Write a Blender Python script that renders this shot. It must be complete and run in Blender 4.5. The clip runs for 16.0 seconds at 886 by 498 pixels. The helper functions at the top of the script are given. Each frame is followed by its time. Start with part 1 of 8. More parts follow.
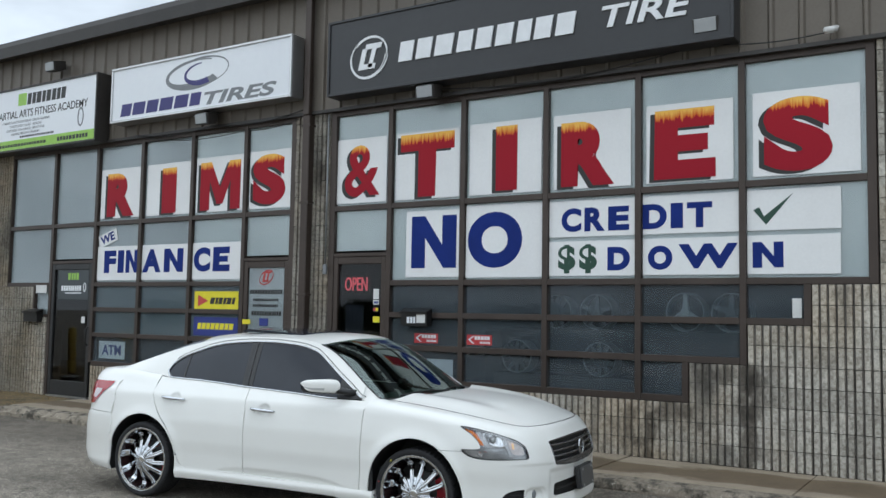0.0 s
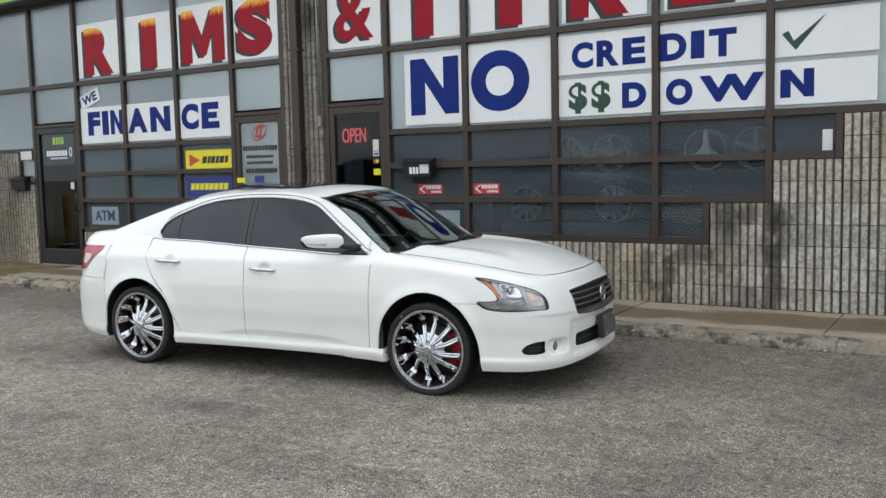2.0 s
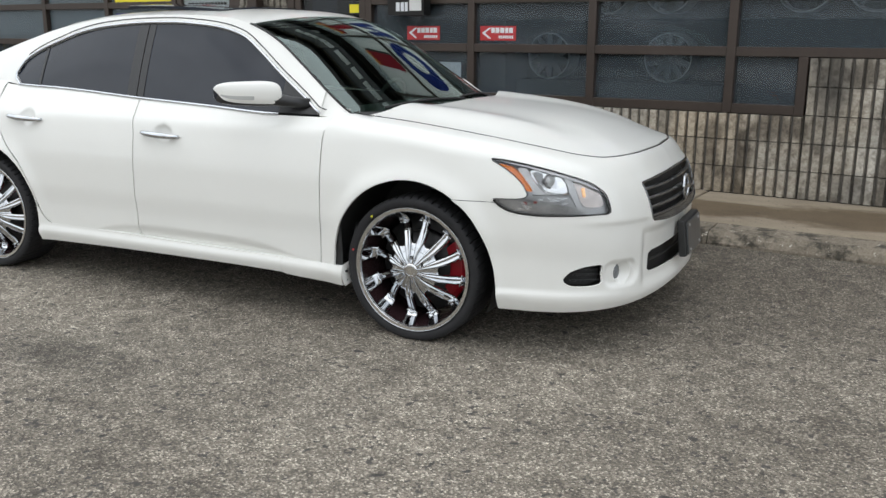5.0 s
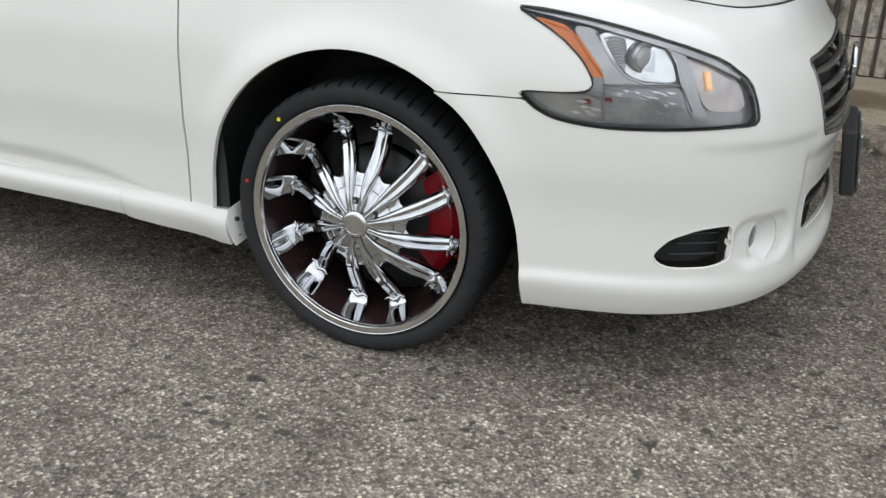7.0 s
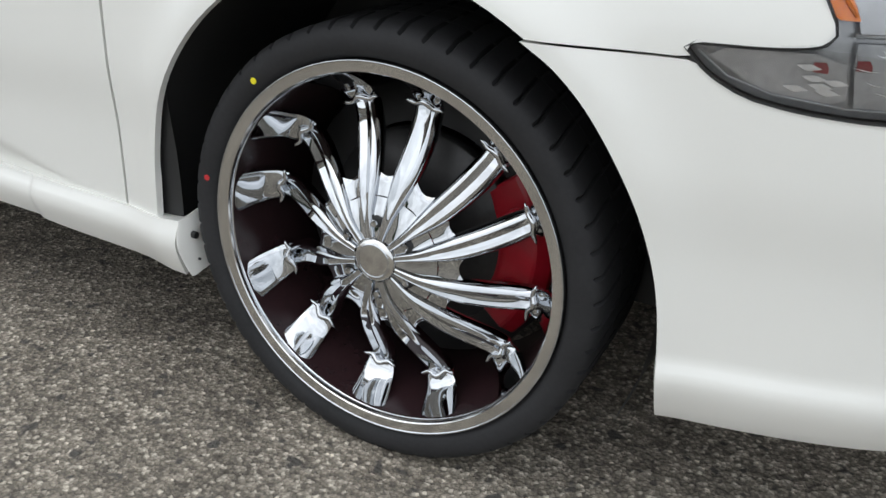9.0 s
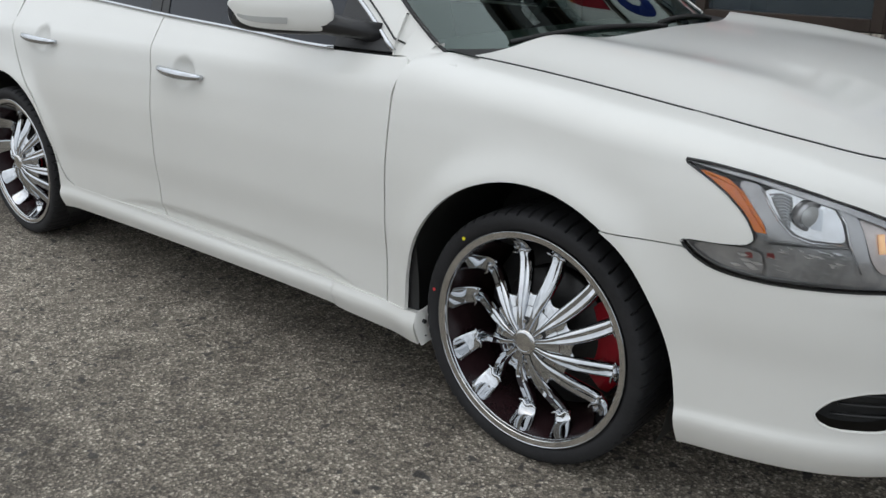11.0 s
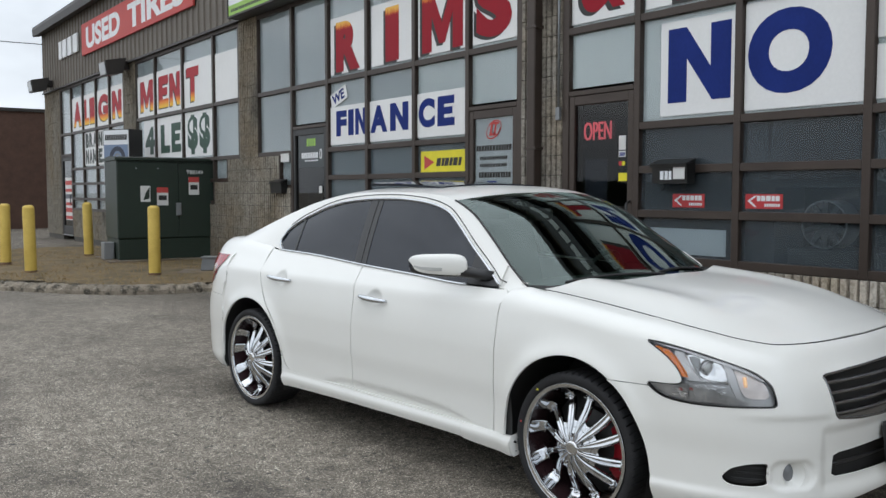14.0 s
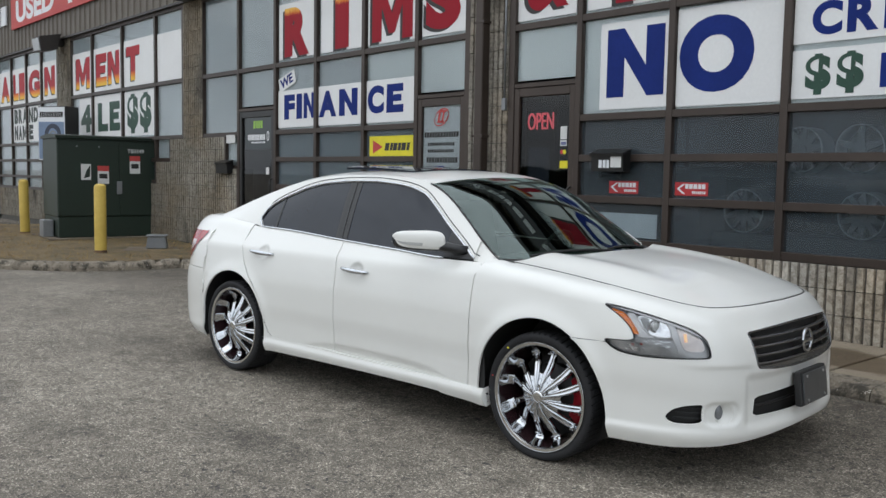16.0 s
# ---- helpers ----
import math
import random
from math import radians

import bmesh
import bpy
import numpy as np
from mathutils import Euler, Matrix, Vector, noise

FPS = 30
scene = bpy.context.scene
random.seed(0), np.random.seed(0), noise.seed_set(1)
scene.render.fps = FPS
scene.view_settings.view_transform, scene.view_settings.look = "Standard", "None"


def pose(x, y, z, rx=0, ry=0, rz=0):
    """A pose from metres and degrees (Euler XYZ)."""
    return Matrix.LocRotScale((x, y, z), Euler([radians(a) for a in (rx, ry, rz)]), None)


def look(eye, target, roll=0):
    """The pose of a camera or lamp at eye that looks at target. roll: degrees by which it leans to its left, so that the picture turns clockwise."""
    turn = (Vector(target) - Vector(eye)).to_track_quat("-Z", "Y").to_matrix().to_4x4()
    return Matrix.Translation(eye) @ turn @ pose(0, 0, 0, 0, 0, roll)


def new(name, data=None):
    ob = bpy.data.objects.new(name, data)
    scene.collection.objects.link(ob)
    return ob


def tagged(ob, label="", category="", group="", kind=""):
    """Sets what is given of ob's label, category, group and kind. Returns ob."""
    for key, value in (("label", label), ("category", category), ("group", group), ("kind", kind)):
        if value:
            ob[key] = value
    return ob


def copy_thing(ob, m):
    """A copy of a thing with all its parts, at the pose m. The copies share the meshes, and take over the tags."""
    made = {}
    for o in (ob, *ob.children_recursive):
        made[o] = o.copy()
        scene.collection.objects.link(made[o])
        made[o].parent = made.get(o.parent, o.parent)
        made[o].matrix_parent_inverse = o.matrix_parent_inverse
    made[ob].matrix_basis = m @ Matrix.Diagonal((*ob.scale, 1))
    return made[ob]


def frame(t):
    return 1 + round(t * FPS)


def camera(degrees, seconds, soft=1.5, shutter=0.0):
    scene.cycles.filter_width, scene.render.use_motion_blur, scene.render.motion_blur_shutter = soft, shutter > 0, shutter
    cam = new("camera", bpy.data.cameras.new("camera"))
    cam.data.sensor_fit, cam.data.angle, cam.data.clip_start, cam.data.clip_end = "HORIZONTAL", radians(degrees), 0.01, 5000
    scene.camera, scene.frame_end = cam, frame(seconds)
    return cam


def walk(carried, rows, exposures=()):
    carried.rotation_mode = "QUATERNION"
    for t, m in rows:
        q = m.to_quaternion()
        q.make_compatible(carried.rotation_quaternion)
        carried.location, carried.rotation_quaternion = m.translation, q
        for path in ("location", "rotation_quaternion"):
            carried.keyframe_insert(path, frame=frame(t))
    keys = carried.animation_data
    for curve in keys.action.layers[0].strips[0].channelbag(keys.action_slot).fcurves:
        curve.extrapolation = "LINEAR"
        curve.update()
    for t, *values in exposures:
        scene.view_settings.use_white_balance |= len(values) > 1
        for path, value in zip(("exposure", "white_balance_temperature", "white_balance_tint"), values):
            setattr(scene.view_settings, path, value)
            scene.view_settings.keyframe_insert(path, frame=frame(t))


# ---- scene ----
cam = camera(53.0, 16.0)
PATH = [
    (0, (0.303, -9.621, 1.672), (-0.759, -7.933, 1.819), 1.0),
    (0.5, (0.278, -9.596, 1.656), (-0.8, -7.912, 1.705), 0.6),
    (1, (0.155, -9.502, 1.642), (-0.91, -7.809, 1.623), -0.6),
    (1.5, (0.032, -9.404, 1.627), (-1.026, -7.709, 1.533), -1.5),
    (2, (-0.057, -9.171, 1.594), (-1.117, -7.485, 1.417), -1.3),
    (2.5, (-0.162, -8.877, 1.562), (-1.24, -7.208, 1.33), -0.2),
    (3, (-0.365, -8.6, 1.545), (-1.45, -6.942, 1.275), 0.0),
    (3.5, (-0.564, -8.295, 1.513), (-1.655, -6.649, 1.192), -0.3),
    (4, (-0.776, -7.914, 1.49), (-1.889, -6.289, 1.143), 0.2),
    (4.5, (-1.089, -7.55, 1.432), (-2.16, -5.907, 1.036), 0.5),
    (5, (-1.357, -7.14, 1.352), (-2.377, -5.485, 0.882), 0.3),
    (5.2, (-1.478, -6.968, 1.343), (-2.483, -5.313, 0.839), 0.7),
    (7.3, (-2.523, -5.343, 1.012), (-3.403, -3.72, 0.24), 2.0),
    (7.5, (-2.618, -5.233, 0.99), (-3.485, -3.61, 0.207), 2.3),
    (8, (-2.811, -4.876, 0.9), (-3.695, -3.304, 0.035), 2.5),
    (8.2, (-2.87, -4.778, 0.858), (-3.76, -3.22, -0.03), 2.4),
    (10.3, (-2.56, -5.091, 1.067), (-3.767, -3.687, 0.311), 0.5),
    (10.5, (-2.484, -5.188, 1.173), (-3.723, -3.811, 0.42), -0.1),
    (11, (-2.182, -5.44, 1.27), (-3.558, -4.146, 0.612), 0.2),
    (11.5, (-1.868, -5.695, 1.331), (-3.342, -4.463, 0.775), 0.0),
    (12, (-1.597, -5.929, 1.39), (-3.119, -4.705, 0.959), -0.4),
    (12.5, (-1.31, -6.096, 1.414), (-2.865, -4.883, 1.079), -0.5),
    (13, (-1.101, -6.289, 1.422), (-2.673, -5.084, 1.141), -1.0),
    (13.5, (-0.909, -6.504, 1.447), (-2.505, -5.319, 1.231), -1.1),
    (14, (-0.731, -6.657, 1.45), (-2.339, -5.474, 1.32), 0.0),
    (14.5, (-0.629, -6.81, 1.471), (-2.227, -5.611, 1.389), 0.7),
    (15, (-0.579, -7.036, 1.453), (-2.134, -5.783, 1.342), 0.2),
    (15.5, (-0.524, -7.175, 1.446), (-2.053, -5.896, 1.284), 0.2),
    (16, (-0.44, -7.284, 1.451), (-1.936, -5.967, 1.286), 1.0),
]
EXPOSURE = [(0, -0.37, 6050, 6), (0.5, -0.34, 6100, 6), (1.0, -0.27, 6150, 7), (2.0, -0.22, 6350, 8), (3, -0.14, 6500, 9), (5, -0.18, 6550, 9), (7.5, -0.19, 6550, 9), (8.2, -0.13, 6500, 9),
            (10.3, -0.34, 6500, 9), (11, -0.66, 6450, 9), (11.5, -0.69, 6450, 9), (12, -0.54, 6450, 9), (13, -0.4, 6400, 9), (14.5, -0.41, 6350, 9), (16, -0.41, 6350, 9)]
walk(cam, [(t, look(eye, target, roll)) for t, eye, target, roll in PATH], EXPOSURE)

# ---- light: a bright overcast day ----
world = bpy.data.worlds.new("overcast_sky")
scene.world = world
world.use_nodes = True
wn, wl = world.node_tree.nodes, world.node_tree.links
wn.clear()
w_out = wn.new("ShaderNodeOutputWorld")
w_bg = wn.new("ShaderNodeBackground")
w_sky = wn.new("ShaderNodeTexSky")
w_sky.sky_type = "NISHITA"
w_sky.sun_disc = False
SUN_EL, SUN_ROT = radians(66), radians(205)
w_sky.sun_elevation, w_sky.sun_rotation = SUN_EL, SUN_ROT
w_sky.air_density, w_sky.dust_density = 1.5, 4.0
w_co = wn.new("ShaderNodeTexCoord")
w_map = wn.new("ShaderNodeMapping")
w_map.inputs["Scale"].default_value = (1.0, 1.0, 2.4)
w_noise = wn.new("ShaderNodeTexNoise")
w_noise.inputs["Scale"].default_value = 2.3
w_noise.inputs["Detail"].default_value = 7.0
w_noise.inputs["Roughness"].default_value = 0.55
w_ramp = wn.new("ShaderNodeValToRGB")
w_ramp.color_ramp.elements[0].position, w_ramp.color_ramp.elements[0].color = 0.36, (8.0, 8.5, 9.2, 1)
w_ramp.color_ramp.elements[1].position, w_ramp.color_ramp.elements[1].color = 0.62, (13.2, 14.0, 15.0, 1)
w_mix = wn.new("ShaderNodeMix")
w_mix.data_type = "RGBA"
w_mix.inputs["Factor"].default_value = 0.88
wl.new(w_co.outputs["Generated"], w_map.inputs["Vector"])
wl.new(w_map.outputs["Vector"], w_noise.inputs["Vector"])
wl.new(w_noise.outputs["Fac"], w_ramp.inputs["Fac"])
wl.new(w_sky.outputs["Color"], w_mix.inputs["A"])
wl.new(w_ramp.outputs["Color"], w_mix.inputs["B"])
# an overcast sky is brightest overhead
w_sep = wn.new("ShaderNodeSeparateXYZ")
wl.new(w_co.outputs["Generated"], w_sep.inputs["Vector"])
w_up = wn.new("ShaderNodeMapRange")
w_up.inputs["From Min"].default_value, w_up.inputs["From Max"].default_value = 0.0, 1.0
w_up.inputs["To Min"].default_value, w_up.inputs["To Max"].default_value = 0.99, 1.64
wl.new(w_sep.outputs["Z"], w_up.inputs["Value"])
w_mul = wn.new("ShaderNodeVectorMath")
w_mul.operation = "SCALE"
wl.new(w_mix.outputs["Result"], w_mul.inputs[0])
wl.new(w_up.outputs["Result"], w_mul.inputs["Scale"])
wl.new(w_mul.outputs["Vector"], w_bg.inputs["Color"])
w_bg.inputs["Strength"].default_value = 0.1
wl.new(w_bg.outputs["Background"], w_out.inputs["Surface"])

sun_data = bpy.data.lights.new("sun", "SUN")
sun_data.energy, sun_data.angle, sun_data.color = 0.75, radians(125), (1.0, 0.98, 0.94)
sun = new("sun", sun_data)
sun.matrix_world = look((0, 0, 0), (-math.sin(SUN_ROT) * math.cos(SUN_EL), -math.cos(SUN_ROT) * math.cos(SUN_EL), -math.sin(SUN_EL)))
sun.location = (-6, -12, 14)

# ---- materials ----
def nodes_of(name):
    m = bpy.data.materials.new(name)
    m.use_nodes = True
    nt = m.node_tree
    return m, nt.nodes, nt.links, nt.nodes["Principled BSDF"]


def noise_fac(n, l, scale, detail=4.0, rough=0.55, stretch=(1, 1, 1), coords="Object"):
    co = n.new("ShaderNodeTexCoord")
    mp = n.new("ShaderNodeMapping")
    mp.inputs["Scale"].default_value = stretch
    nz = n.new("ShaderNodeTexNoise")
    nz.inputs["Scale"].default_value, nz.inputs["Detail"].default_value, nz.inputs["Roughness"].default_value = scale, detail, rough
    l.new(co.outputs[coords], mp.inputs["Vector"])
    l.new(mp.outputs["Vector"], nz.inputs["Vector"])
    return nz.outputs["Fac"]


def ramp(n, l, fac, stops):
    r = n.new("ShaderNodeValToRGB")
    els = r.color_ramp.elements
    while len(els) < len(stops):
        els.new(0.5)
    for e, (p, c) in zip(els, stops):
        e.position, e.color = p, (*c, 1)
    l.new(fac, r.inputs["Fac"])
    return r.outputs["Color"]


def mixed(n, l, a, b, fac, blend="MIX"):
    x = n.new("ShaderNodeMix")
    x.data_type, x.blend_type = "RGBA", blend
    for key, v in (("A", a), ("B", b)):
        if isinstance(v, tuple):
            x.inputs[key].default_value = (*v, 1)
        else:
            l.new(v, x.inputs[key])
    if isinstance(fac, float):
        x.inputs["Factor"].default_value = fac
    else:
        l.new(fac, x.inputs["Factor"])
    return x.outputs["Result"]


def bump(n, l, b, height, strength, distance):
    k = n.new("ShaderNodeBump")
    k.inputs["Strength"].default_value, k.inputs["Distance"].default_value = strength, distance
    l.new(height, k.inputs["Height"])
    l.new(k.outputs["Normal"], b.inputs["Normal"])


def surface(name, light, dark, big=1.2, fine=40.0, rough=0.6, metal=0.0, relief=0.15, depth=0.002, coat=0.0, spread=0.35, per_piece=0.0, stretch=(1, 1, 1)):
    """A worn surface: blotches at one scale, grain at another, and fine relief."""
    m, n, l, b = nodes_of(name)
    f1, f2 = noise_fac(n, l, big, 5, 0.6, stretch), noise_fac(n, l, fine, 3, 0.6, stretch)
    lo, hi = 0.5 - spread / 2, 0.5 + spread / 2
    c = mixed(n, l, ramp(n, l, f1, [(lo, dark), (hi, light)]), ramp(n, l, f2, [(0.3, dark), (0.7, light)]), 0.35)
    if per_piece:
        oi = n.new("ShaderNodeObjectInfo")
        c = mixed(n, l, c, ramp(n, l, oi.outputs["Random"], [(0.0, (1 - per_piece,) * 3), (1.0, (1.0,) * 3)]), 1.0, "MULTIPLY")
    l.new(c, b.inputs["Base Color"])
    b.inputs["Roughness"].default_value, b.inputs["Metallic"].default_value = rough, metal
    b.inputs["Coat Weight"].default_value = coat
    b.inputs["Coat Roughness"].default_value = 0.04
    if relief:
        bump(n, l, b, f2, relief, depth)
    return m


def plain(name, c, rough=0.5, metal=0.0, coat=0.0):
    m, n, l, b = nodes_of(name)
    f = noise_fac(n, l, 6.0, 4, 0.6)
    l.new(ramp(n, l, f, [(0.3, tuple(v * 0.88 for v in c)), (0.7, c)]), b.inputs["Base Color"])
    b.inputs["Roughness"].default_value, b.inputs["Metallic"].default_value, b.inputs["Coat Weight"].default_value = rough, metal, coat
    return m


def clear_glass(name, tint, ior=1.5, haze=0.01, dust=0.0, sheen=(1.0, 1.0, 1.0), veil=(0.5, 0.54, 0.56)):
    """Thin glass: it mirrors by the Fresnel law and lets the rest through, tinted."""
    m, n, l, b = nodes_of(name)
    n.remove(b)
    out = n["Material Output"]
    tr, gl, fr, mx = n.new("ShaderNodeBsdfTransparent"), n.new("ShaderNodeBsdfGlossy"), n.new("ShaderNodeFresnel"), n.new("ShaderNodeMixShader")
    tr.inputs["Color"].default_value = (*tint, 1)
    gl.inputs["Roughness"].default_value = haze
    gl.inputs["Color"].default_value = (*sheen, 1)
    fr.inputs["IOR"].default_value = ior
    l.new(fr.outputs["Fac"], mx.inputs["Fac"])
    l.new(tr.outputs["BSDF"], mx.inputs[1])
    l.new(gl.outputs["BSDF"], mx.inputs[2])
    last = mx.outputs["Shader"]
    if dust:
        di, dm = n.new("ShaderNodeBsdfDiffuse"), n.new("ShaderNodeMixShader")
        di.inputs["Color"].default_value = (*veil, 1)
        l.new(ramp_value(n, l, noise_fac(n, l, 1.4, 5, 0.6, (1, 1, 0.5)), 0.2 - 0.6, 0.2 + 1.0 / dust * 0.55), dm.inputs["Fac"])
        l.new(last, dm.inputs[1])
        l.new(di.outputs["BSDF"], dm.inputs[2])
        last = dm.outputs["Shader"]
    l.new(last, out.inputs["Surface"])
    return m


def asphalt_material():
    m, n, l, b = nodes_of("worn_asphalt")
    co = n.new("ShaderNodeTexCoord")
    vo = n.new("ShaderNodeTexVoronoi")
    vo.inputs["Scale"].default_value = 135.0
    wob = n.new("ShaderNodeTexNoise")
    wob.inputs["Scale"].default_value, wob.inputs["Detail"].default_value = 160.0, 3.0
    l.new(co.outputs["Object"], wob.inputs["Vector"])
    off = n.new("ShaderNodeVectorMath")
    off.operation = "MULTIPLY_ADD"
    off.inputs[1].default_value = (0.009, 0.009, 0.0)
    l.new(wob.outputs["Color"], off.inputs[0])
    l.new(co.outputs["Object"], off.inputs[2])
    l.new(off.outputs["Vector"], vo.inputs["Vector"])
    sep = n.new("ShaderNodeSeparateColor")
    l.new(vo.outputs["Color"], sep.inputs["Color"])
    stones = ramp(n, l, sep.outputs["Red"], [(0.0, (0.14, 0.129, 0.113)), (0.45, (0.275, 0.252, 0.218)), (0.8, (0.385, 0.355, 0.31)), (1.0, (0.74, 0.7, 0.62))])
    gaps = ramp(n, l, vo.outputs["Distance"], [(0.25, (1, 1, 1)), (0.62, (0.58, 0.58, 0.58))])
    c = mixed(n, l, stones, gaps, 1.0, "MULTIPLY")
    tone = noise_fac(n, l, 0.42, 6, 0.62)
    c = mixed(n, l, c, ramp(n, l, tone, [(0.36, (0.72, 0.7, 0.675)), (0.5, (0.99, 0.97, 0.94)), (0.63, (1.19, 1.17, 1.14))]), 1.0, "MULTIPLY")
    stain = noise_fac(n, l, 1.15, 3, 0.5, (0.6, 1, 1))
    c = mixed(n, l, c, mixed(n, l, c, (0.55, 0.55, 0.55), 1.0, "MULTIPLY"), ramp_value(n, l, stain, 0.57, 0.74))
    spot = noise_fac(n, l, 11.0, 2, 0.5)
    c = mixed(n, l, c, (0.05, 0.048, 0.046), ramp_value(n, l, spot, 0.7, 0.75))
    mottle = noise_fac(n, l, 5.5, 6, 0.68)
    c = mixed(n, l, c, ramp(n, l, mottle, [(0.32, (0.74, 0.72, 0.7)), (0.5, (0.99, 0.975, 0.955)), (0.68, (1.2, 1.185, 1.16))]), 1.0, "MULTIPLY")
    # damp gutter along the kerb
    at_y = n.new("ShaderNodeSeparateXYZ")
    l.new(co.outputs["Object"], at_y.inputs["Vector"])
    edge = n.new("ShaderNodeMath")
    edge.operation = "MULTIPLY_ADD"
    edge.inputs[1].default_value = 1.6
    l.new(tone, edge.inputs[0])
    l.new(at_y.outputs["Y"], edge.inputs[2])
    c = mixed(n, l, c, mixed(n, l, c, (0.68, 0.67, 0.66), 1.0, "MULTIPLY"), ramp_value(n, l, edge.outputs["Value"], -2.6, -1.5))
    pits = noise_fac(n, l, 27.0, 2, 0.5)
    c = mixed(n, l, c, (0.07, 0.066, 0.06), ramp_value(n, l, pits, 0.63, 0.69))
    wash = noise_fac(n, l, 14.0, 5, 0.7)
    c = mixed(n, l, c, ramp(n, l, wash, [(0.32, (0.7, 0.69, 0.675)), (0.68, (1.22, 1.21, 1.19))]), 1.0, "MULTIPLY")
    l.new(c, b.inputs["Base Color"])
    b.inputs["Roughness"].default_value = 0.82
    b.inputs["Specular IOR Level"].default_value = 0.35
    bump(n, l, b, vo.outputs["Distance"], 0.7, 0.005)
    return m


def ramp_value(n, l, fac, lo, hi):
    r = n.new("ShaderNodeMapRange")
    r.inputs["From Min"].default_value, r.inputs["From Max"].default_value = lo, hi
    l.new(fac, r.inputs["Value"])
    return r.outputs["Result"]


def block_material(name, light, dark):
    """Split-faced concrete block: gritty, with damp dark patches and a tone of its own for each block."""
    m, n, l, b = nodes_of(name)
    geo = n.new("ShaderNodeNewGeometry")
    def nz(scale, detail, stretch=(1, 1, 1)):
        mp = n.new("ShaderNodeMapping")
        mp.inputs["Scale"].default_value = stretch
        t = n.new("ShaderNodeTexNoise")
        t.inputs["Scale"].default_value, t.inputs["Detail"].default_value = scale, detail
        l.new(geo.outputs["Position"], mp.inputs["Vector"])
        l.new(mp.outputs["Vector"], t.inputs["Vector"])
        return t.outputs["Fac"]
    grit, blotch, damp = nz(70, 3), nz(5, 4), nz(1.1, 4, (1.0, 1.0, 0.45))
    c = mixed(n, l, ramp(n, l, grit, [(0.3, dark), (0.65, light)]), ramp(n, l, blotch, [(0.35, dark), (0.65, light)]), 0.4)
    oi = n.new("ShaderNodeObjectInfo")
    c = mixed(n, l, c, ramp(n, l, oi.outputs["Random"], [(0, (0.78, 0.77, 0.75)), (1, (1.08, 1.07, 1.05))]), 1.0, "MULTIPLY")
    c = mixed(n, l, c, tuple(v * 0.3 for v in dark), ramp_value(n, l, damp, 0.6, 0.72))
    runs = nz(2.6, 3, (1.0, 0.2, 0.09))
    c = mixed(n, l, c, tuple(v * 0.4 for v in dark), ramp_value(n, l, runs, 0.63, 0.8))
    # two old damp stains under the stepped sill
    sep = n.new("ShaderNodeSeparateXYZ")
    l.new(geo.outputs["Position"], sep.inputs["Vector"])
    rag = nz(7.0, 5, (1.0, 1.0, 0.7))

    def calc(op, a, b_):
        q = n.new("ShaderNodeMath")
        q.operation = op
        for k, v in enumerate((a, b_)):
            if isinstance(v, float):
                q.inputs[k].default_value = v
            else:
                l.new(v, q.inputs[k])
        return q.outputs["Value"]

    for xc, hw, zc, hh, deep in ((-3.03, 0.06, 0.42, 0.42, 0.85), (-2.78, 0.3, 0.66, 0.1, 0.75), (-3.25, 0.1, 0.5, 0.2, 0.65), (-1.97, 0.1, 0.66, 0.55, 0.85), (-1.86, 0.12, 0.86, 0.2, 0.7), (-2.2, 0.12, 1.08, 0.1, 0.7), (-2.45, 0.2, 0.12, 0.06, 0.6), (-8.05, 0.5, 2.4, 2.6, 0.5)):
        ax = calc("SUBTRACT", calc("ABSOLUTE", calc("SUBTRACT", sep.outputs["X"], xc), 0.0), hw)
        az = calc("SUBTRACT", calc("ABSOLUTE", calc("SUBTRACT", sep.outputs["Z"], zc), 0.0), hh)
        gap = calc("ADD", calc("MAXIMUM", ax, az), calc("MULTIPLY", calc("SUBTRACT", rag, 0.5), 0.4))
        c = mixed(n, l, c, mixed(n, l, c, (0.22, 0.2, 0.18), 1.0, "MULTIPLY"), calc("MULTIPLY", ramp_value(n, l, gap, 0.03, -0.05), deep))
    # older, grimier blocks beyond the upstairs door
    grime = calc("ADD", calc("MULTIPLY", nz(0.9, 5, (1.0, 1.0, 0.6)), 2.2), calc("MULTIPLY", calc("ADD", sep.outputs["X"], 12.0), -0.22))
    c = mixed(n, l, c, mixed(n, l, c, (0.52, 0.5, 0.46), 1.0, "MULTIPLY"), ramp_value(n, l, grime, 1.2, 1.9))
    c = mixed(n, l, c, ramp(n, l, nz(26, 4), [(0.32, (0.62, 0.6, 0.57)), (0.55, (1.04, 1.03, 1.01)), (0.7, (1.12, 1.12, 1.1))]), 1.0, "MULTIPLY")
    brown = nz(0.8, 3)
    c = mixed(n, l, c, mixed(n, l, c, (0.9, 0.82, 0.72), 1.0, "MULTIPLY"), ramp_value(n, l, brown, 0.45, 0.65))
    l.new(c, b.inputs["Base Color"])
    b.inputs["Roughness"].default_value = 0.92
    bump(n, l, b, grit, 0.6, 0.006)
    return m


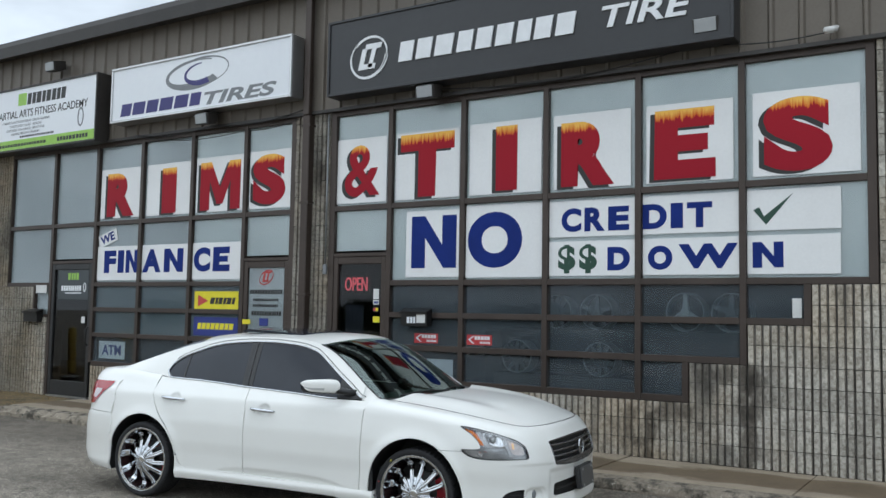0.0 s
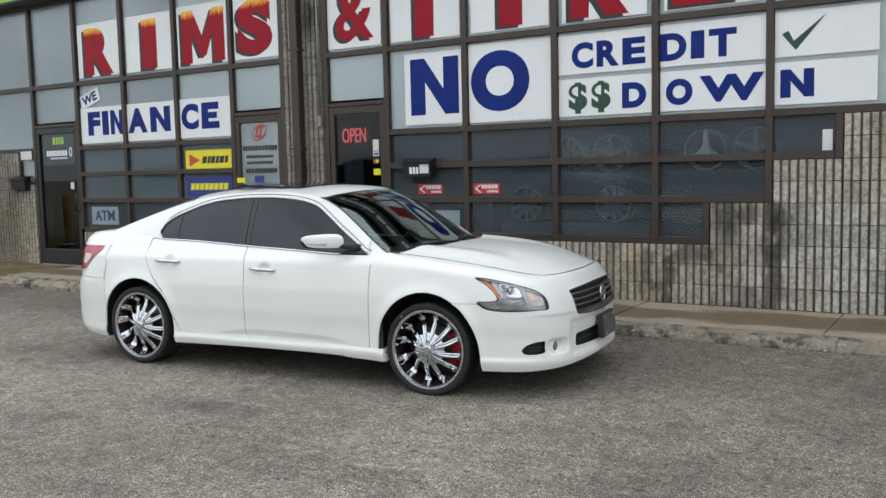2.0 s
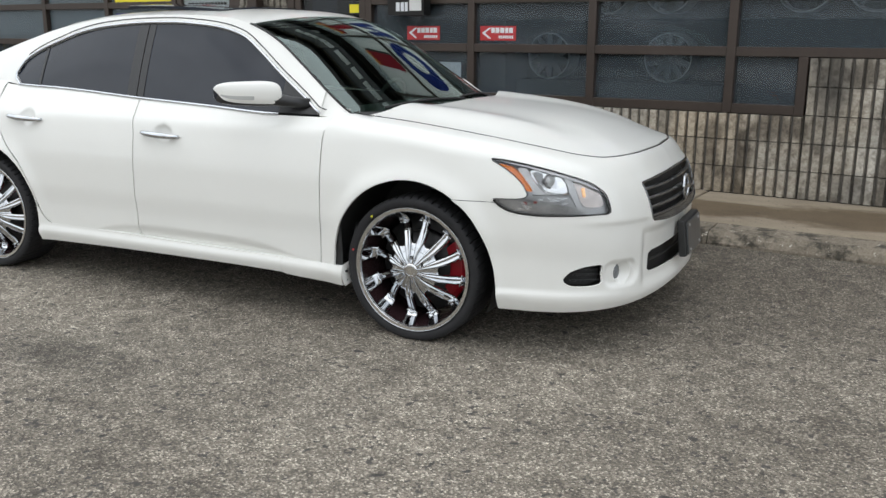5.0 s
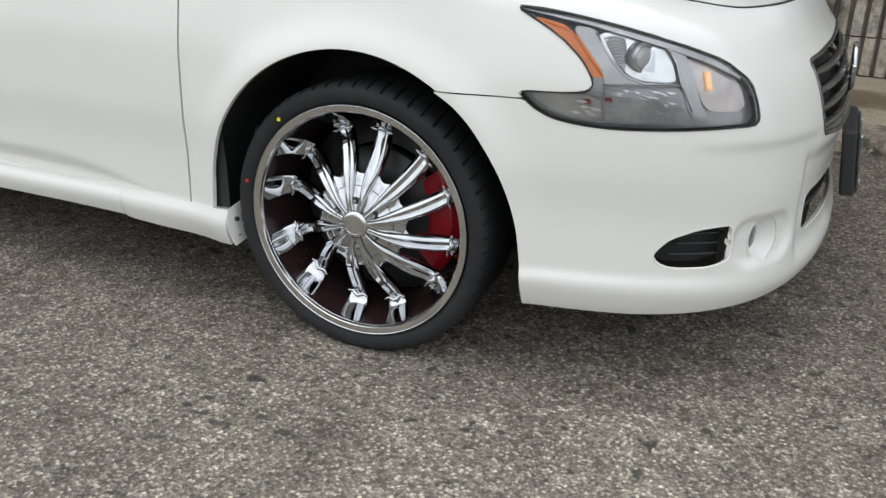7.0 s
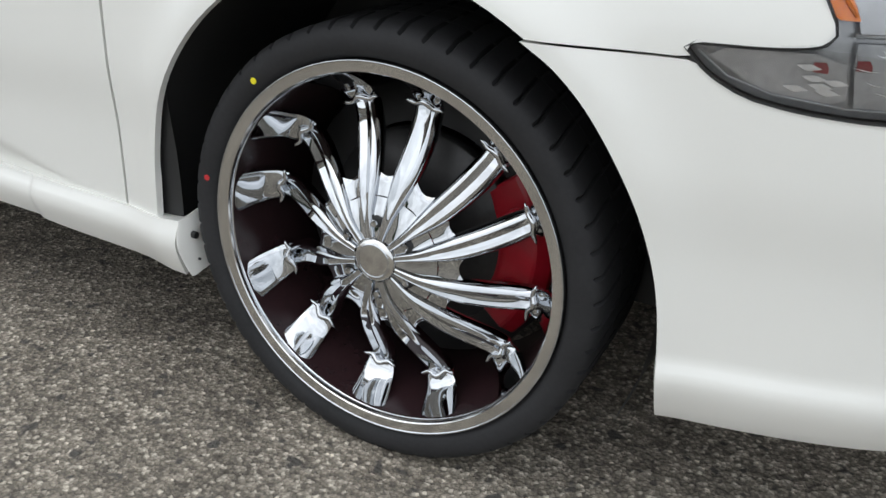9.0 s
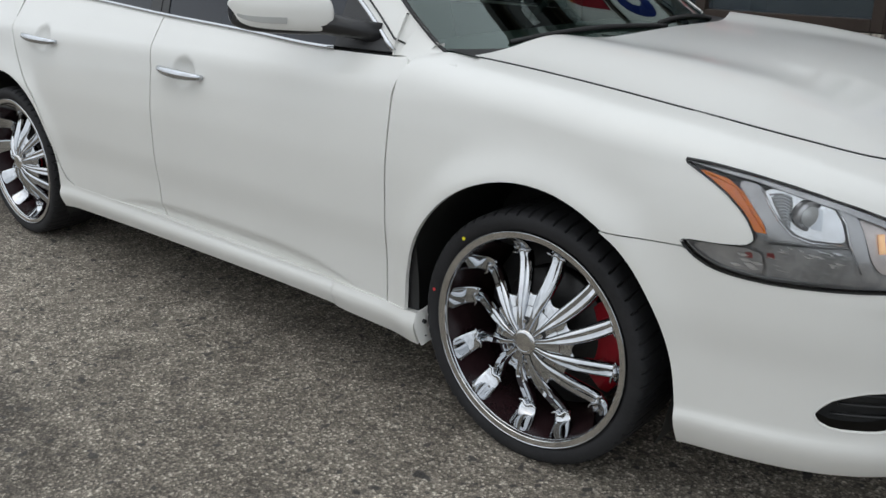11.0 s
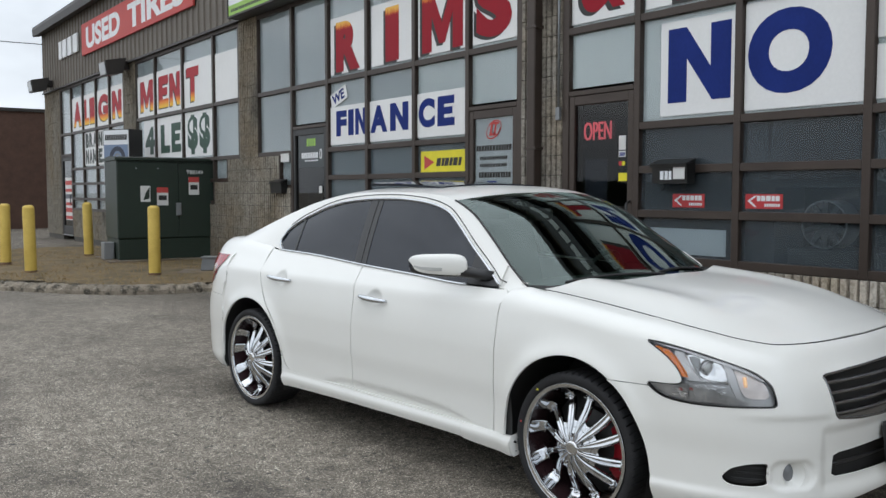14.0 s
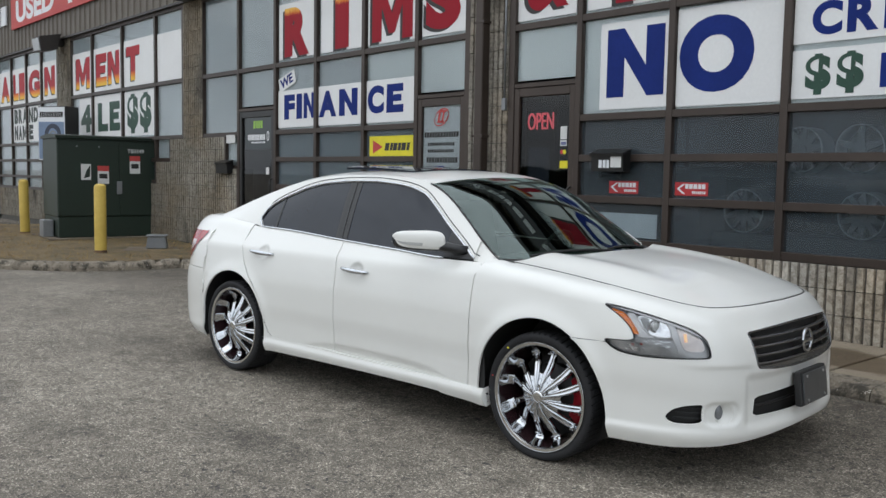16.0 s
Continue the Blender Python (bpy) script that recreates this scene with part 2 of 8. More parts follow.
def damp_concrete(name, paving):
    """Old concrete: pale and gritty, with a damp brown stain along the middle of the pavement, or broken dark patches on a kerb."""
    m, n, l, b = nodes_of(name)
    geo = n.new("ShaderNodeNewGeometry")

    def nz(scale, detail, rough=0.6, stretch=(1, 1, 1)):
        mp, t = n.new("ShaderNodeMapping"), n.new("ShaderNodeTexNoise")
        mp.inputs["Scale"].default_value = stretch
        t.inputs["Scale"].default_value, t.inputs["Detail"].default_value, t.inputs["Roughness"].default_value = scale, detail, rough
        l.new(geo.outputs["Position"], mp.inputs["Vector"])
        l.new(mp.outputs["Vector"], t.inputs["Vector"])
        return t.outputs["Fac"]

    grit, blotch = nz(75, 3), nz(3.2, 5)
    pale, brown = ((0.34, 0.285, 0.215), (0.22, 0.18, 0.13)) if paving else ((0.36, 0.31, 0.245), (0.17, 0.145, 0.11))
    c = mixed(n, l, ramp(n, l, grit, [(0.32, brown), (0.62, pale)]), ramp(n, l, blotch, [(0.36, brown), (0.64, pale)]), 0.5)
    oi = n.new("ShaderNodeObjectInfo")
    c = mixed(n, l, c, ramp(n, l, oi.outputs["Random"], [(0, (0.86, 0.85, 0.84)), (1, (1.04, 1.04, 1.03))]), 1.0, "MULTIPLY")
    if paving:
        sep, away, off = n.new("ShaderNodeSeparateXYZ"), n.new("ShaderNodeMath"), n.new("ShaderNodeMath")
        l.new(geo.outputs["Position"], sep.inputs["Vector"])
        away.operation, off.operation = "SUBTRACT", "ABSOLUTE"
        away.inputs[1].default_value = -0.62
        l.new(sep.outputs["Y"], away.inputs[0])
        l.new(away.outputs["Value"], off.inputs[0])
        rag = n.new("ShaderNodeMath")
        rag.operation = "MULTIPLY_ADD"
        rag.inputs[1].default_value = 1.1
        l.new(nz(1.3, 6, 0.65, (0.6, 1, 1)), rag.inputs[0])
        l.new(off.outputs["Value"], rag.inputs[2])
        c = mixed(n, l, c, mixed(n, l, c, (0.44, 0.385, 0.315), 1.0, "MULTIPLY"), ramp_value(n, l, rag.outputs["Value"], 0.93, 0.8))
    else:
        c = mixed(n, l, c, (0.055, 0.048, 0.036), ramp_value(n, l, nz(6.5, 6, 0.7), 0.47, 0.6))
        c = mixed(n, l, c, (0.62, 0.58, 0.5), ramp_value(n, l, nz(23, 4, 0.7), 0.63, 0.7))
    c = mixed(n, l, c, (0.05, 0.045, 0.036), ramp_value(n, l, nz(34, 2), 0.68, 0.74))
    l.new(c, b.inputs["Base Color"])
    b.inputs["Roughness"].default_value = 0.9
    bump(n, l, b, grit if paving else nz(18, 5, 0.7), 0.4 if paving else 0.9, 0.003 if paving else 0.012)
    return m


def flame_paint():
    """Red sign paint that turns orange and yellow in drips towards the letter's top; the letter's own height runs from 0 to 1."""
    m, n, l, b = nodes_of("red_flame_paint")
    co = n.new("ShaderNodeTexCoord")
    sep = n.new("ShaderNodeSeparateXYZ")
    l.new(co.outputs["Generated"], sep.inputs["Vector"])
    nz = noise_fac(n, l, 34.0, 2, 0.5, (1.0, 1.0, 0.1))
    add = n.new("ShaderNodeMath")
    add.operation = "MULTIPLY_ADD"
    add.inputs[1].default_value = 0.26
    l.new(nz, add.inputs[0])
    l.new(sep.outputs["Z"], add.inputs[2])
    c = ramp(n, l, add.outputs["Value"], [(0.0, (0.29, 0.009, 0.022)), (0.985, (0.33, 0.011, 0.022)), (1.0, (0.62, 0.12, 0.02))])
    top = n.new("ShaderNodeMapRange")
    top.inputs["From Min"].default_value, top.inputs["From Max"].default_value = 1.0, 1.1
    l.new(add.outputs["Value"], top.inputs["Value"])
    c = mixed(n, l, c, (0.86, 0.5, 0.1), top.outputs["Result"])
    l.new(c, b.inputs["Base Color"])
    b.inputs["Roughness"].default_value = 0.5
    b.inputs["Specular IOR Level"].default_value = 0.15
    return m


def flame_paint_low():
    """The same sign paint, red above and yellow at the letter's foot."""
    m, n, l, b = nodes_of("red_yellow_paint")
    co = n.new("ShaderNodeTexCoord")
    sep = n.new("ShaderNodeSeparateXYZ")
    l.new(co.outputs["Generated"], sep.inputs["Vector"])
    b.inputs["Specular IOR Level"].default_value = 0.15
    l.new(ramp(n, l, sep.outputs["Z"], [(0.06, (0.85, 0.5, 0.05)), (0.2, (0.78, 0.2, 0.03)), (0.3, (0.4, 0.02, 0.03))]), b.inputs["Base Color"])
    b.inputs["Roughness"].default_value = 0.45
    return m


M_ASPHALT = asphalt_material()
M_BLOCK = block_material("fluted_block", (0.56, 0.535, 0.485), (0.31, 0.292, 0.262))
M_MORTAR = surface("dirty_mortar", (0.13, 0.12, 0.105), (0.07, 0.065, 0.058), 2.0, 60, 0.95)
# grime and the shade of the grooves, put into one dark colour
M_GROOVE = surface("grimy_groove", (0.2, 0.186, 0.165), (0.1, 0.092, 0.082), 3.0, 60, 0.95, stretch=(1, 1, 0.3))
M_CONCRETE = surface("pavement_concrete", (0.225, 0.178, 0.13), (0.08, 0.061, 0.043), 1.1, 34, 0.9, 0, 0.4, 0.003, per_piece=0.15)
M_PAVING = damp_concrete("damp_paving", True)
M_KERB = damp_concrete("broken_kerb_concrete", False)
M_BRONZE = surface("bronze_frame", (0.07, 0.052, 0.042), (0.043, 0.032, 0.026), 1.5, 90, 0.42, 0.35, 0.05, 0.001)
M_CLAD = surface("brown_cladding", (0.165, 0.142, 0.115), (0.12, 0.102, 0.082), 0.8, 30, 0.55, 0.1, 0.08, 0.001)
M_FLASH = surface("dark_flashing", (0.05, 0.045, 0.04), (0.03, 0.027, 0.025), 1.0, 30, 0.5, 0.2)
M_GLASS = clear_glass("window_glass", (0.93, 0.975, 0.985), 1.64, 0.012, 0.05)
M_GLASSDUST = clear_glass("dusty_window_glass", (0.88, 0.96, 0.98), 1.43, 0.01, 0.15, veil=(0.22, 0.27, 0.31))
M_DOORGLASS = clear_glass("door_glass", (0.42, 0.45, 0.45), 1.45, 0.01)
M_CLEARBACK = clear_glass("pane_back", (0.98, 0.985, 0.985), 1.0, 0.0)
M_FILM = surface("grey_window_film", (0.86, 0.89, 0.88), (0.66, 0.7, 0.7), 0.5, 20, 0.35, 0, 0.02, 0.001, stretch=(1, 1, 0.5))
M_FILMGREY = surface("weathered_window_film", (0.76, 0.79, 0.8), (0.42, 0.455, 0.47), 0.45, 20, 0.35, 0, 0.02, 0.001, stretch=(1, 1, 0.5))
M_FILMDARK = surface("smoky_window_film", (0.16, 0.185, 0.19), (0.09, 0.105, 0.11), 0.7, 20, 0.35, 0, 0.02, 0.001, stretch=(1, 1, 0.5))
M_WHITE = surface("white_board", (0.84, 0.84, 0.83), (0.74, 0.74, 0.73), 1.0, 30, 0.5, 0, 0.03, 0.001)
M_RED = flame_paint()
M_REDLOW = flame_paint_low()
M_BLACKP = plain("black_sign_paint", (0.02, 0.02, 0.018), 0.5)
M_BLUEP = surface("blue_sign_paint", (0.011, 0.03, 0.2), (0.008, 0.021, 0.14), 3, 40, 0.6, 0, 0.04, 0.001)
M_BLUEP.node_tree.nodes["Principled BSDF"].inputs["Specular IOR Level"].default_value = 0.15
M_GREENP = surface("green_sign_paint", (0.016, 0.07, 0.042), (0.011, 0.045, 0.028), 3, 40, 0.5, 0, 0.04, 0.001)
M_BLACKGREEN = surface("blackish_green_paint", (0.014, 0.03, 0.022), (0.01, 0.02, 0.016), 3, 40, 0.5, 0, 0.04, 0.001)
# near-black colour stands in for the darkness of the unlit shop
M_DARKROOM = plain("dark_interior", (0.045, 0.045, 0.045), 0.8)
M_CLEARPANE = plain("pale_lamp_glass", (0.36, 0.37, 0.37), 0.15)
M_STEELGREY = surface("grey_steel", (0.3, 0.31, 0.32), (0.2, 0.21, 0.22), 2, 50, 0.4, 0.6)
M_DISPLAY = surface("dusty_grey_alloy", (0.11, 0.115, 0.12), (0.07, 0.073, 0.077), 3, 50, 0.45, 0.3)
M_ALU = surface("brushed_aluminium", (0.62, 0.62, 0.62), (0.48, 0.48, 0.48), 1.0, 60, 0.35, 0.9)
M_SIGNWHITE = surface("sign_face_white", (0.8, 0.82, 0.84), (0.74, 0.76, 0.79), 0.7, 10, 0.4, 0, 0, 0)
M_SIGNBLACK = surface("sign_face_black", (0.028, 0.029, 0.031), (0.02, 0.02, 0.022), 0.6, 14, 0.38, 0, 0.02, 0.001)
M_LETTERW = plain("raised_letter_white", (0.8, 0.81, 0.82), 0.4)
M_GREYLOGO = plain("logo_grey", (0.2, 0.21, 0.22), 0.5)
M_NAVYLOGO = plain("logo_navy", (0.035, 0.03, 0.16), 0.5)
M_LIME = plain("lime_print", (0.32, 0.56, 0.09), 0.5)
M_BANNER = surface("red_banner", (0.55, 0.07, 0.06), (0.46, 0.05, 0.045), 1.0, 20, 0.6, 0, 0.05, 0.001)
M_YELLOWS = plain("yellow_sign", (0.82, 0.72, 0.02), 0.45)
M_NAVYS = plain("navy_sign", (0.02, 0.035, 0.22), 0.45)
M_REDS = plain("red_sticker", (0.5, 0.03, 0.035), 0.45)
M_BLACKGLOSS = plain("black_enamel", (0.012, 0.012, 0.012), 0.3)
M_BLACKFRAME = surface("black_door_frame", (0.022, 0.022, 0.022), (0.014, 0.014, 0.014), 2, 50, 0.42)
M_GREENBOX = surface("transformer_green", (0.014, 0.029, 0.018), (0.009, 0.019, 0.012), 0.9, 40, 0.5, 0, 0.08, 0.001)
M_YELLOWPOST = surface("bollard_yellow", (0.72, 0.53, 0.12), (0.5, 0.34, 0.06), 4.0, 60, 0.6, 0, 0.25, 0.002)
M_RUST = surface("rusty_steel", (0.16, 0.09, 0.05), (0.07, 0.045, 0.03), 6, 60, 0.9)
M_SOIL = surface("dry_soil", (0.21, 0.145, 0.072), (0.06, 0.052, 0.026), 3.2, 45, 0.97, 0, 0.8, 0.012)
M_STRAW = surface("dry_grass", (0.42, 0.28, 0.12), (0.22, 0.16, 0.065), 2, 40, 0.9, 0, 0, 0)
M_BRICKFAR = surface("brown_brick", (0.13, 0.072, 0.05), (0.075, 0.042, 0.032), 3.0, 30, 0.9)
M_PAPER = plain("paper", (0.72, 0.72, 0.7), 0.7)
M_CABLE = plain("black_cable", (0.015, 0.015, 0.015), 0.6)
M_POSTER = plain("dark_poster", (0.05, 0.06, 0.09), 0.4)
M_LEAF = surface("hedge_leaf", (0.05, 0.075, 0.035), (0.03, 0.045, 0.02), 2, 20, 0.8)


def glow(name, c, strength):
    m, n, l, b = nodes_of(name)
    b.inputs["Base Color"].default_value = (*c, 1)
    b.inputs["Emission Color"].default_value = (*c, 1)
    b.inputs["Emission Strength"].default_value = strength
    return m


M_NEON = glow("red_neon", (1.0, 0.16, 0.2), 1.0)

# ---- mesh helpers ----
def box(bm, x0, x1, y0, y1, z0, z1):
    vs = [bm.verts.new(p) for p in ((x0, y0, z0), (x1, y0, z0), (x1, y1, z0), (x0, y1, z0), (x0, y0, z1), (x1, y0, z1), (x1, y1, z1), (x0, y1, z1))]
    for f in ((3, 2, 1, 0), (4, 5, 6, 7), (0, 1, 5, 4), (1, 2, 6, 5), (2, 3, 7, 6), (3, 0, 4, 7)):
        bm.faces.new([vs[i] for i in f])
    return vs


def soft_box(x0, x1, y0, y1, z0, z1, r=0.006, seg=2):
    bm = bmesh.new()
    box(bm, x0, x1, y0, y1, z0, z1)
    bmesh.ops.bevel(bm, geom=bm.edges[:], offset=r, segments=seg, profile=0.5, affect="EDGES", clamp_overlap=True)
    return bm


def prism(bm, outline, d0, d1, put):
    """A flat outline (u, v) pulled from depth d0 to d1; put(u, v, d) gives the place."""
    a = [bm.verts.new(put(u, v, d0)) for u, v in outline]
    b = [bm.verts.new(put(u, v, d1)) for u, v in outline]
    bm.faces.new(a)
    bm.faces.new(b[::-1])
    n = len(a)
    for i in range(n):
        bm.faces.new((a[i], b[i], b[(i + 1) % n], a[(i + 1) % n]))


def tube(bm, points, radius, sides=8, caps=True):
    rings = []
    pts = [Vector(p) for p in points]
    for i, p in enumerate(pts):
        d = (pts[min(i + 1, len(pts) - 1)] - pts[max(i - 1, 0)]).normalized()
        u = d.orthogonal().normalized() if i == 0 else (u - d * u.dot(d)).normalized()
        v = d.cross(u)
        r = radius[i] if isinstance(radius, (list, tuple)) else radius
        rings.append([bm.verts.new(p + (u * math.cos(k * math.tau / sides) + v * math.sin(k * math.tau / sides)) * r) for k in range(sides)])
    for a, b in zip(rings, rings[1:]):
        for k in range(sides):
            bm.faces.new((a[k], a[(k + 1) % sides], b[(k + 1) % sides], b[k]))
    if caps:
        bm.faces.new(rings[0][::-1])
        bm.faces.new(rings[-1])


def mesh_of(name, bm, material, smooth=False):
    bmesh.ops.recalc_face_normals(bm, faces=bm.faces[:])
    me = bpy.data.meshes.new(name)
    bm.to_mesh(me)
    bm.free()
    if material:
        me.materials.append(material)
    if smooth:
        for p in me.polygons:
            p.use_smooth = True
    return me


def part(name, bm, material, parent, label="", smooth=False):
    ob = new(name, mesh_of(name, bm, material, smooth))
    ob.parent = parent
    if label:
        tagged(ob, label)
    return ob


def thing(name, label, category, group="", kind="", at=None):
    ob = new(name)
    ob.empty_display_size = 0.1
    if at is not None:
        ob.matrix_world = at
    return tagged(ob, label, category, group, kind)


def solid(name, bm, material, label, category="", kind="", smooth=False):
    return tagged(new(name, mesh_of(name, bm, material, smooth)), label, category, "", kind)


def lettering(text, x0, x1, z0, z1, y, depth=0.003, bold=0.0, lean=0.0):
    """Letters of the built-in font, fitted into a box of the facade and facing it; bold capitals are drawn as block letters."""
    blocks = {"M": [(0, 0), (0, 1), (0.27, 1), (0.5, 0.46), (0.73, 1), (1, 1), (1, 0), (0.76, 0), (0.76, 0.6), (0.57, 0.12), (0.43, 0.12), (0.24, 0.6), (0.24, 0)]}
    if bold > 0.055:
        blocks["N"] = [(0, 0), (0, 1), (0.3, 1), (0.69, 0.44), (0.69, 1), (1, 1), (1, 0), (0.72, 0), (0.31, 0.58), (0.31, 0)]
        blocks["E"] = [(0, 0), (0.02, 1), (0.98, 1), (0.98, 0.73), (0.4, 0.73), (0.4, 0.625), (0.88, 0.625), (0.88, 0.39), (0.4, 0.39), (0.4, 0.27), (1, 0.27), (1, 0)]
        blocks["T"] = [(0, 1), (1, 1), (1, 0.73), (0.67, 0.73), (0.66, 0), (0.34, 0), (0.34, 0.73), (0, 0.73)]
    if text in blocks:
        bm = bmesh.new()
        block = blocks[text]
        prism(bm, [(x0 + u * (x1 - x0), z0 + w * (z1 - z0)) for u, w in block], y, y - depth, lambda u, v, d: (u, d, v))
        return bm
    cu = bpy.data.curves.new("lettering", "FONT")
    cu.body, cu.size, cu.offset, cu.extrude, cu.shear, cu.resolution_u = text, 1.0, bold, 0.01, lean, 6
    ob = new("lettering", cu)
    me = bpy.data.meshes.new_from_object(ob.evaluated_get(bpy.context.evaluated_depsgraph_get()))
    bpy.data.objects.remove(ob)
    bpy.data.curves.remove(cu)
    bm = bmesh.new()
    bm.from_mesh(me)
    bpy.data.meshes.remove(me)
    lo = [min(v.co[i] for v in bm.verts) for i in (0, 1, 2)]
    hi = [max(v.co[i] for v in bm.verts) for i in (0, 1, 2)]
    for v in bm.verts:
        u, w, d = ((v.co[i] - lo[i]) / max(hi[i] - lo[i], 1e-6) for i in (0, 1, 2))
        v.co = (x0 + u * (x1 - x0), y - d * depth, z0 + w * (z1 - z0))
    return bm


def bars(x0, x1, z0, z1, y, count, depth=0.003, lean=0.0, gap=0.28, seed=1):
    """Plain upright bars in place of writing that is not to be read."""
    rng = random.Random(seed)
    bm = bmesh.new()
    w = [rng.uniform(0.75, 1.2) for _ in range(count)]
    step, x = (x1 - x0) / sum(w), x0
    h = z1 - z0
    for k in w:
        a, b = x, x + k * step * (1 - gap)
        prism(bm, [(a, z0), (b, z0), (b + lean * h, z1), (a + lean * h, z1)], y, y - depth, lambda u, v, d: (u, d, v))
        x += k * step
    return bm


def plate_bm(x0, x1, z0, z1, y, depth=0.004):
    bm = bmesh.new()
    box(bm, x0, x1, y - depth, y, z0, z1)
    return bm


def ring_arc(cx, cz, rx, rz, a0, a1, thick0, thick1, y, depth=0.004, tilt=0.0, n=28):
    """A crescent stroke, thick0 wide at its start and thick1 at its end."""
    bm = bmesh.new()
    ct, st = math.cos(tilt), math.sin(tilt)
    out, inn = [], []
    for i in range(n + 1):
        t = i / n
        a = radians(a0 + (a1 - a0) * t)
        th = thick0 + (thick1 - thick0) * t
        for some, k in ((out, th / 2), (inn, -th / 2)):
            x, z = (rx + k) * math.cos(a), (rz + k) * math.sin(a)
            some.append((cx + x * ct - z * st, cz + x * st + z * ct))
    for i in range(n):
        q = [out[i], out[i + 1], inn[i + 1], inn[i]]
        prism(bm, q, y, y - depth, lambda u, v, d: (u, d, v))
    bmesh.ops.remove_doubles(bm, verts=bm.verts[:], dist=0.0005)
    return bm


# ---- ground ----
def ground_z(x, y):
    """The lot falls a few centimetres into a shallow dip under the car's nose."""
    dip = -0.034 * math.exp(-(((x + 3.7) / 2.3) ** 2 + ((y + 3.9) / 1.5) ** 2))
    rise = 0.04 * min(1.0, max(0.0, (y + 2.3) / 0.8)) * min(1.0, max(0.0, (x + 10) / 1.5), max(0.0, (4 - x) / 1.5))
    return dip + rise


bm = bmesh.new()
lines_x = [-600, -300, -100, -40, -20, -14] + [-10 + 0.4 * k for k in range(36)] + [6, 10, 20, 40, 100, 300, 600]
lines_y = [-600, -300, -100, -40, -20, -12] + [-9 + 0.3 * k for k in range(27)] + [-0.5, 0, 5, 20, 100, 300, 600]
rows = [[bm.verts.new((x, y, ground_z(x, y) if -10 < x < 4 and -9 < y < 0.2 else 0.0)) for y in lines_y] for x in lines_x]
for a, b in zip(rows, rows[1:]):
    for j in range(len(lines_y) - 1):
        f = bm.faces.new((a[j], b[j], b[j + 1], a[j + 1]))
        f.smooth = True
solid("ground", bm, M_ASPHALT, "worn grey asphalt of a parking lot with dark stains", "asphalt", "structure")

# ---- facade: bays, rows and openings ----
ROW_T, ROW_A, ROW_B, ROW_C, ROW_D, ROW_E = 4.45, 3.112, 2.08, 1.658, 1.235, 0.803
BAY_1 = [-7.585, -6.61, -5.472, -4.31, -3.155, -2.005, -0.75]
BAY_2 = [-15.25, -13.94, -12.76, -11.615, -10.43, -9.285, -8.325]
BAY_3 = [-21.95, -20.61, -18.91, -17.25, -16.02]
BAY_4 = [-29.1, -27.9, -26.66, -25.35, -24.12, -22.88]
END_X, LEFT_X, ROOF_Z = 9.0, -31.0, 6.42
BAR = 0.036

# Solid parts of the front wall: x0, x1, z0, z1
FLUTED = [
    (-0.70, 9.0, 0.14, 4.49), (-1.33, -0.70, 0.14, 2.043), (-1.965, -1.33, 0.14, 1.621), (-2.58, -1.965, 0.14, 1.198), (-6.57, -2.58, 0.14, 0.765),
    (-8.285, -7.625, 0.14, 4.49),
    (-12.72, -9.285, 0.14, 0.715), (-14.40, -13.98, 0.14, 1.50), (-15.21, -14.40, 0.14, 2.045), (-15.98, -15.21, 0.14, 4.49),
    (-16.55, -15.98, 0.14, 2.043), (-17.2, -16.55, 0.14, 1.621), (-21.91, -17.2, 0.14, 1.198),
    (-22.84, -21.91, 0.14, 4.49), (-27.86, -22.84, 0.14, 0.9), (-31.0, -29.14, 0.14, 4.49),
]
bm = bmesh.new()
for x0, x1, z0, z1 in FLUTED:
    box(bm, x0 + 0.002, x1 - 0.002, 0.012, 0.3, 0.0, z1 - 0.002)
box(bm, LEFT_X, END_X, 0.012, 0.3, 4.492, ROOF_Z - 0.05)
wall = solid("wall_front", bm, M_MORTAR, "front wall of fluted concrete blocks between shop windows", "wall", "structure")
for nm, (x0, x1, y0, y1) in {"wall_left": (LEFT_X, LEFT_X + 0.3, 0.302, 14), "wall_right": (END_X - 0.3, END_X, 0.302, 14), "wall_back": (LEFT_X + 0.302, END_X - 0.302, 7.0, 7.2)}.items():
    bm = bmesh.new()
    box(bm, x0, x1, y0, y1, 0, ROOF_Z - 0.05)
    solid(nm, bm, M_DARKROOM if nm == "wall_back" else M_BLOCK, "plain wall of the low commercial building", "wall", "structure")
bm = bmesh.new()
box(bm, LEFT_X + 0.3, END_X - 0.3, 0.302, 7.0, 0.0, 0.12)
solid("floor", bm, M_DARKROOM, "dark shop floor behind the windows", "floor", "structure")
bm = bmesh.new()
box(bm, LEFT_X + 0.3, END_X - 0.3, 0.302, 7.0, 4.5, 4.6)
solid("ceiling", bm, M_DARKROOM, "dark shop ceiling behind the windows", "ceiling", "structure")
bm = bmesh.new()
box(bm, LEFT_X - 0.1, END_X + 0.1, -0.28, 14.1, ROOF_Z, ROOF_Z + 0.12)
bmesh.ops.bevel(bm, geom=bm.edges[:], offset=0.02, segments=2, affect="EDGES")
solid("roof", bm, M_FLASH, "flat roof with a dark metal edge flashing", "roof", "structure")


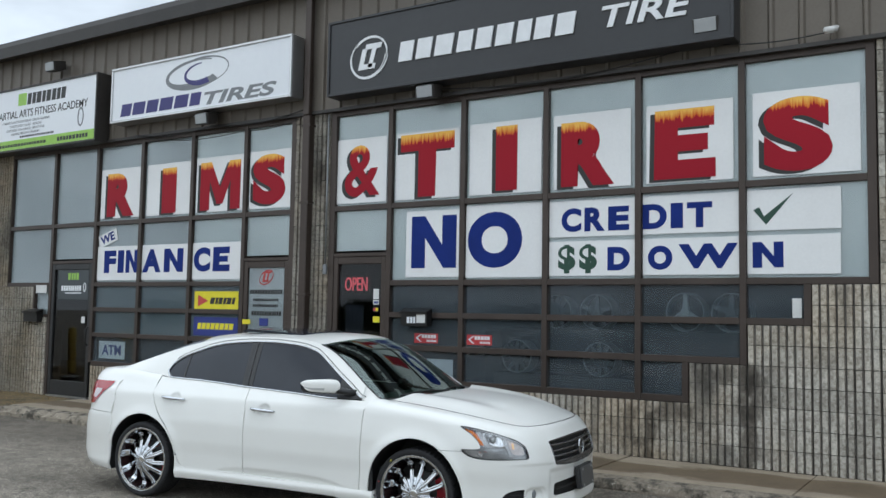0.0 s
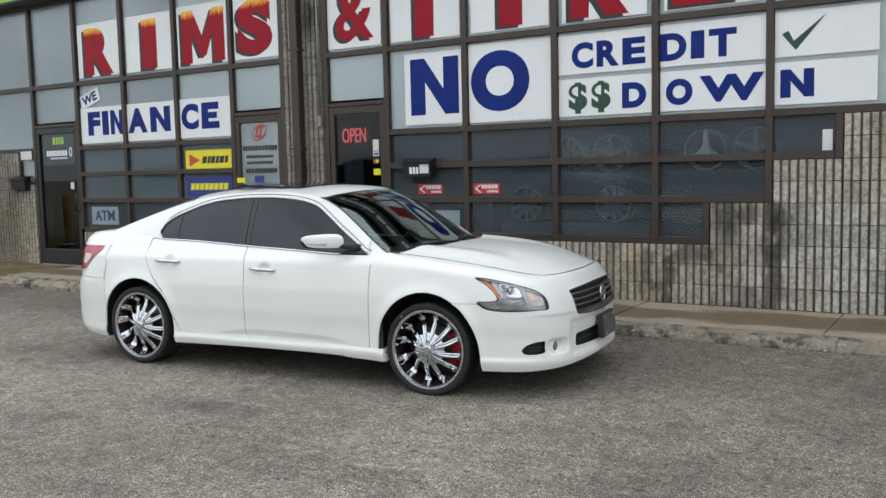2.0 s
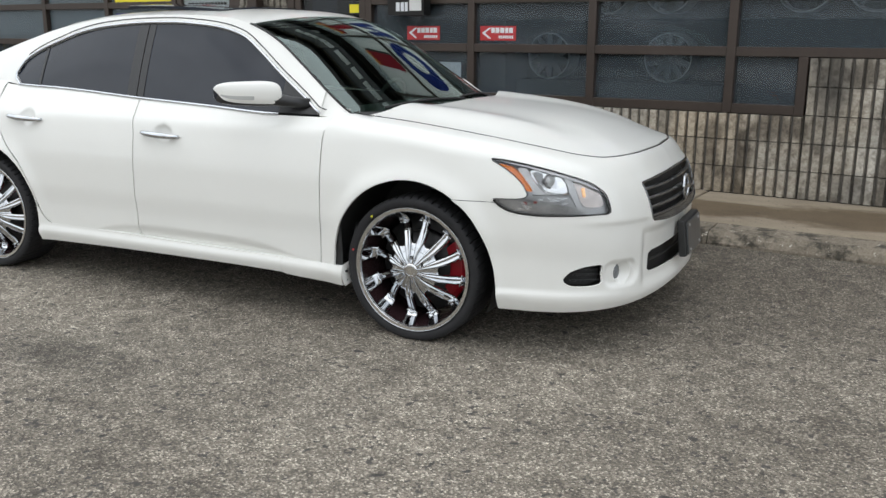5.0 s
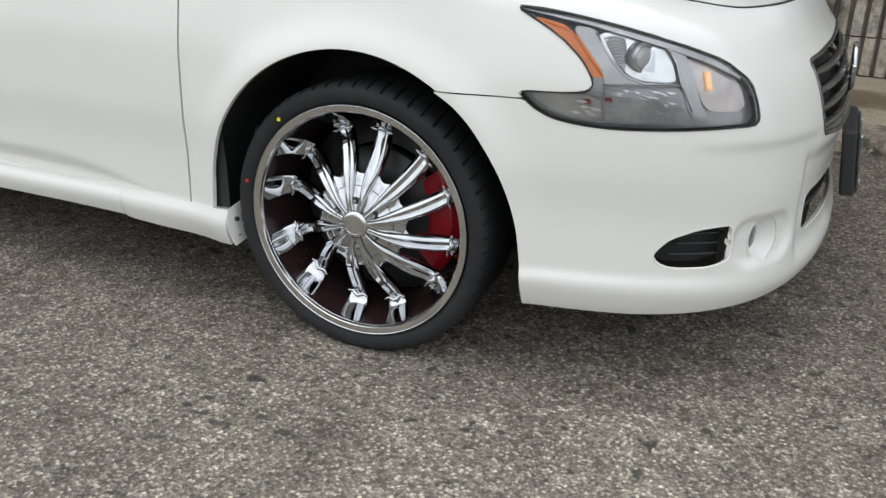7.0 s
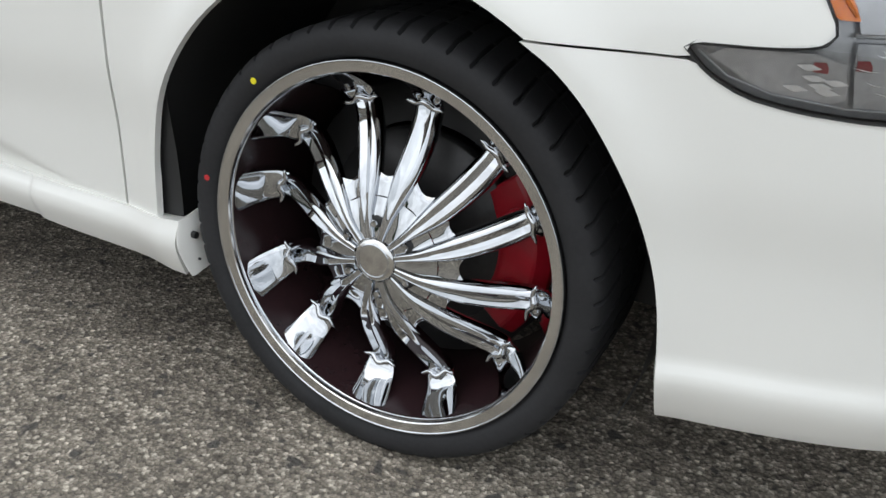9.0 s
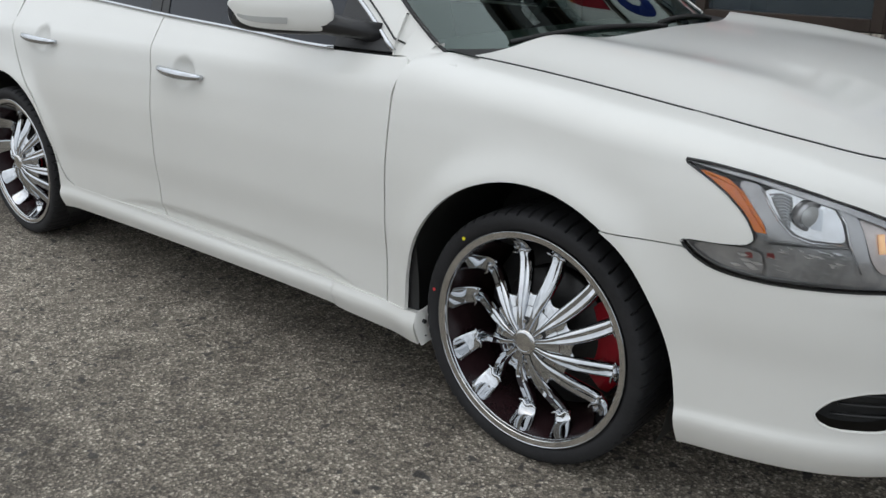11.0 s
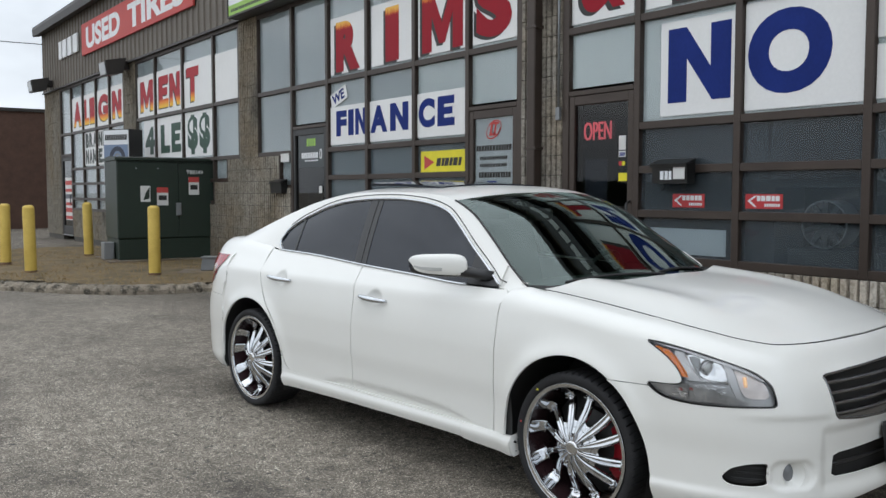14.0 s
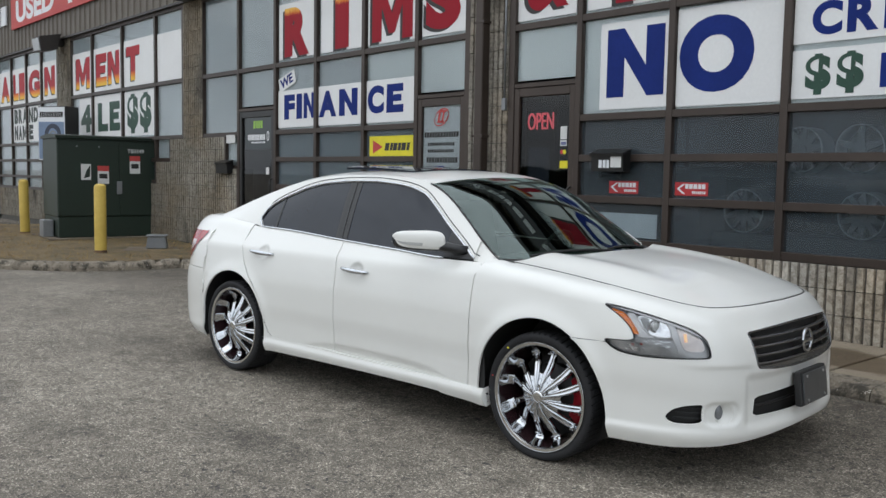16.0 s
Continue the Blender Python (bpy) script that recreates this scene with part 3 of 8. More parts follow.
# ---- metal cladding over the windows ----
cladding = thing("cladding", "brown ribbed metal cladding above the shop windows", "cladding", kind="structure")
rib_me = {}
x = LEFT_X
k = 0
while x < END_X - 0.01:
    w = 0.305
    bm = bmesh.new()
    prism(bm, [(0, 0.0), (0, -0.03), (0.02, -0.062), (0.05, -0.062), (0.07, -0.03), (w - 0.004, -0.03), (w - 0.004, 0.0)], 4.52, ROOF_Z - 0.004, lambda u, v, d: (u, v, d))
    if "panel" not in rib_me:
        rib_me["panel"] = mesh_of("panel", bm, M_CLAD)
    else:
        bm.free()
    o = new("panel", rib_me["panel"])
    o.location = (x, 0.008, 0)
    o.parent = cladding
    x += w
bm = bmesh.new()
box(bm, LEFT_X, END_X, -0.085, 0.01, 4.475, 4.518)
part("drip_edge", bm, M_FLASH, cladding, "dark metal drip edge over the windows")
bm = bmesh.new()
prism(bm, [(-0.3, ROOF_Z + 0.125), (-0.32, ROOF_Z + 0.03), (-0.3, ROOF_Z - 0.16), (-0.07, ROOF_Z - 0.12), (-0.07, ROOF_Z - 0.004), (-0.29, ROOF_Z - 0.004)], LEFT_X - 0.05, END_X, lambda u, v, d: (d, u, v))
part("eaves_trim", bm, M_FLASH, cladding, "dark eaves trim")


# ---- windows ----
def bar_v(parent, x, z0, z1, w=BAR, y0=-0.01, y1=0.1, mat=None):
    part("frame_bar", soft_box(x - w, x + w, y0, y1, z0, z1, 0.004, 1), mat or M_BRONZE, parent)


def bar_h(parent, x0, x1, z, w=BAR, y0=-0.006, y1=0.098, mat=None):
    part("frame_bar", soft_box(x0, x1, y0, y1, z - w, z + w, 0.004, 1), mat or M_BRONZE, parent)


def one_sided(p):
    """Only the outer face of a thin pane mirrors; its back and edges are clear."""
    p.data.materials.append(M_CLEARBACK)
    for f in p.data.polygons:
        f.material_index = 0 if f.normal.y < -0.5 else 1


def pane(parent, x0, x1, z0, z1, film):
    bm = bmesh.new()
    box(bm, x0 + BAR - 0.004, x1 - BAR + 0.004, 0.045, 0.051, z0 + BAR - 0.004, z1 - BAR + 0.004)
    p = part("pane", bm, M_GLASS if film and film != "dark" else M_GLASSDUST, parent)
    one_sided(p)
    p.visible_shadow = False
    if film:
        bm = bmesh.new()
        box(bm, x0 + BAR - 0.002, x1 - BAR + 0.002, 0.056, 0.062, z0 + BAR - 0.002, z1 - BAR + 0.002)
        part("film", bm, M_FILMDARK if film == "dark" else M_FILMGREY if x1 < -9.5 else M_FILM, p, "translucent grey window film")


WINDOW_LABEL = "tall bronze-framed shop window with sign boards in its panes"
window_1 = thing("window_1", WINDOW_LABEL, "window", kind="structure")
window_2 = thing("window_2", WINDOW_LABEL, "window", kind="structure")
window_3 = thing("window_3", WINDOW_LABEL, "window", kind="structure")
window_4 = thing("window_4", WINDOW_LABEL, "window", kind="structure")

# window_1
for i, x in enumerate(BAY_1):
    low = (0.16, 0.16, ROW_E, ROW_E, ROW_E, ROW_D, ROW_B)[i]
    bar_v(window_1, x, low - (0.0 if i < 2 else BAR), ROW_T + BAR, 0.045 if i in (0, 6) else BAR)
bar_v(window_1, -1.365, ROW_C - BAR, ROW_B - BAR, BAR)
bar_v(window_1, -2.62, ROW_E - BAR, ROW_D - BAR, BAR)
for a, b in zip(BAY_1, BAY_1[1:]):
    first, last = a == BAY_1[0], b == BAY_1[-1]
    x0, x1 = a + BAR, b - BAR
    for z in (ROW_T, ROW_A):
        bar_h(window_1, x0, x1, z)
    pane(window_1, a, b, ROW_A, ROW_T, True)
    if first:
        pane(window_1, a, b, 2.49, ROW_A, True)
        continue
    pane(window_1, a, b, ROW_B, ROW_A, True)
    bar_h(window_1, x0, x1, ROW_B)
    bar_h(window_1, x0, x1 if not last else -1.365 - BAR, ROW_C)
    pane(window_1, a, b if not last else -1.365, ROW_C, ROW_B, False)
    if not last:
        bar_h(window_1, x0, x1, ROW_D)
        pane(window_1, a, b, ROW_D, ROW_C, False)
        end = -2.62 if a == BAY_1[4] else b
        bar_h(window_1, x0, end - BAR, ROW_E)
        pane(window_1, a, end, ROW_E, ROW_D, False)

# window_2
for i, x in enumerate(BAY_2):
    low = (ROW_B, 0.16, ROW_E, ROW_E, ROW_E, 0.16, 0.16)[i]
    bar_v(window_2, x, low - BAR if i not in (1, 5, 6) else low, ROW_T + BAR, 0.045 if i in (0, 6) else BAR)
bar_v(window_2, -14.40, 1.53, ROW_B - BAR, 0.025)
bar_h(window_2, -14.375, -13.94 - BAR, 1.53, 0.025)
pane(window_2, -14.41, -13.93, 1.515, ROW_B, True)
for k, (a, b) in enumerate(zip(BAY_2, BAY_2[1:])):
    x0, x1 = a + BAR, b - BAR
    for z in (ROW_T, ROW_A):
        bar_h(window_2, x0, x1, z)
    pane(window_2, a, b, ROW_A, ROW_T, True)
    if k == 0:
        pane(window_2, a, b, ROW_B, ROW_A, True)
        bar_h(window_2, x0, x1, ROW_B)
    elif k == 1:
        pane(window_2, a, b, 2.49, ROW_A, True)
    elif k == 5:
        pane(window_2, a, b, 2.46, ROW_A, True)
    else:
        pane(window_2, a, b, ROW_B, ROW_A, True)
        for z, z2 in ((ROW_B, ROW_C), (ROW_C, ROW_D), (ROW_D, 0.755)):
            bar_h(window_2, x0, x1, z)
            pane(window_2, a, b, z2, z, "dark" if z > 1.3 else False)
        bar_h(window_2, x0, x1, 0.755)

# window_3
for i, x in enumerate(BAY_3):
    bar_v(window_3, x, ROW_D - BAR if i < 3 else ROW_B - BAR, ROW_T + BAR)
bar_v(window_3, -16.58, ROW_C - BAR, ROW_B - BAR)
bar_v(window_3, -17.25, ROW_D - BAR, ROW_B - BAR)
for a, b in zip(BAY_3, BAY_3[1:]):
    x0, x1 = a + BAR, b - BAR
    for z in (ROW_T, ROW_A, ROW_B):
        bar_h(window_3, x0, x1, z)
    pane(window_3, a, b, ROW_A, ROW_T, True)
    pane(window_3, a, b, ROW_B, ROW_A, True)
    e = b if b < -17 else -16.58
    bar_h(window_3, x0, e - BAR, ROW_C)
    pane(window_3, a, e, ROW_C, ROW_B, True)
    if b < -17:
        bar_h(window_3, x0, x1, ROW_D)
        pane(window_3, a, b, ROW_D, ROW_C, False)

# window_4
for i, x in enumerate(BAY_4):
    bar_v(window_4, x, 0.16 if i < 2 else 0.935 - BAR, ROW_T + BAR)
for k, (a, b) in enumerate(zip(BAY_4, BAY_4[1:])):
    x0, x1 = a + BAR, b - BAR
    for z in (ROW_T, ROW_A):
        bar_h(window_4, x0, x1, z)
    pane(window_4, a, b, ROW_A, ROW_T, True)
    if k == 0:
        bar_h(window_4, x0, x1, 2.5)
        pane(window_4, a, b, 2.5, ROW_A, True)
        continue
    pane(window_4, a, b, ROW_B, ROW_A, True)
    for z, z2 in ((ROW_B, ROW_C), (ROW_C, ROW_D), (ROW_D, 0.935)):
        bar_h(window_4, x0, x1, z)
        pane(window_4, a, b, z2, z, True)
    bar_h(window_4, x0, x1, 0.935)


# ---- doors ----
def shop_door(name, x0, x1, z1, label, frame_mat, glass_mat, film=False, mid=None):
    d = thing(name, label, "door", kind="structure")
    w = 0.075
    part("header", soft_box(x0, x1, -0.006, 0.09, z1, z1 + 0.05, 0.004, 1), M_BRONZE, d)
    for a in (x0 + 0.002, x1 - w - 0.002):
        part("stile", soft_box(a, a + w, 0.0, 0.06, 0.17, z1 - 0.004, 0.005, 1), frame_mat, d)
    part("top_rail", soft_box(x0 + w + 0.002, x1 - w - 0.002, 0.002, 0.058, z1 - 0.1, z1 - 0.004, 0.005, 1), frame_mat, d)
    part("bottom_rail", soft_box(x0 + w + 0.002, x1 - w - 0.002, 0.002, 0.058, 0.17, 0.42, 0.005, 1), frame_mat, d)
    if mid:
        part("mid_rail", soft_box(x0 + w + 0.002, x1 - w - 0.002, 0.002, 0.058, mid - 0.04, mid + 0.04, 0.005, 1), frame_mat, d)
    bm = bmesh.new()
    box(bm, x0 + w - 0.01, x1 - w + 0.01, 0.03, 0.036, 0.4, z1 - 0.09)
    p = part("pane", bm, glass_mat, d)
    one_sided(p)
    p.visible_shadow = False
    if film:
        bm = bmesh.new()
        box(bm, x0 + w - 0.008, x1 - w + 0.008, 0.04, 0.045, 0.41, z1 - 0.095)
        part("film", bm, M_FILMGREY, p, "grey window film")
    bm = bmesh.new()
    xh = x1 - w / 2 if name != "door_3" else x0 + w / 2
    tube(bm, [(xh, 0.0, 1.05), (xh, -0.05, 1.07), (xh, -0.05, 1.33), (xh, 0.0, 1.35)], 0.012, 8)
    part("door_handle", bm, M_ALU if name == "door_3" else M_BLACKGLOSS, d, "pull handle", True)
    bm = bmesh.new()
    box(bm, x0, x1, -0.02, 0.1, 0.14, 0.165)
    part("threshold", bm, M_ALU, d)
    return d


door_1 = shop_door("door_1", BAY_1[0] + 0.047, BAY_1[1] - BAR - 0.002, 2.44, "closed glass shop door in a dark bronze frame", M_BRONZE, M_DOORGLASS)
door_2 = shop_door("door_2", BAY_2[1] + BAR + 0.002, BAY_2[2] - BAR - 0.002, 2.44, "closed black-framed glass door of an upstairs gym", M_BLACKFRAME, M_DOORGLASS)
door_3 = shop_door("door_3", BAY_2[5] + BAR + 0.002, BAY_2[6] - 0.047, 2.41, "closed bronze-framed door with grey film and red logo", M_BRONZE, M_GLASS, True)
door_4 = shop_door("door_4", BAY_4[0] + BAR + 0.002, BAY_4[1] - BAR - 0.002, 2.44, "closed glass door with a red and white poster", M_BLACKFRAME, M_DOORGLASS)

# ---- pavement, kerb and planted island ----
pavement = thing("pavement", "damp stained concrete pavement along the shop front", "pavement", kind="structure")
x = -13.0
slabs = []
while x < 9:
    w = 1.95
    slabs.append((x, min(x + w, 9.0)))
    x += w
for i, (a, b) in enumerate(slabs):
    bm = soft_box(a + 0.006, b - 0.006, -1.212, 0.011, -0.05, 0.138 + 0.004 * math.sin(i * 2.1), 0.008, 2)
    part("slab", bm, M_PAVING, pavement)
kerb = thing("kerb", "worn concrete kerb with chipped edges", "kerb", kind="structure")


def kerb_run(points, width=0.16, top=0.125):
    """Kerb stones along a line; their outer side lies on the line's right."""
    for (xa, ya), (xb, yb) in zip(points, points[1:]):
        d = Vector((xb - xa, yb - ya, 0))
        n = max(1, round(d.length / 1.7))
        d /= n
        u = d.normalized()
        side = Vector((-u.y, u.x, 0))
        for k in range(n):
            p = Vector((xa, ya, 0)) + d * k
            bm = bmesh.new()
            L = d.length - 0.006
            m = 34
            rings = []
            for j in range(m + 1):
                c = p + u * (0.003 + L * j / m)
                wob = 0.012 * noise.noise(c * 2.1) + 0.011 * noise.noise(c * 9) + 0.006 * noise.noise(c * 27)
                chip = 0.06 * max(0.0, noise.noise(c * 5.3 + Vector((3, 1, 0))) - 0.08) + 0.03 * max(0.0, noise.noise(c * 14 + Vector((1, 4, 0))) - 0.1)
                prof = [(0.0, -0.05), (0.0 + wob, 0.055), (0.012 + wob + chip, top - 0.03 + wob - chip), (0.04 + wob + 2 * chip, top + wob * 0.4 - chip * 0.6), (width, top + 0.006), (width, -0.05)]
                rings.append([bm.verts.new(c + side * s + Vector((0, 0, z))) for s, z in prof])
            for r0, r1 in zip(rings, rings[1:]):
                for q in range(5):
                    bm.faces.new((r0[q], r0[q + 1], r1[q + 1], r1[q]))
            bm.faces.new(rings[0])
            bm.faces.new(rings[-1][::-1])
            part("kerb_stone", bm, M_KERB, kerb)


kerb_run([(-13.0, -1.47), (9.0, -1.47)], 0.255, 0.128)
ISLAND = [(-22.9, -1.3), (-22.9, -2.6), (-22.3, -4.2), (-20.8, -5.5), (-18.6, -5.6), (-16.6, -5.0), (-15.0, -4.22), (-13.95, -3.56), (-13.3, -2.95), (-13.04, -2.3), (-13.0, -1.47)]
kerb_run(ISLAND, 0.17)
bm = bmesh.new()
cells = {}


def inside(px, py, poly):
    hit = False
    for (xa, ya), (xb, yb) in zip(poly, poly[1:] + poly[:1]):
        if (ya > py) != (yb > py) and px < (xb - xa) * (py - ya) / (yb - ya) + xa:
            hit = not hit
    return hit


SOIL = [(-22.82, 0.0)] + [(a + (0.14 if a < -20 else -0.1), b + 0.08) for a, b in ISLAND] + [(-13.1, 0.0)]


def soil_vert(i, j):
    if (i, j) not in cells:
        px, py = -23 + i * 0.11, -5.8 + j * 0.11
        z = 0.12 + 0.035 * noise.noise((px * 0.8, py * 0.8, 0)) + 0.02 * noise.noise((px * 4, py * 4, 3)) + 0.02
        cells[i, j] = bm.verts.new((px, min(py, 0.008), z))
    return cells[i, j]


for i in range(92):
    for j in range(53):
        if inside(-23 + (i + 0.5) * 0.11, -5.8 + (j + 0.5) * 0.11, SOIL):
            bm.faces.new((soil_vert(i, j), soil_vert(i + 1, j), soil_vert(i + 1, j + 1), soil_vert(i, j + 1)))
solid("soil", bm, M_SOIL, "patchy dry soil of a kerbed island", "soil", "structure", True)
bm = bmesh.new()
rng = random.Random(4)
for _ in range(16000):
    px, py = rng.uniform(-22.6, -13.2), rng.uniform(-5.4, -0.05)
    if not inside(px, py, SOIL) or noise.noise((px * 0.9, py * 0.9, 7)) < rng.uniform(-0.5, 0.25):
        continue
    z = 0.125 + 0.035 * noise.noise((px * 0.8, py * 0.8, 0))
    a = rng.uniform(0, math.tau)
    h, w = rng.uniform(0.02, 0.06), 0.006
    lx, ly = rng.uniform(-0.05, 0.05), rng.uniform(-0.05, 0.05)
    p = Vector((px, py, z))
    s = Vector((math.cos(a), math.sin(a), 0)) * w
    bm.faces.new((bm.verts.new(p - s), bm.verts.new(p + s), bm.verts.new(p + Vector((lx, ly, h)))))
solid("grass", bm, M_STRAW, "short dry straw-coloured grass on the island", "grass", "stuff")

# ---- far end: brown brick building, wire, hedge of trees across the road ----
far = thing("brick_building", "low brown brick building beyond the shop row", "building")
bm = bmesh.new()
box(bm, -60, -38, -1.5, 30, 0, 4.5)
part("wall", bm, M_BRICKFAR, far)
bm = bmesh.new()
for k in range(66):
    z = 0.08 + k * 0.066
    box(bm, -38.0, -37.985, -1.5, 30, z, z + 0.054)
ob = part("brick_course", bm, M_BRICKFAR, far)
ob["kind"] = "stuff"
bm = bmesh.new()
box(bm, -60.1, -37.9, -1.6, 30.1, 4.5, 4.62)
part("roof", bm, M_FLASH, far)
bm = bmesh.new()
tube(bm, [(-45, -60 + k * 3.75, 8.35 - 0.35 * math.sin(math.pi * k / 20)) for k in range(21)], 0.02, 6)
solid("overhead_wire", bm, M_CABLE, "thin black overhead wire between wooden poles", "wire", "", True)
for y in (-60, 15):
    bm = bmesh.new()
    tube(bm, [(-45, y, 0 if y < 0 else 4.6), (-45, y, 8.6)], [0.14, 0.1], 12)
    solid("utility_pole", bm, M_RUST, "dark wooden utility pole that carries the wire", "pole", "", True)
bm = bmesh.new()
rng = random.Random(9)


def tree_top(cx):
    return max(0.7, 1.3 + 2.3 * (0.5 + 0.5 * noise.noise((cx * 0.09, 2.0, 0.0))) + 0.9 * noise.noise((cx * 0.4, 5.0, 0.0)) + 0.5 * noise.noise((cx * 1.3, 7.0, 0.0)))


last = None
for k in range(321):
    cx = -85 + 0.5 * k
    h = tree_top(cx) * 0.9
    ring = [bm.verts.new((cx, -62 + dy + 0.4 * noise.noise((cx * 0.7, dy, 1.0)), h * f)) for dy, f in ((1.6, 0.0), (1.5, 0.5), (0.7, 0.88), (0.0, 1.0), (-1.2, 0.0))]
    if last:
        for j in range(4):
            bm.faces.new((last[j], last[j + 1], ring[j + 1], ring[j]))
    last = ring
for k in range(22000):
    cx = rng.uniform(-85, 75)
    c = Vector((cx, -62 + rng.uniform(-1.2, 2.2), tree_top(cx) * rng.uniform(0.0, 1.02) ** 0.7))
    r = rng.uniform(0.12, 0.3)
    d1 = Vector((rng.gauss(0, 1), rng.gauss(0, 1), rng.gauss(0, 1))).normalized() * r
    d2 = d1.orthogonal().normalized() * r
    bm.faces.new([bm.verts.new(c + v) for v in (d1, d2, -d1, -d2)])
solid("far_trees", bm, M_LEAF, "dark uneven row of distant trees across the road", "trees", "stuff")

# ---- the car: one body surface, cut into its panels ----
def smooth_table(rows):
    """A smooth curve through rows of (x, value...), as a function of x."""
    xs = [r[0] for r in rows]
    vals = [r[1:] for r in rows]
    n = len(xs)

    def slope(i, c):
        if i in (0, n - 1):
            a, b = (0, 1) if i == 0 else (n - 2, n - 1)
            return (vals[b][c] - vals[a][c]) / (xs[b] - xs[a])
        d0 = (vals[i][c] - vals[i - 1][c]) / (xs[i] - xs[i - 1])
        d1 = (vals[i + 1][c] - vals[i][c]) / (xs[i + 1] - xs[i])
        if d0 * d1 <= 0:
            return 0.0
        h0, h1 = xs[i] - xs[i - 1], xs[i + 1] - xs[i]
        return (h0 + h1) * 3 / ((2 * h1 + h0) / d0 + (h1 + 2 * h0) / d1)

    sl = [[slope(i, c) for c in range(len(vals[0]))] for i in range(n)]

    def at(x):
        x = min(max(x, xs[0]), xs[-1])
        i = max(k for k in range(n - 1) if xs[k] <= x) if x > xs[0] else 0
        h = xs[i + 1] - xs[i]
        t = (x - xs[i]) / h
        out = []
        for c in range(len(vals[0])):
            a, b = vals[i][c], vals[i + 1][c]
            out.append((2 * t**3 - 3 * t**2 + 1) * a + (t**3 - 2 * t**2 + t) * h * sl[i][c] + (3 * t**2 - 2 * t**3) * b + (t**3 - t**2) * h * sl[i + 1][c])
        return out[0] if len(out) == 1 else out

    return at


# Plan of the body's widest line, from the middle of the nose to the middle of the tail
PLAN = [(2.447, 0.0), (2.443, 0.16), (2.426, 0.34), (2.39, 0.51), (2.318, 0.672), (2.205, 0.79), (2.045, 0.868), (1.85, 0.913), (1.6, 0.935), (1.3, 0.934), (0.9, 0.922), (0.4, 0.916), (-0.2, 0.916),
        (-0.8, 0.918), (-1.3, 0.922), (-1.7, 0.907), (-1.95, 0.872), (-2.15, 0.812), (-2.29, 0.72), (-2.37, 0.58), (-2.41, 0.4), (-2.43, 0.2), (-2.435, 0.0)]
_run = [0.0]
for (xa, ya), (xb, yb) in zip(PLAN, PLAN[1:]):
    _run.append(_run[-1] + math.hypot(xb - xa, yb - ya))
S_END = _run[-1]
_plan = smooth_table([(s, x) for s, (x, y) in zip(_run, PLAN)]), smooth_table([(s, y) for s, (x, y) in zip(_run, PLAN)])


def plan(s):
    return _plan[0](s), _plan[1](s)


def s_of_x(x):
    """Where along the plan the car's flank lies at x."""
    a, b = 0.0, S_END
    for _ in range(40):
        m = (a + b) / 2
        if _plan[0](m) > x:
            a = m
        else:
            b = m
    return (a + b) / 2


SIDE_IN = smooth_table([(0.1, 0.1), (0.17, 0.05), (0.215, 0.022), (0.27, 0.006), (0.3, 0.016), (0.42, 0.014), (0.55, 0.003), (0.68, 0.004), (0.78, 0.014), (0.86, 0.026), (0.905, 0.034), (0.925, 0.041), (0.95, 0.058), (1.0, 0.095), (1.08, 0.155)])
NOSE_IN = smooth_table([(0.1, 0.12), (0.16, 0.06), (0.2, 0.025), (0.26, 0.0), (0.34, 0.006), (0.42, 0.012), (0.5, 0.008), (0.58, 0.012), (0.66, 0.03), (0.72, 0.055), (0.78, 0.1), (0.85, 0.19)])
TAIL_IN = smooth_table([(0.1, 0.2), (0.2, 0.1), (0.27, 0.03), (0.35, 0.0), (0.45, 0.0), (0.6, 0.006), (0.68, 0.02), (0.72, 0.045), (0.85, 0.06), (1.0, 0.07), (1.1, 0.1)])
WHEEL_X, HUB_Z, ARCH_R = 1.389, 0.341, 0.4


def skin(s, z, inset=0.0):
    """A place on the body's outer skin (right flank, y negative)."""
    x, y = plan(s)
    e = 0.004
    x0, y0 = plan(max(0, s - e))
    x1, y1 = plan(min(S_END, s + e))
    tx, ty = x1 - x0, y1 - y0
    ln = math.hypot(tx, ty) or 1.0
    nx, ny = -ty / ln * -1.0, tx / ln * -1.0
    if s <= e:
        nx, ny = 1.0, 0.0
    if s >= S_END - e:
        nx, ny = -1.0, 0.0
    front, rear = max(0.0, nx) ** 1.3, max(0.0, -nx) ** 1.3
    d = SIDE_IN(z) * (1 - front - rear) + NOSE_IN(z) * front + TAIL_IN(z) * rear
    for wx in (WHEEL_X, -WHEEL_X):
        r = math.hypot(x - wx, z - HUB_Z)
        d -= 0.016 * math.exp(-(((r - 0.40) / 0.055) ** 2)) * (1 - front - rear)
    d += inset
    return x - nx * d, -(y - ny * d), z


# Rim of the bonnet, keyed by the run along the plan: x, y, z
RIM_F = smooth_table([(_run[0], 2.288, 0.0, 0.852), (_run[2], 2.27, 0.29, 0.852), (_run[3], 2.238, 0.445, 0.851), (_run[4], 2.18, 0.565, 0.851), (_run[5], 2.08, 0.653, 0.866), (_run[6], 1.968, 0.712, 0.891),
                      (_run[7], 1.825, 0.752, 0.918), (_run[8], 1.63, 0.768, 0.946), (_run[9], 1.33, 0.77, 0.98), (s_of_x(1.15), 1.19, 0.768, 0.992), (s_of_x(1.05), 1.1, 0.772, 0.999), (s_of_x(0.96), 1.01, 0.784, 1.006), (s_of_x(0.88), 0.915, 0.805, 0.992)])
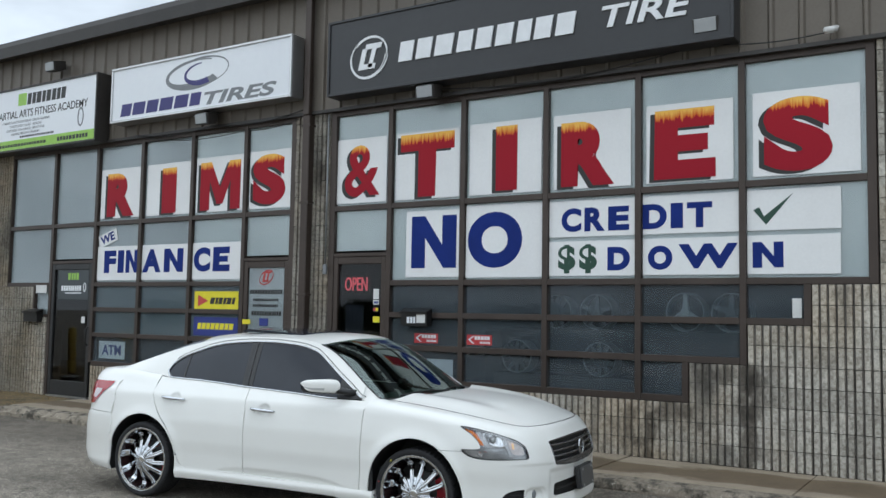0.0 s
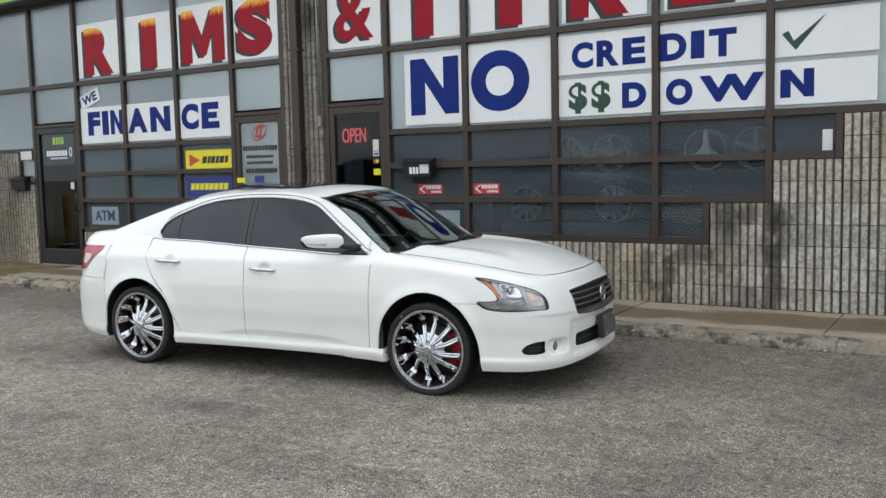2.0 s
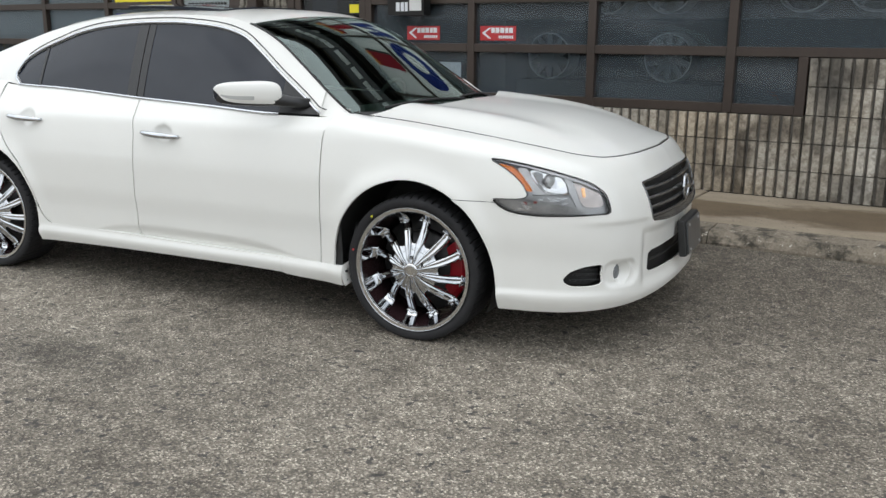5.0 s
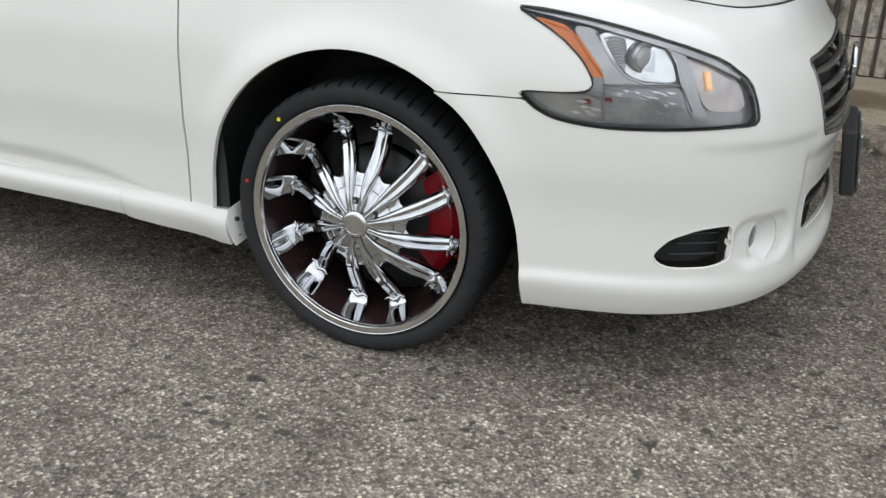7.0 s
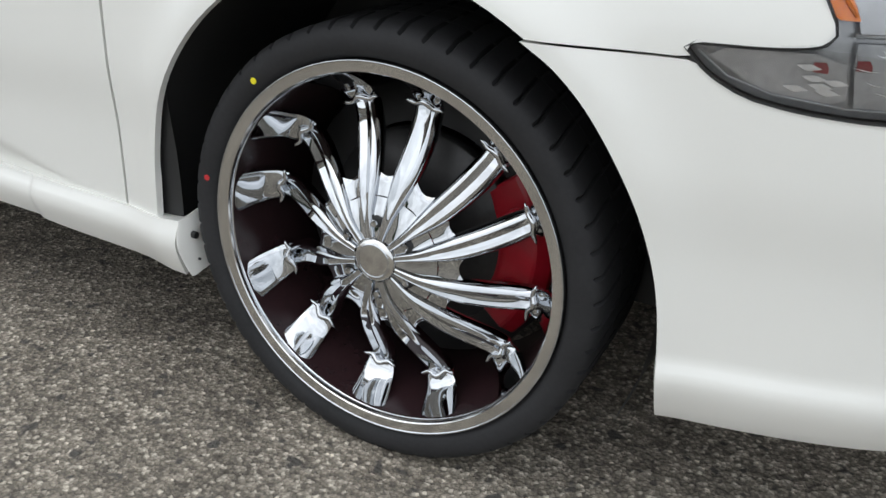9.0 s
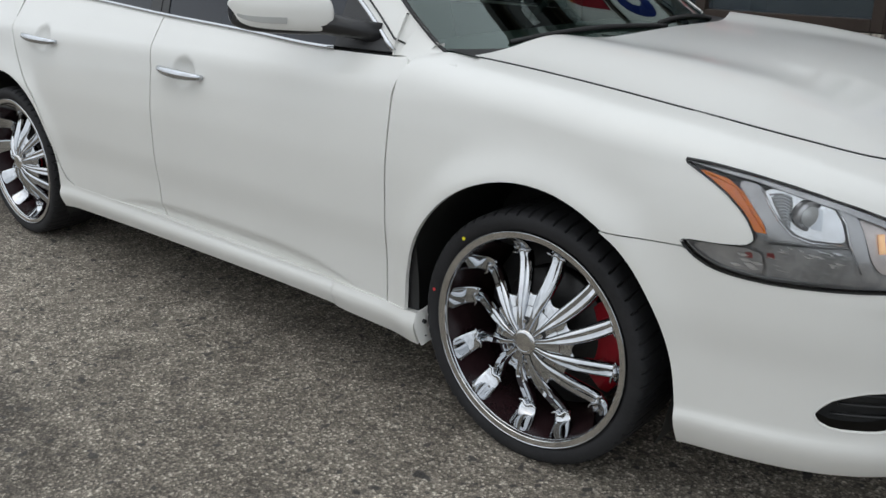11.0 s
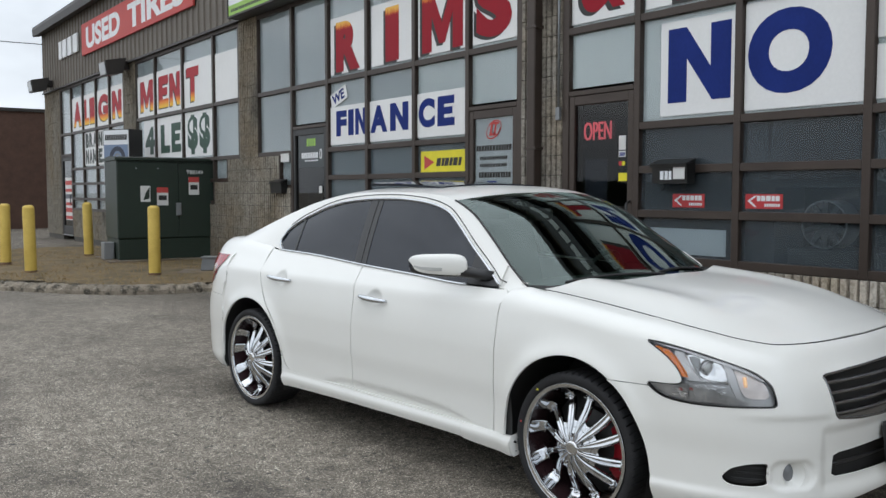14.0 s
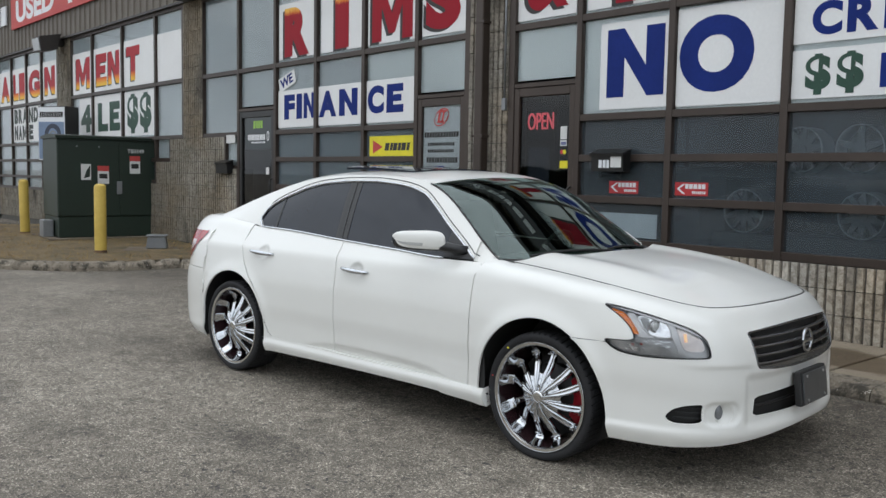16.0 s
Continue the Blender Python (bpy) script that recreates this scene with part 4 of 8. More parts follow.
# Rim of the boot deck
RIM_R = smooth_table([(s_of_x(-1.25), -1.25, 0.765, 1.072), (_run[14] + 0.05, -1.36, 0.752, 1.082), (s_of_x(-1.6), -1.6, 0.735, 1.10), (s_of_x(-1.85), -1.83, 0.70, 1.112), (s_of_x(-2.05), -2.02, 0.655, 1.112), (_run[18], -2.2, 0.575, 1.10), (_run[19], -2.28, 0.46, 1.096), (_run[20], -2.33, 0.32, 1.094), (_run[21], -2.35, 0.16, 1.094), (S_END, -2.355, 0.0, 1.094)])
BELT = smooth_table([(-1.9, 1.11), (-1.6, 1.10), (-1.36, 1.082), (-1.24, 1.07), (-0.83, 1.057), (-0.27, 1.027), (0.19, 1.007), (0.615, 0.988), (0.9, 0.99), (1.0, 1.03)])


def roll(s, rim, t, z_low):
    """From the skin at z_low (t = 0) over the shoulder to the rim (t = 1)."""
    p0, pd = Vector(skin(s, z_low)), Vector(skin(s, z_low - 0.02))
    rx, ry, rz = rim(s)
    p1 = Vector((rx, -ry, rz))
    k = (p1 - p0).length
    m0 = (p0 - pd).normalized() * k
    m1 = Vector((p1.x - p0.x, p1.y - p0.y, 0.35 * (p1.z - p0.z))).normalized() * k
    crest = 0.07 * t * t * (1 - t) ** 2 * min(1.0, max(0.0, (2.0 - p0.x) / 0.3)) if rim is RIM_F else 0.0
    return Vector((0, 0, crest)) + (2 * t**3 - 3 * t**2 + 1) * p0 + (t**3 - 2 * t**2 + t) * m0 + (3 * t**2 - 2 * t**3) * p1 + (t**3 - t**2) * m1


# Upper body: rail of the roof and middle line, keyed by x at the side: y, z of the rail; bow, z of the middle
RAIL = smooth_table([(-1.9, 0.655, 1.118), (-1.75, 0.648, 1.165), (-1.5, 0.64, 1.245), (-1.25, 0.636, 1.318), (-0.95, 0.633, 1.392), (-0.6, 0.636, 1.442), (-0.25, 0.638, 1.456), (0.05, 0.638, 1.452), (0.22, 0.636, 1.438), (0.34, 0.636, 1.412), (0.44, 0.645, 1.374), (0.54, 0.668, 1.325), (0.7, 0.708, 1.217), (0.9, 0.766, 1.078), (1.0, 0.782, 1.012), (1.06, 0.787, 0.978)])
MID = smooth_table([(-1.9, -0.14, 1.12), (-1.75, -0.15, 1.19), (-1.5, -0.16, 1.29), (-1.25, -0.16, 1.375), (-0.95, -0.15, 1.447), (-0.6, -0.06, 1.488), (-0.25, 0.02, 1.502), (0.05, 0.09, 1.497), (0.22, 0.12, 1.482), (0.34, 0.115, 1.458), (0.44, 0.115, 1.424), (0.54, 0.115, 1.378), (0.7, 0.122, 1.278), (0.9, 0.15, 1.13), (1.0, 0.18, 1.05), (1.06, 0.19, 1.003)])
DLO = smooth_table([(-1.252, 1.115), (-1.235, 1.165), (-1.17, 1.222), (-1.094, 1.26), (-0.97, 1.305), (-0.83, 1.35), (-0.62, 1.388), (-0.32, 1.409), (-0.15, 1.411), (0.032, 1.402), (0.165, 1.387), (0.304, 1.352), (0.458, 1.26), (0.612, 1.156), (0.761, 1.061), (0.868, 0.988)])


def upper(x, z):
    """The flank of the cabin above the belt line."""
    zb, (yr, zr) = BELT(x), RAIL(x)
    sb = s_of_x(x)
    yb = -skin(sb, zb)[1] if x > -1.25 else RIM_R(sb)[1]
    if x > 0.85:
        yb = yb + (yr - yb) * (x - 0.85) / 0.15
    t = min(max((z - zb) / max(zr - zb, 1e-4), 0.0), 1.0)
    f = t - 0.2 * t * (1 - t)
    return x, -(yb + (yr - yb) * f), z


def crown(x, w):
    """Across the top from the rail (w = 0) to the middle (w = 1)."""
    yr, zr = RAIL(x)
    bow, zc = MID(x)
    y = yr * (1 - w)
    k = 1 - (1 - w) ** 2
    k2 = 1 - abs(1 - w) ** 2.4
    return x + bow * k, -y, zr + (zc - zr) * k2


_rim_rows = sorted((tuple(RIM_F(s_of_x(0.96) * k / 60)) for k in range(61)))
SEAM_Y = smooth_table([(p[0], p[1], p[2]) for i, p in enumerate(_rim_rows) if i == 0 or p[0] > _rim_rows[i - 1][0] + 1e-5])
HOOD_X = smooth_table([(p[1], p[0]) for p in sorted(_rim_rows, key=lambda p: p[1]) if p[0] > 1.62])


def hood_z(x, y):
    ys, zs = SEAM_Y(x)
    f = min(abs(y) / max(ys, 0.02), 1.0)
    back = min(1.0, max(0.0, (1.9 - x) / 0.75))
    lift = 0.08 * (1 - math.exp(-max(0.0, 2.285 - x) / 0.2)) - 0.03 * back * back * (3 - 2 * back)
    ridge = 0.034 * math.exp(-(((abs(y) - 0.58) / 0.13) ** 2)) * (1 - math.exp(-((max(0.0, 2.2 - x) / 0.4) ** 2)))
    return zs + lift * (1 - f**2.2) + ridge * (1 - f**8)

M_PAINT = surface("white_pearl_paint", (0.80, 0.797, 0.76), (0.765, 0.762, 0.725), 1.5, 900, 0.28, 0, 0, 0, 1.0)
M_PAINT.node_tree.nodes["Principled BSDF"].inputs["Coat Weight"].default_value = 0.6
M_PAINT.node_tree.nodes["Principled BSDF"].inputs["Coat Roughness"].default_value = 0.05
M_CHROME = surface("chrome", (0.6, 0.615, 0.635), (0.53, 0.545, 0.565), 3, 50, 0.035, 1.0, 0, 0)
M_LIP = surface("brushed_rim_lip", (0.76, 0.755, 0.745), (0.62, 0.615, 0.605), 5, 220, 0.13, 1.0, 0.08, 0.0004)
M_RUBBER = surface("tyre_rubber", (0.032, 0.032, 0.034), (0.02, 0.02, 0.021), 8, 140, 0.66, 0, 0.25, 0.001)
M_RUBBER.node_tree.nodes["Principled BSDF"].inputs["Specular IOR Level"].default_value = 0.2
M_LINER = plain("black_plastic", (0.024, 0.024, 0.024), 0.6)
M_TRIM = plain("satin_black_trim", (0.02, 0.02, 0.021), 0.35)
M_CALIPER = surface("red_caliper", (0.44, 0.007, 0.02), (0.27, 0.004, 0.012), 6, 60, 0.4, 0, 0.05, 0.001, 0.15)
M_DISC = surface("brake_disc", (0.07, 0.068, 0.068), (0.04, 0.04, 0.04), 6, 120, 0.45, 0.6)
# the barrel's black is tinted red to paint in the caliper's reflection
M_BARREL = surface("dark_rim_barrel", (0.03, 0.014, 0.016), (0.016, 0.009, 0.01), 5, 60, 0.25, 0.0, 0, 0)
M_AMBER = surface("amber_reflector", (0.95, 0.25, 0.006), (0.7, 0.15, 0.004), 20, 160, 0.2, 0, 0.2, 0.002, 0.6)
M_REFLECTOR = surface("headlight_reflector", (0.9, 0.91, 0.92), (0.6, 0.61, 0.62), 14, 60, 0.16, 0.8)
M_BEZEL = surface("grey_bezel", (0.42, 0.43, 0.43), (0.24, 0.245, 0.245), 8, 50, 0.25, 0.3)
M_LENS = clear_glass("headlight_lens", (0.97, 0.975, 0.98), 1.4, 0.01)
M_WSHIELD = clear_glass("windscreen_glass", (0.5, 0.66, 0.6), 2.0, 0.004, 0.0, (0.86, 1.0, 0.95))
M_TINT = plain("tinted_glass", (0.018, 0.022, 0.031), 0.03, 0.0, 0.0)
M_TINT.node_tree.nodes["Principled BSDF"].inputs["Specular IOR Level"].default_value = 0.42
M_TAIL = plain("tail_lamp_red", (0.34, 0.005, 0.014), 0.12, 0, 0.3)
M_TAILW = plain("tail_lamp_clear", (0.6, 0.5, 0.52), 0.1, 0, 1.0)
M_PLATE = surface("grey_plate_cover", (0.1, 0.105, 0.11), (0.07, 0.072, 0.076), 6, 60, 0.3, 0.3)
M_CABIN = plain("dark_cabin", (0.1, 0.105, 0.1), 0.7)
M_BULB = glow("warm_bulb", (1.0, 0.6, 0.32), 0.6)
M_LAMPDARK = surface("dark_lamp_housing", (0.48, 0.482, 0.485), (0.24, 0.242, 0.244), 14, 60, 0.2, 0.55)
M_LAMPGREY = surface("grey_lamp_bezel", (0.54, 0.54, 0.542), (0.32, 0.32, 0.322), 14, 60, 0.18, 0.6)
M_INDICATOR = surface("pinkish_silver", (0.74, 0.68, 0.65), (0.44, 0.4, 0.385), 14, 50, 0.28, 0.6)
M_REDMARK = plain("dull_red_plastic", (0.2, 0.03, 0.03), 0.35)
M_DARKCHROME = surface("dark_chrome", (0.24, 0.24, 0.245), (0.18, 0.18, 0.185), 3, 50, 0.16, 0.85, 0, 0)
M_CLEARLAMP = plain("clear_indicator", (0.58, 0.59, 0.58), 0.2, 0.2, 0.6)
M_TINTGREY = plain("grey_lens_glass", (0.2, 0.21, 0.22), 0.06, 0.2, 0.6)

car = thing("car", "white four-door sedan with chrome wheels, parked on the asphalt", "car", at=pose(-5.019, -3.1205, -0.012, 0, 0.25, 6.07))


def lerp(a, b, t):
    return a + (b - a) * t


def patch(bm, us, vs, f, cut=None, sg=1, snap=None):
    """A sheet through f(u, v) -> (place, key); quads whose middle key is cut are left out, and snap() draws the corners left at the hole onto its outline."""
    rows, kept, lost = [], set(), set()
    for u in us:
        row = []
        for v in vs:
            p, key = f(u, v)
            row.append((bm.verts.new((p[0], p[1] * sg, p[2])), key))
        rows.append(row)
    keys = {}
    for a, b in zip(rows, rows[1:]):
        for i in range(len(vs) - 1):
            quad = (a[i], a[i + 1], b[i + 1], b[i])
            if cut:
                for q in quad:
                    keys[q[0]] = q[1]
                ks = sum(q[1][0] for q in quad) / 4, sum(q[1][1] for q in quad) / 4
                if cut(*ks):
                    lost.update(q[0] for q in quad)
                    continue
                kept.update(q[0] for q in quad)
            try:
                bm.faces.new([q[0] for q in quad])
            except ValueError:
                pass
    if snap:
        for v in kept & lost:
            k = keys[v]
            to = snap(*k)
            if to:
                p0, p1 = sskin(*k), sskin(*to)
                v.co += Vector((p1[0] - p0[0], (p1[1] - p0[1]) * sg, p1[2] - p0[2]))


def nearest_on(polys, s, z, reach=0.022):
    """The nearest place on any of the outlines, in run and height."""
    best, place = reach * reach, None
    for poly in polys:
        for (xa, ya), (xb, yb) in zip(poly, poly[1:] + poly[:1]):
            dx, dy = xb - xa, yb - ya
            t = min(1.0, max(0.0, ((s - xa) * dx + (z - ya) * dy) / (dx * dx + dy * dy + 1e-12)))
            px, py = xa + t * dx, ya + t * dy
            d = (px - s) ** 2 + (py - z) ** 2
            if d < best:
                best, place = d, (px, py)
    return place


def lip(bm, depth=0.012):
    """Turns a sheet's free edges inwards, as pressed panels are."""
    bmesh.ops.remove_doubles(bm, verts=bm.verts[:], dist=0.0004)
    for v in [v for v in bm.verts if not v.link_faces]:
        bm.verts.remove(v)
    bmesh.ops.recalc_face_normals(bm, faces=bm.faces[:])
    test = sum(1 if f.normal.dot(f.calc_center_median() - Vector((f.calc_center_median().x * 0.75, 0, 0.5))) > 0 else -1 for f in bm.faces)
    if test < 0:
        bmesh.ops.reverse_faces(bm, faces=bm.faces[:])
    bm.normal_update()
    edges = [e for e in bm.edges if len(e.link_faces) == 1]
    norm = {v: v.normal.copy() for e in edges for v in e.verts}
    got = bmesh.ops.extrude_edge_only(bm, edges=edges)["geom"]
    made = [g for g in got if isinstance(g, bmesh.types.BMVert)]
    old = {}
    for v in norm:
        old[tuple(round(c_, 6) for c_ in v.co)] = norm[v]
    for v in made:
        n = old.get(tuple(round(c_, 6) for c_ in v.co))
        if n:
            v.co -= n * depth
    return bm


def panel(name, bm, mat=None, parent=None, label="", depth=0.012):
    lip(bm, depth)
    me = bpy.data.meshes.new(name)
    bm.to_mesh(me)
    bm.free()
    me.materials.append(mat or M_PAINT)
    for p in me.polygons:
        p.use_smooth = True
    me.set_sharp_from_angle(angle=radians(38))
    ob = new(name, me)
    ob.parent = parent or car
    if label:
        tagged(ob, label)
    return ob


def steps(a, b, n):
    return [a + (b - a) * k / n for k in range(n + 1)]


def in_poly(px, py, poly):
    hit = False
    for (xa, ya), (xb, yb) in zip(poly, poly[1:] + poly[:1]):
        if (ya > py) != (yb > py) and px < (xb - xa) * (py - ya) / (yb - ya) + xa:
            hit = not hit
    return hit


def arch(x, wx):
    d = ARCH_R**2 - (x - wx) ** 2
    return HUB_Z + math.sqrt(d) if d > 0 else HUB_Z


def round_off(poly, passes=2):
    """Cuts an outline's corners."""
    for _ in range(passes):
        poly = [p for (xa, ya), (xb, yb) in zip(poly, poly[1:] + poly[:1]) for p in ((0.8 * xa + 0.2 * xb, 0.8 * ya + 0.2 * yb), (0.2 * xa + 0.8 * xb, 0.2 * ya + 0.8 * yb))]
    return poly


HEADLIGHT = round_off([(1.327, 0.857), (1.25, 0.853), (1.17, 0.84), (1.085, 0.823), (1.005, 0.805), (0.95, 0.791), (0.86, 0.763), (0.792, 0.722), (0.775, 0.675), (0.77, 0.643), (0.785, 0.631), (0.85, 0.63), (0.96, 0.625), (1.09, 0.622), (1.17, 0.627), (1.228, 0.637), (1.272, 0.658), (1.306, 0.692), (1.21, 0.694), (1.158, 0.699), (1.147, 0.715), (1.172, 0.757), (1.225, 0.803)], 1)
VENT = round_off([(0.985, 0.347), (0.972, 0.366), (0.948, 0.388), (0.89, 0.408), (0.84, 0.414), (0.803, 0.415), (0.797, 0.378), (0.80, 0.335), (0.82, 0.323), (0.86, 0.316), (0.94, 0.315), (0.972, 0.327)], 1)
GRILLE_R = [(0.525, 0.735), (0.517, 0.72), (0.496, 0.59), (0.482, 0.576), (0.34, 0.562), (0.17, 0.556)]
GRILLE = GRILLE_R + [(0.0, 0.555)] + [(-q, z) for q, z in GRILLE_R[::-1]] + [(-0.5, 0.741), (-0.34, 0.749), (-0.17, 0.753), (0.0, 0.755), (0.17, 0.753), (0.34, 0.749), (0.5, 0.741)]
INTAKE = [(0.51, 0.35), (0.495, 0.425), (0.46, 0.436), (0.2, 0.444), (0.0, 0.445), (-0.2, 0.444), (-0.46, 0.436), (-0.495, 0.425), (-0.51, 0.35), (-0.48, 0.336), (0.0, 0.325), (0.48, 0.336)]
FOG_S, FOG_Z, FOG_R = 0.69, 0.366, 0.052
FOG = [(FOG_S + FOG_R * math.cos(k * math.tau / 28), FOG_Z + FOG_R * math.sin(k * math.tau / 28)) for k in range(28)]


def sskin(s, z, inset=0.0):
    """The skin for a signed run: negative lies on the left flank."""
    x, y, z = skin(abs(s), z, inset)
    return (x, y if s >= 0 else -y, z)


def nose_cut(s, z):
    a = abs(s)
    return in_poly(a, z, HEADLIGHT) or in_poly(a, z, VENT) or in_poly(s, z, GRILLE) or in_poly(s, z, INTAKE) or math.hypot(a - FOG_S, z - FOG_Z) < FOG_R


BUMP_LOW = smooth_table([(0.0, 0.25), (0.25, 0.245), (0.47, 0.232), (0.72, 0.212), (1.05, 0.195), (1.4, 0.198)])


def mouth_snap(q, z):
    to = nearest_on((HEADLIGHT, VENT, FOG), abs(q), z)
    if to:
        return (math.copysign(to[0], q), to[1])
    return nearest_on((GRILLE, INTAKE), q, z)
BUMP_REAR = smooth_table([(0.1, 1.83), (0.18, 1.82), (0.30, 1.81), (0.373, 1.8), (0.473, 1.769), (0.588, 1.702), (0.645, 1.647), (0.672, 1.604)])
S_205 = s_of_x(2.05)
SEAM_Z = 0.672

# front bumper and nose
bm = bmesh.new()


def ease(t):
    t = min(1.0, max(0.0, t))
    return t * t * (3 - 2 * t)


def bumper_dent(a, z):
    """Pressed shapes of the bumper: a hollow round the fog lamp, set-back cheeks beside the mouth, a soft crease under the lamp."""
    d = ((max(0.0, abs(a - 0.7) - 0.045) / 0.06) ** 2 + ((z - 0.366) / 0.062) ** 2) ** 0.5
    hollow = 0.013 * ease((1.0 - d) / 0.3)
    cheek = 0.014 * ease((0.585 - a) / 0.05) * ease((0.56 - z) / 0.05) * ease((z - 0.27) / 0.05)
    crease = 0.006 * ease((0.598 - z) / 0.02) * ease((z - 0.43) / 0.12) * ease((0.98 - a) / 0.2) * ease((a - 0.5) / 0.06)
    return hollow + cheek + crease


def nose(u, v):
    a = abs(u)
    zl = RIM_F(a)[2] - 0.085
    if v <= 1:
        z = lerp(BUMP_LOW(a), zl, v)
        return sskin(u, z, bumper_dent(a, z)), (u, z)
    q = roll(a, RIM_F, v - 1, zl)
    return (q.x, q.y if u >= 0 else -q.y, q.z), (u, q.z)


V_NOSE = steps(0, 1, 60) + steps(1.06, 1.985, 15)
patch(bm, steps(-S_205, S_205, 210), V_NOSE, nose, nose_cut, 1, mouth_snap)


def corner(u, v):
    z = lerp(BUMP_LOW(lerp(S_205, 1.2, u)), SEAM_Z, v)
    s = lerp(S_205, s_of_x(BUMP_REAR(z)), u)
    return skin(s, z, bumper_dent(s, z)), (s, z)


for sg in (1, -1):
    patch(bm, steps(0, 1, 34), steps(0, 1, 56), corner, nose_cut, sg, mouth_snap)
bumper = panel("front_bumper", bm)

# dark backing behind the seams
bm = bmesh.new()
for sg in (1, -1):
    patch(bm, steps(0.0, s_of_x(0.95), 40), steps(0, 1, 10), lambda u, v: (((lambda q: (q.x - 0.012, q.y + 0.012, q.z - 0.022))(roll(u, RIM_F, v, RIM_F(u)[2] - 0.085))), (0, 0)), None, sg)
    patch(bm, steps(0.91, 1.02, 6), steps(0.3, 0.96, 12), lambda u, v: (skin(s_of_x(u), v, 0.02), (0, 0)), None, sg)
    patch(bm, steps(-1.30, 0.92, 40), steps(0.31, 1.0, 14), lambda u, v: (skin(s_of_x(u), max(v, arch(u, -WHEEL_X) + 0.03) if u < -1.0 else v, 0.025), (0, 0)), None, sg)
    patch(bm, steps(1.5, 2.1, 20), steps(0.64, 0.8, 4), lambda u, v: (skin(s_of_x(u), max(v, arch(u, WHEEL_X) + 0.02) if u < 1.7 else v, 0.075), (0, 0)), None, sg)
ob = part("inner_shell", bm, M_LINER, car, "black inner shell behind the panel gaps", True)

DOOR_F = smooth_table([(0.25, 0.898), (0.5, 0.904), (0.88, 0.91), (0.93, 0.918), (0.955, 0.929), (0.972, 0.93), (0.99, 0.915), (1.05, 0.87)])
DOOR_R = smooth_table([(0.25, -0.87), (0.305, -0.895), (0.335, -0.94), (0.38, -0.968), (0.508, -1.016), (0.65, -1.101), (0.75, -1.2), (0.865, -1.278), (0.978, -1.312), (1.08, -1.309)])
X_FEND = steps(0.905, 0.985, 4) + [WHEEL_X - ARCH_R * math.cos(radians(a)) for a in list(range(3, 60, 4)) + list(range(60, 123, 4))] + steps(1.61, 2.05, 34)


def fender_low(x):
    if x < WHEEL_X - ARCH_R + 1e-4:
        return 0.296
    return arch(x, WHEEL_X) if x < 1.6 else SEAM_Z + 0.003


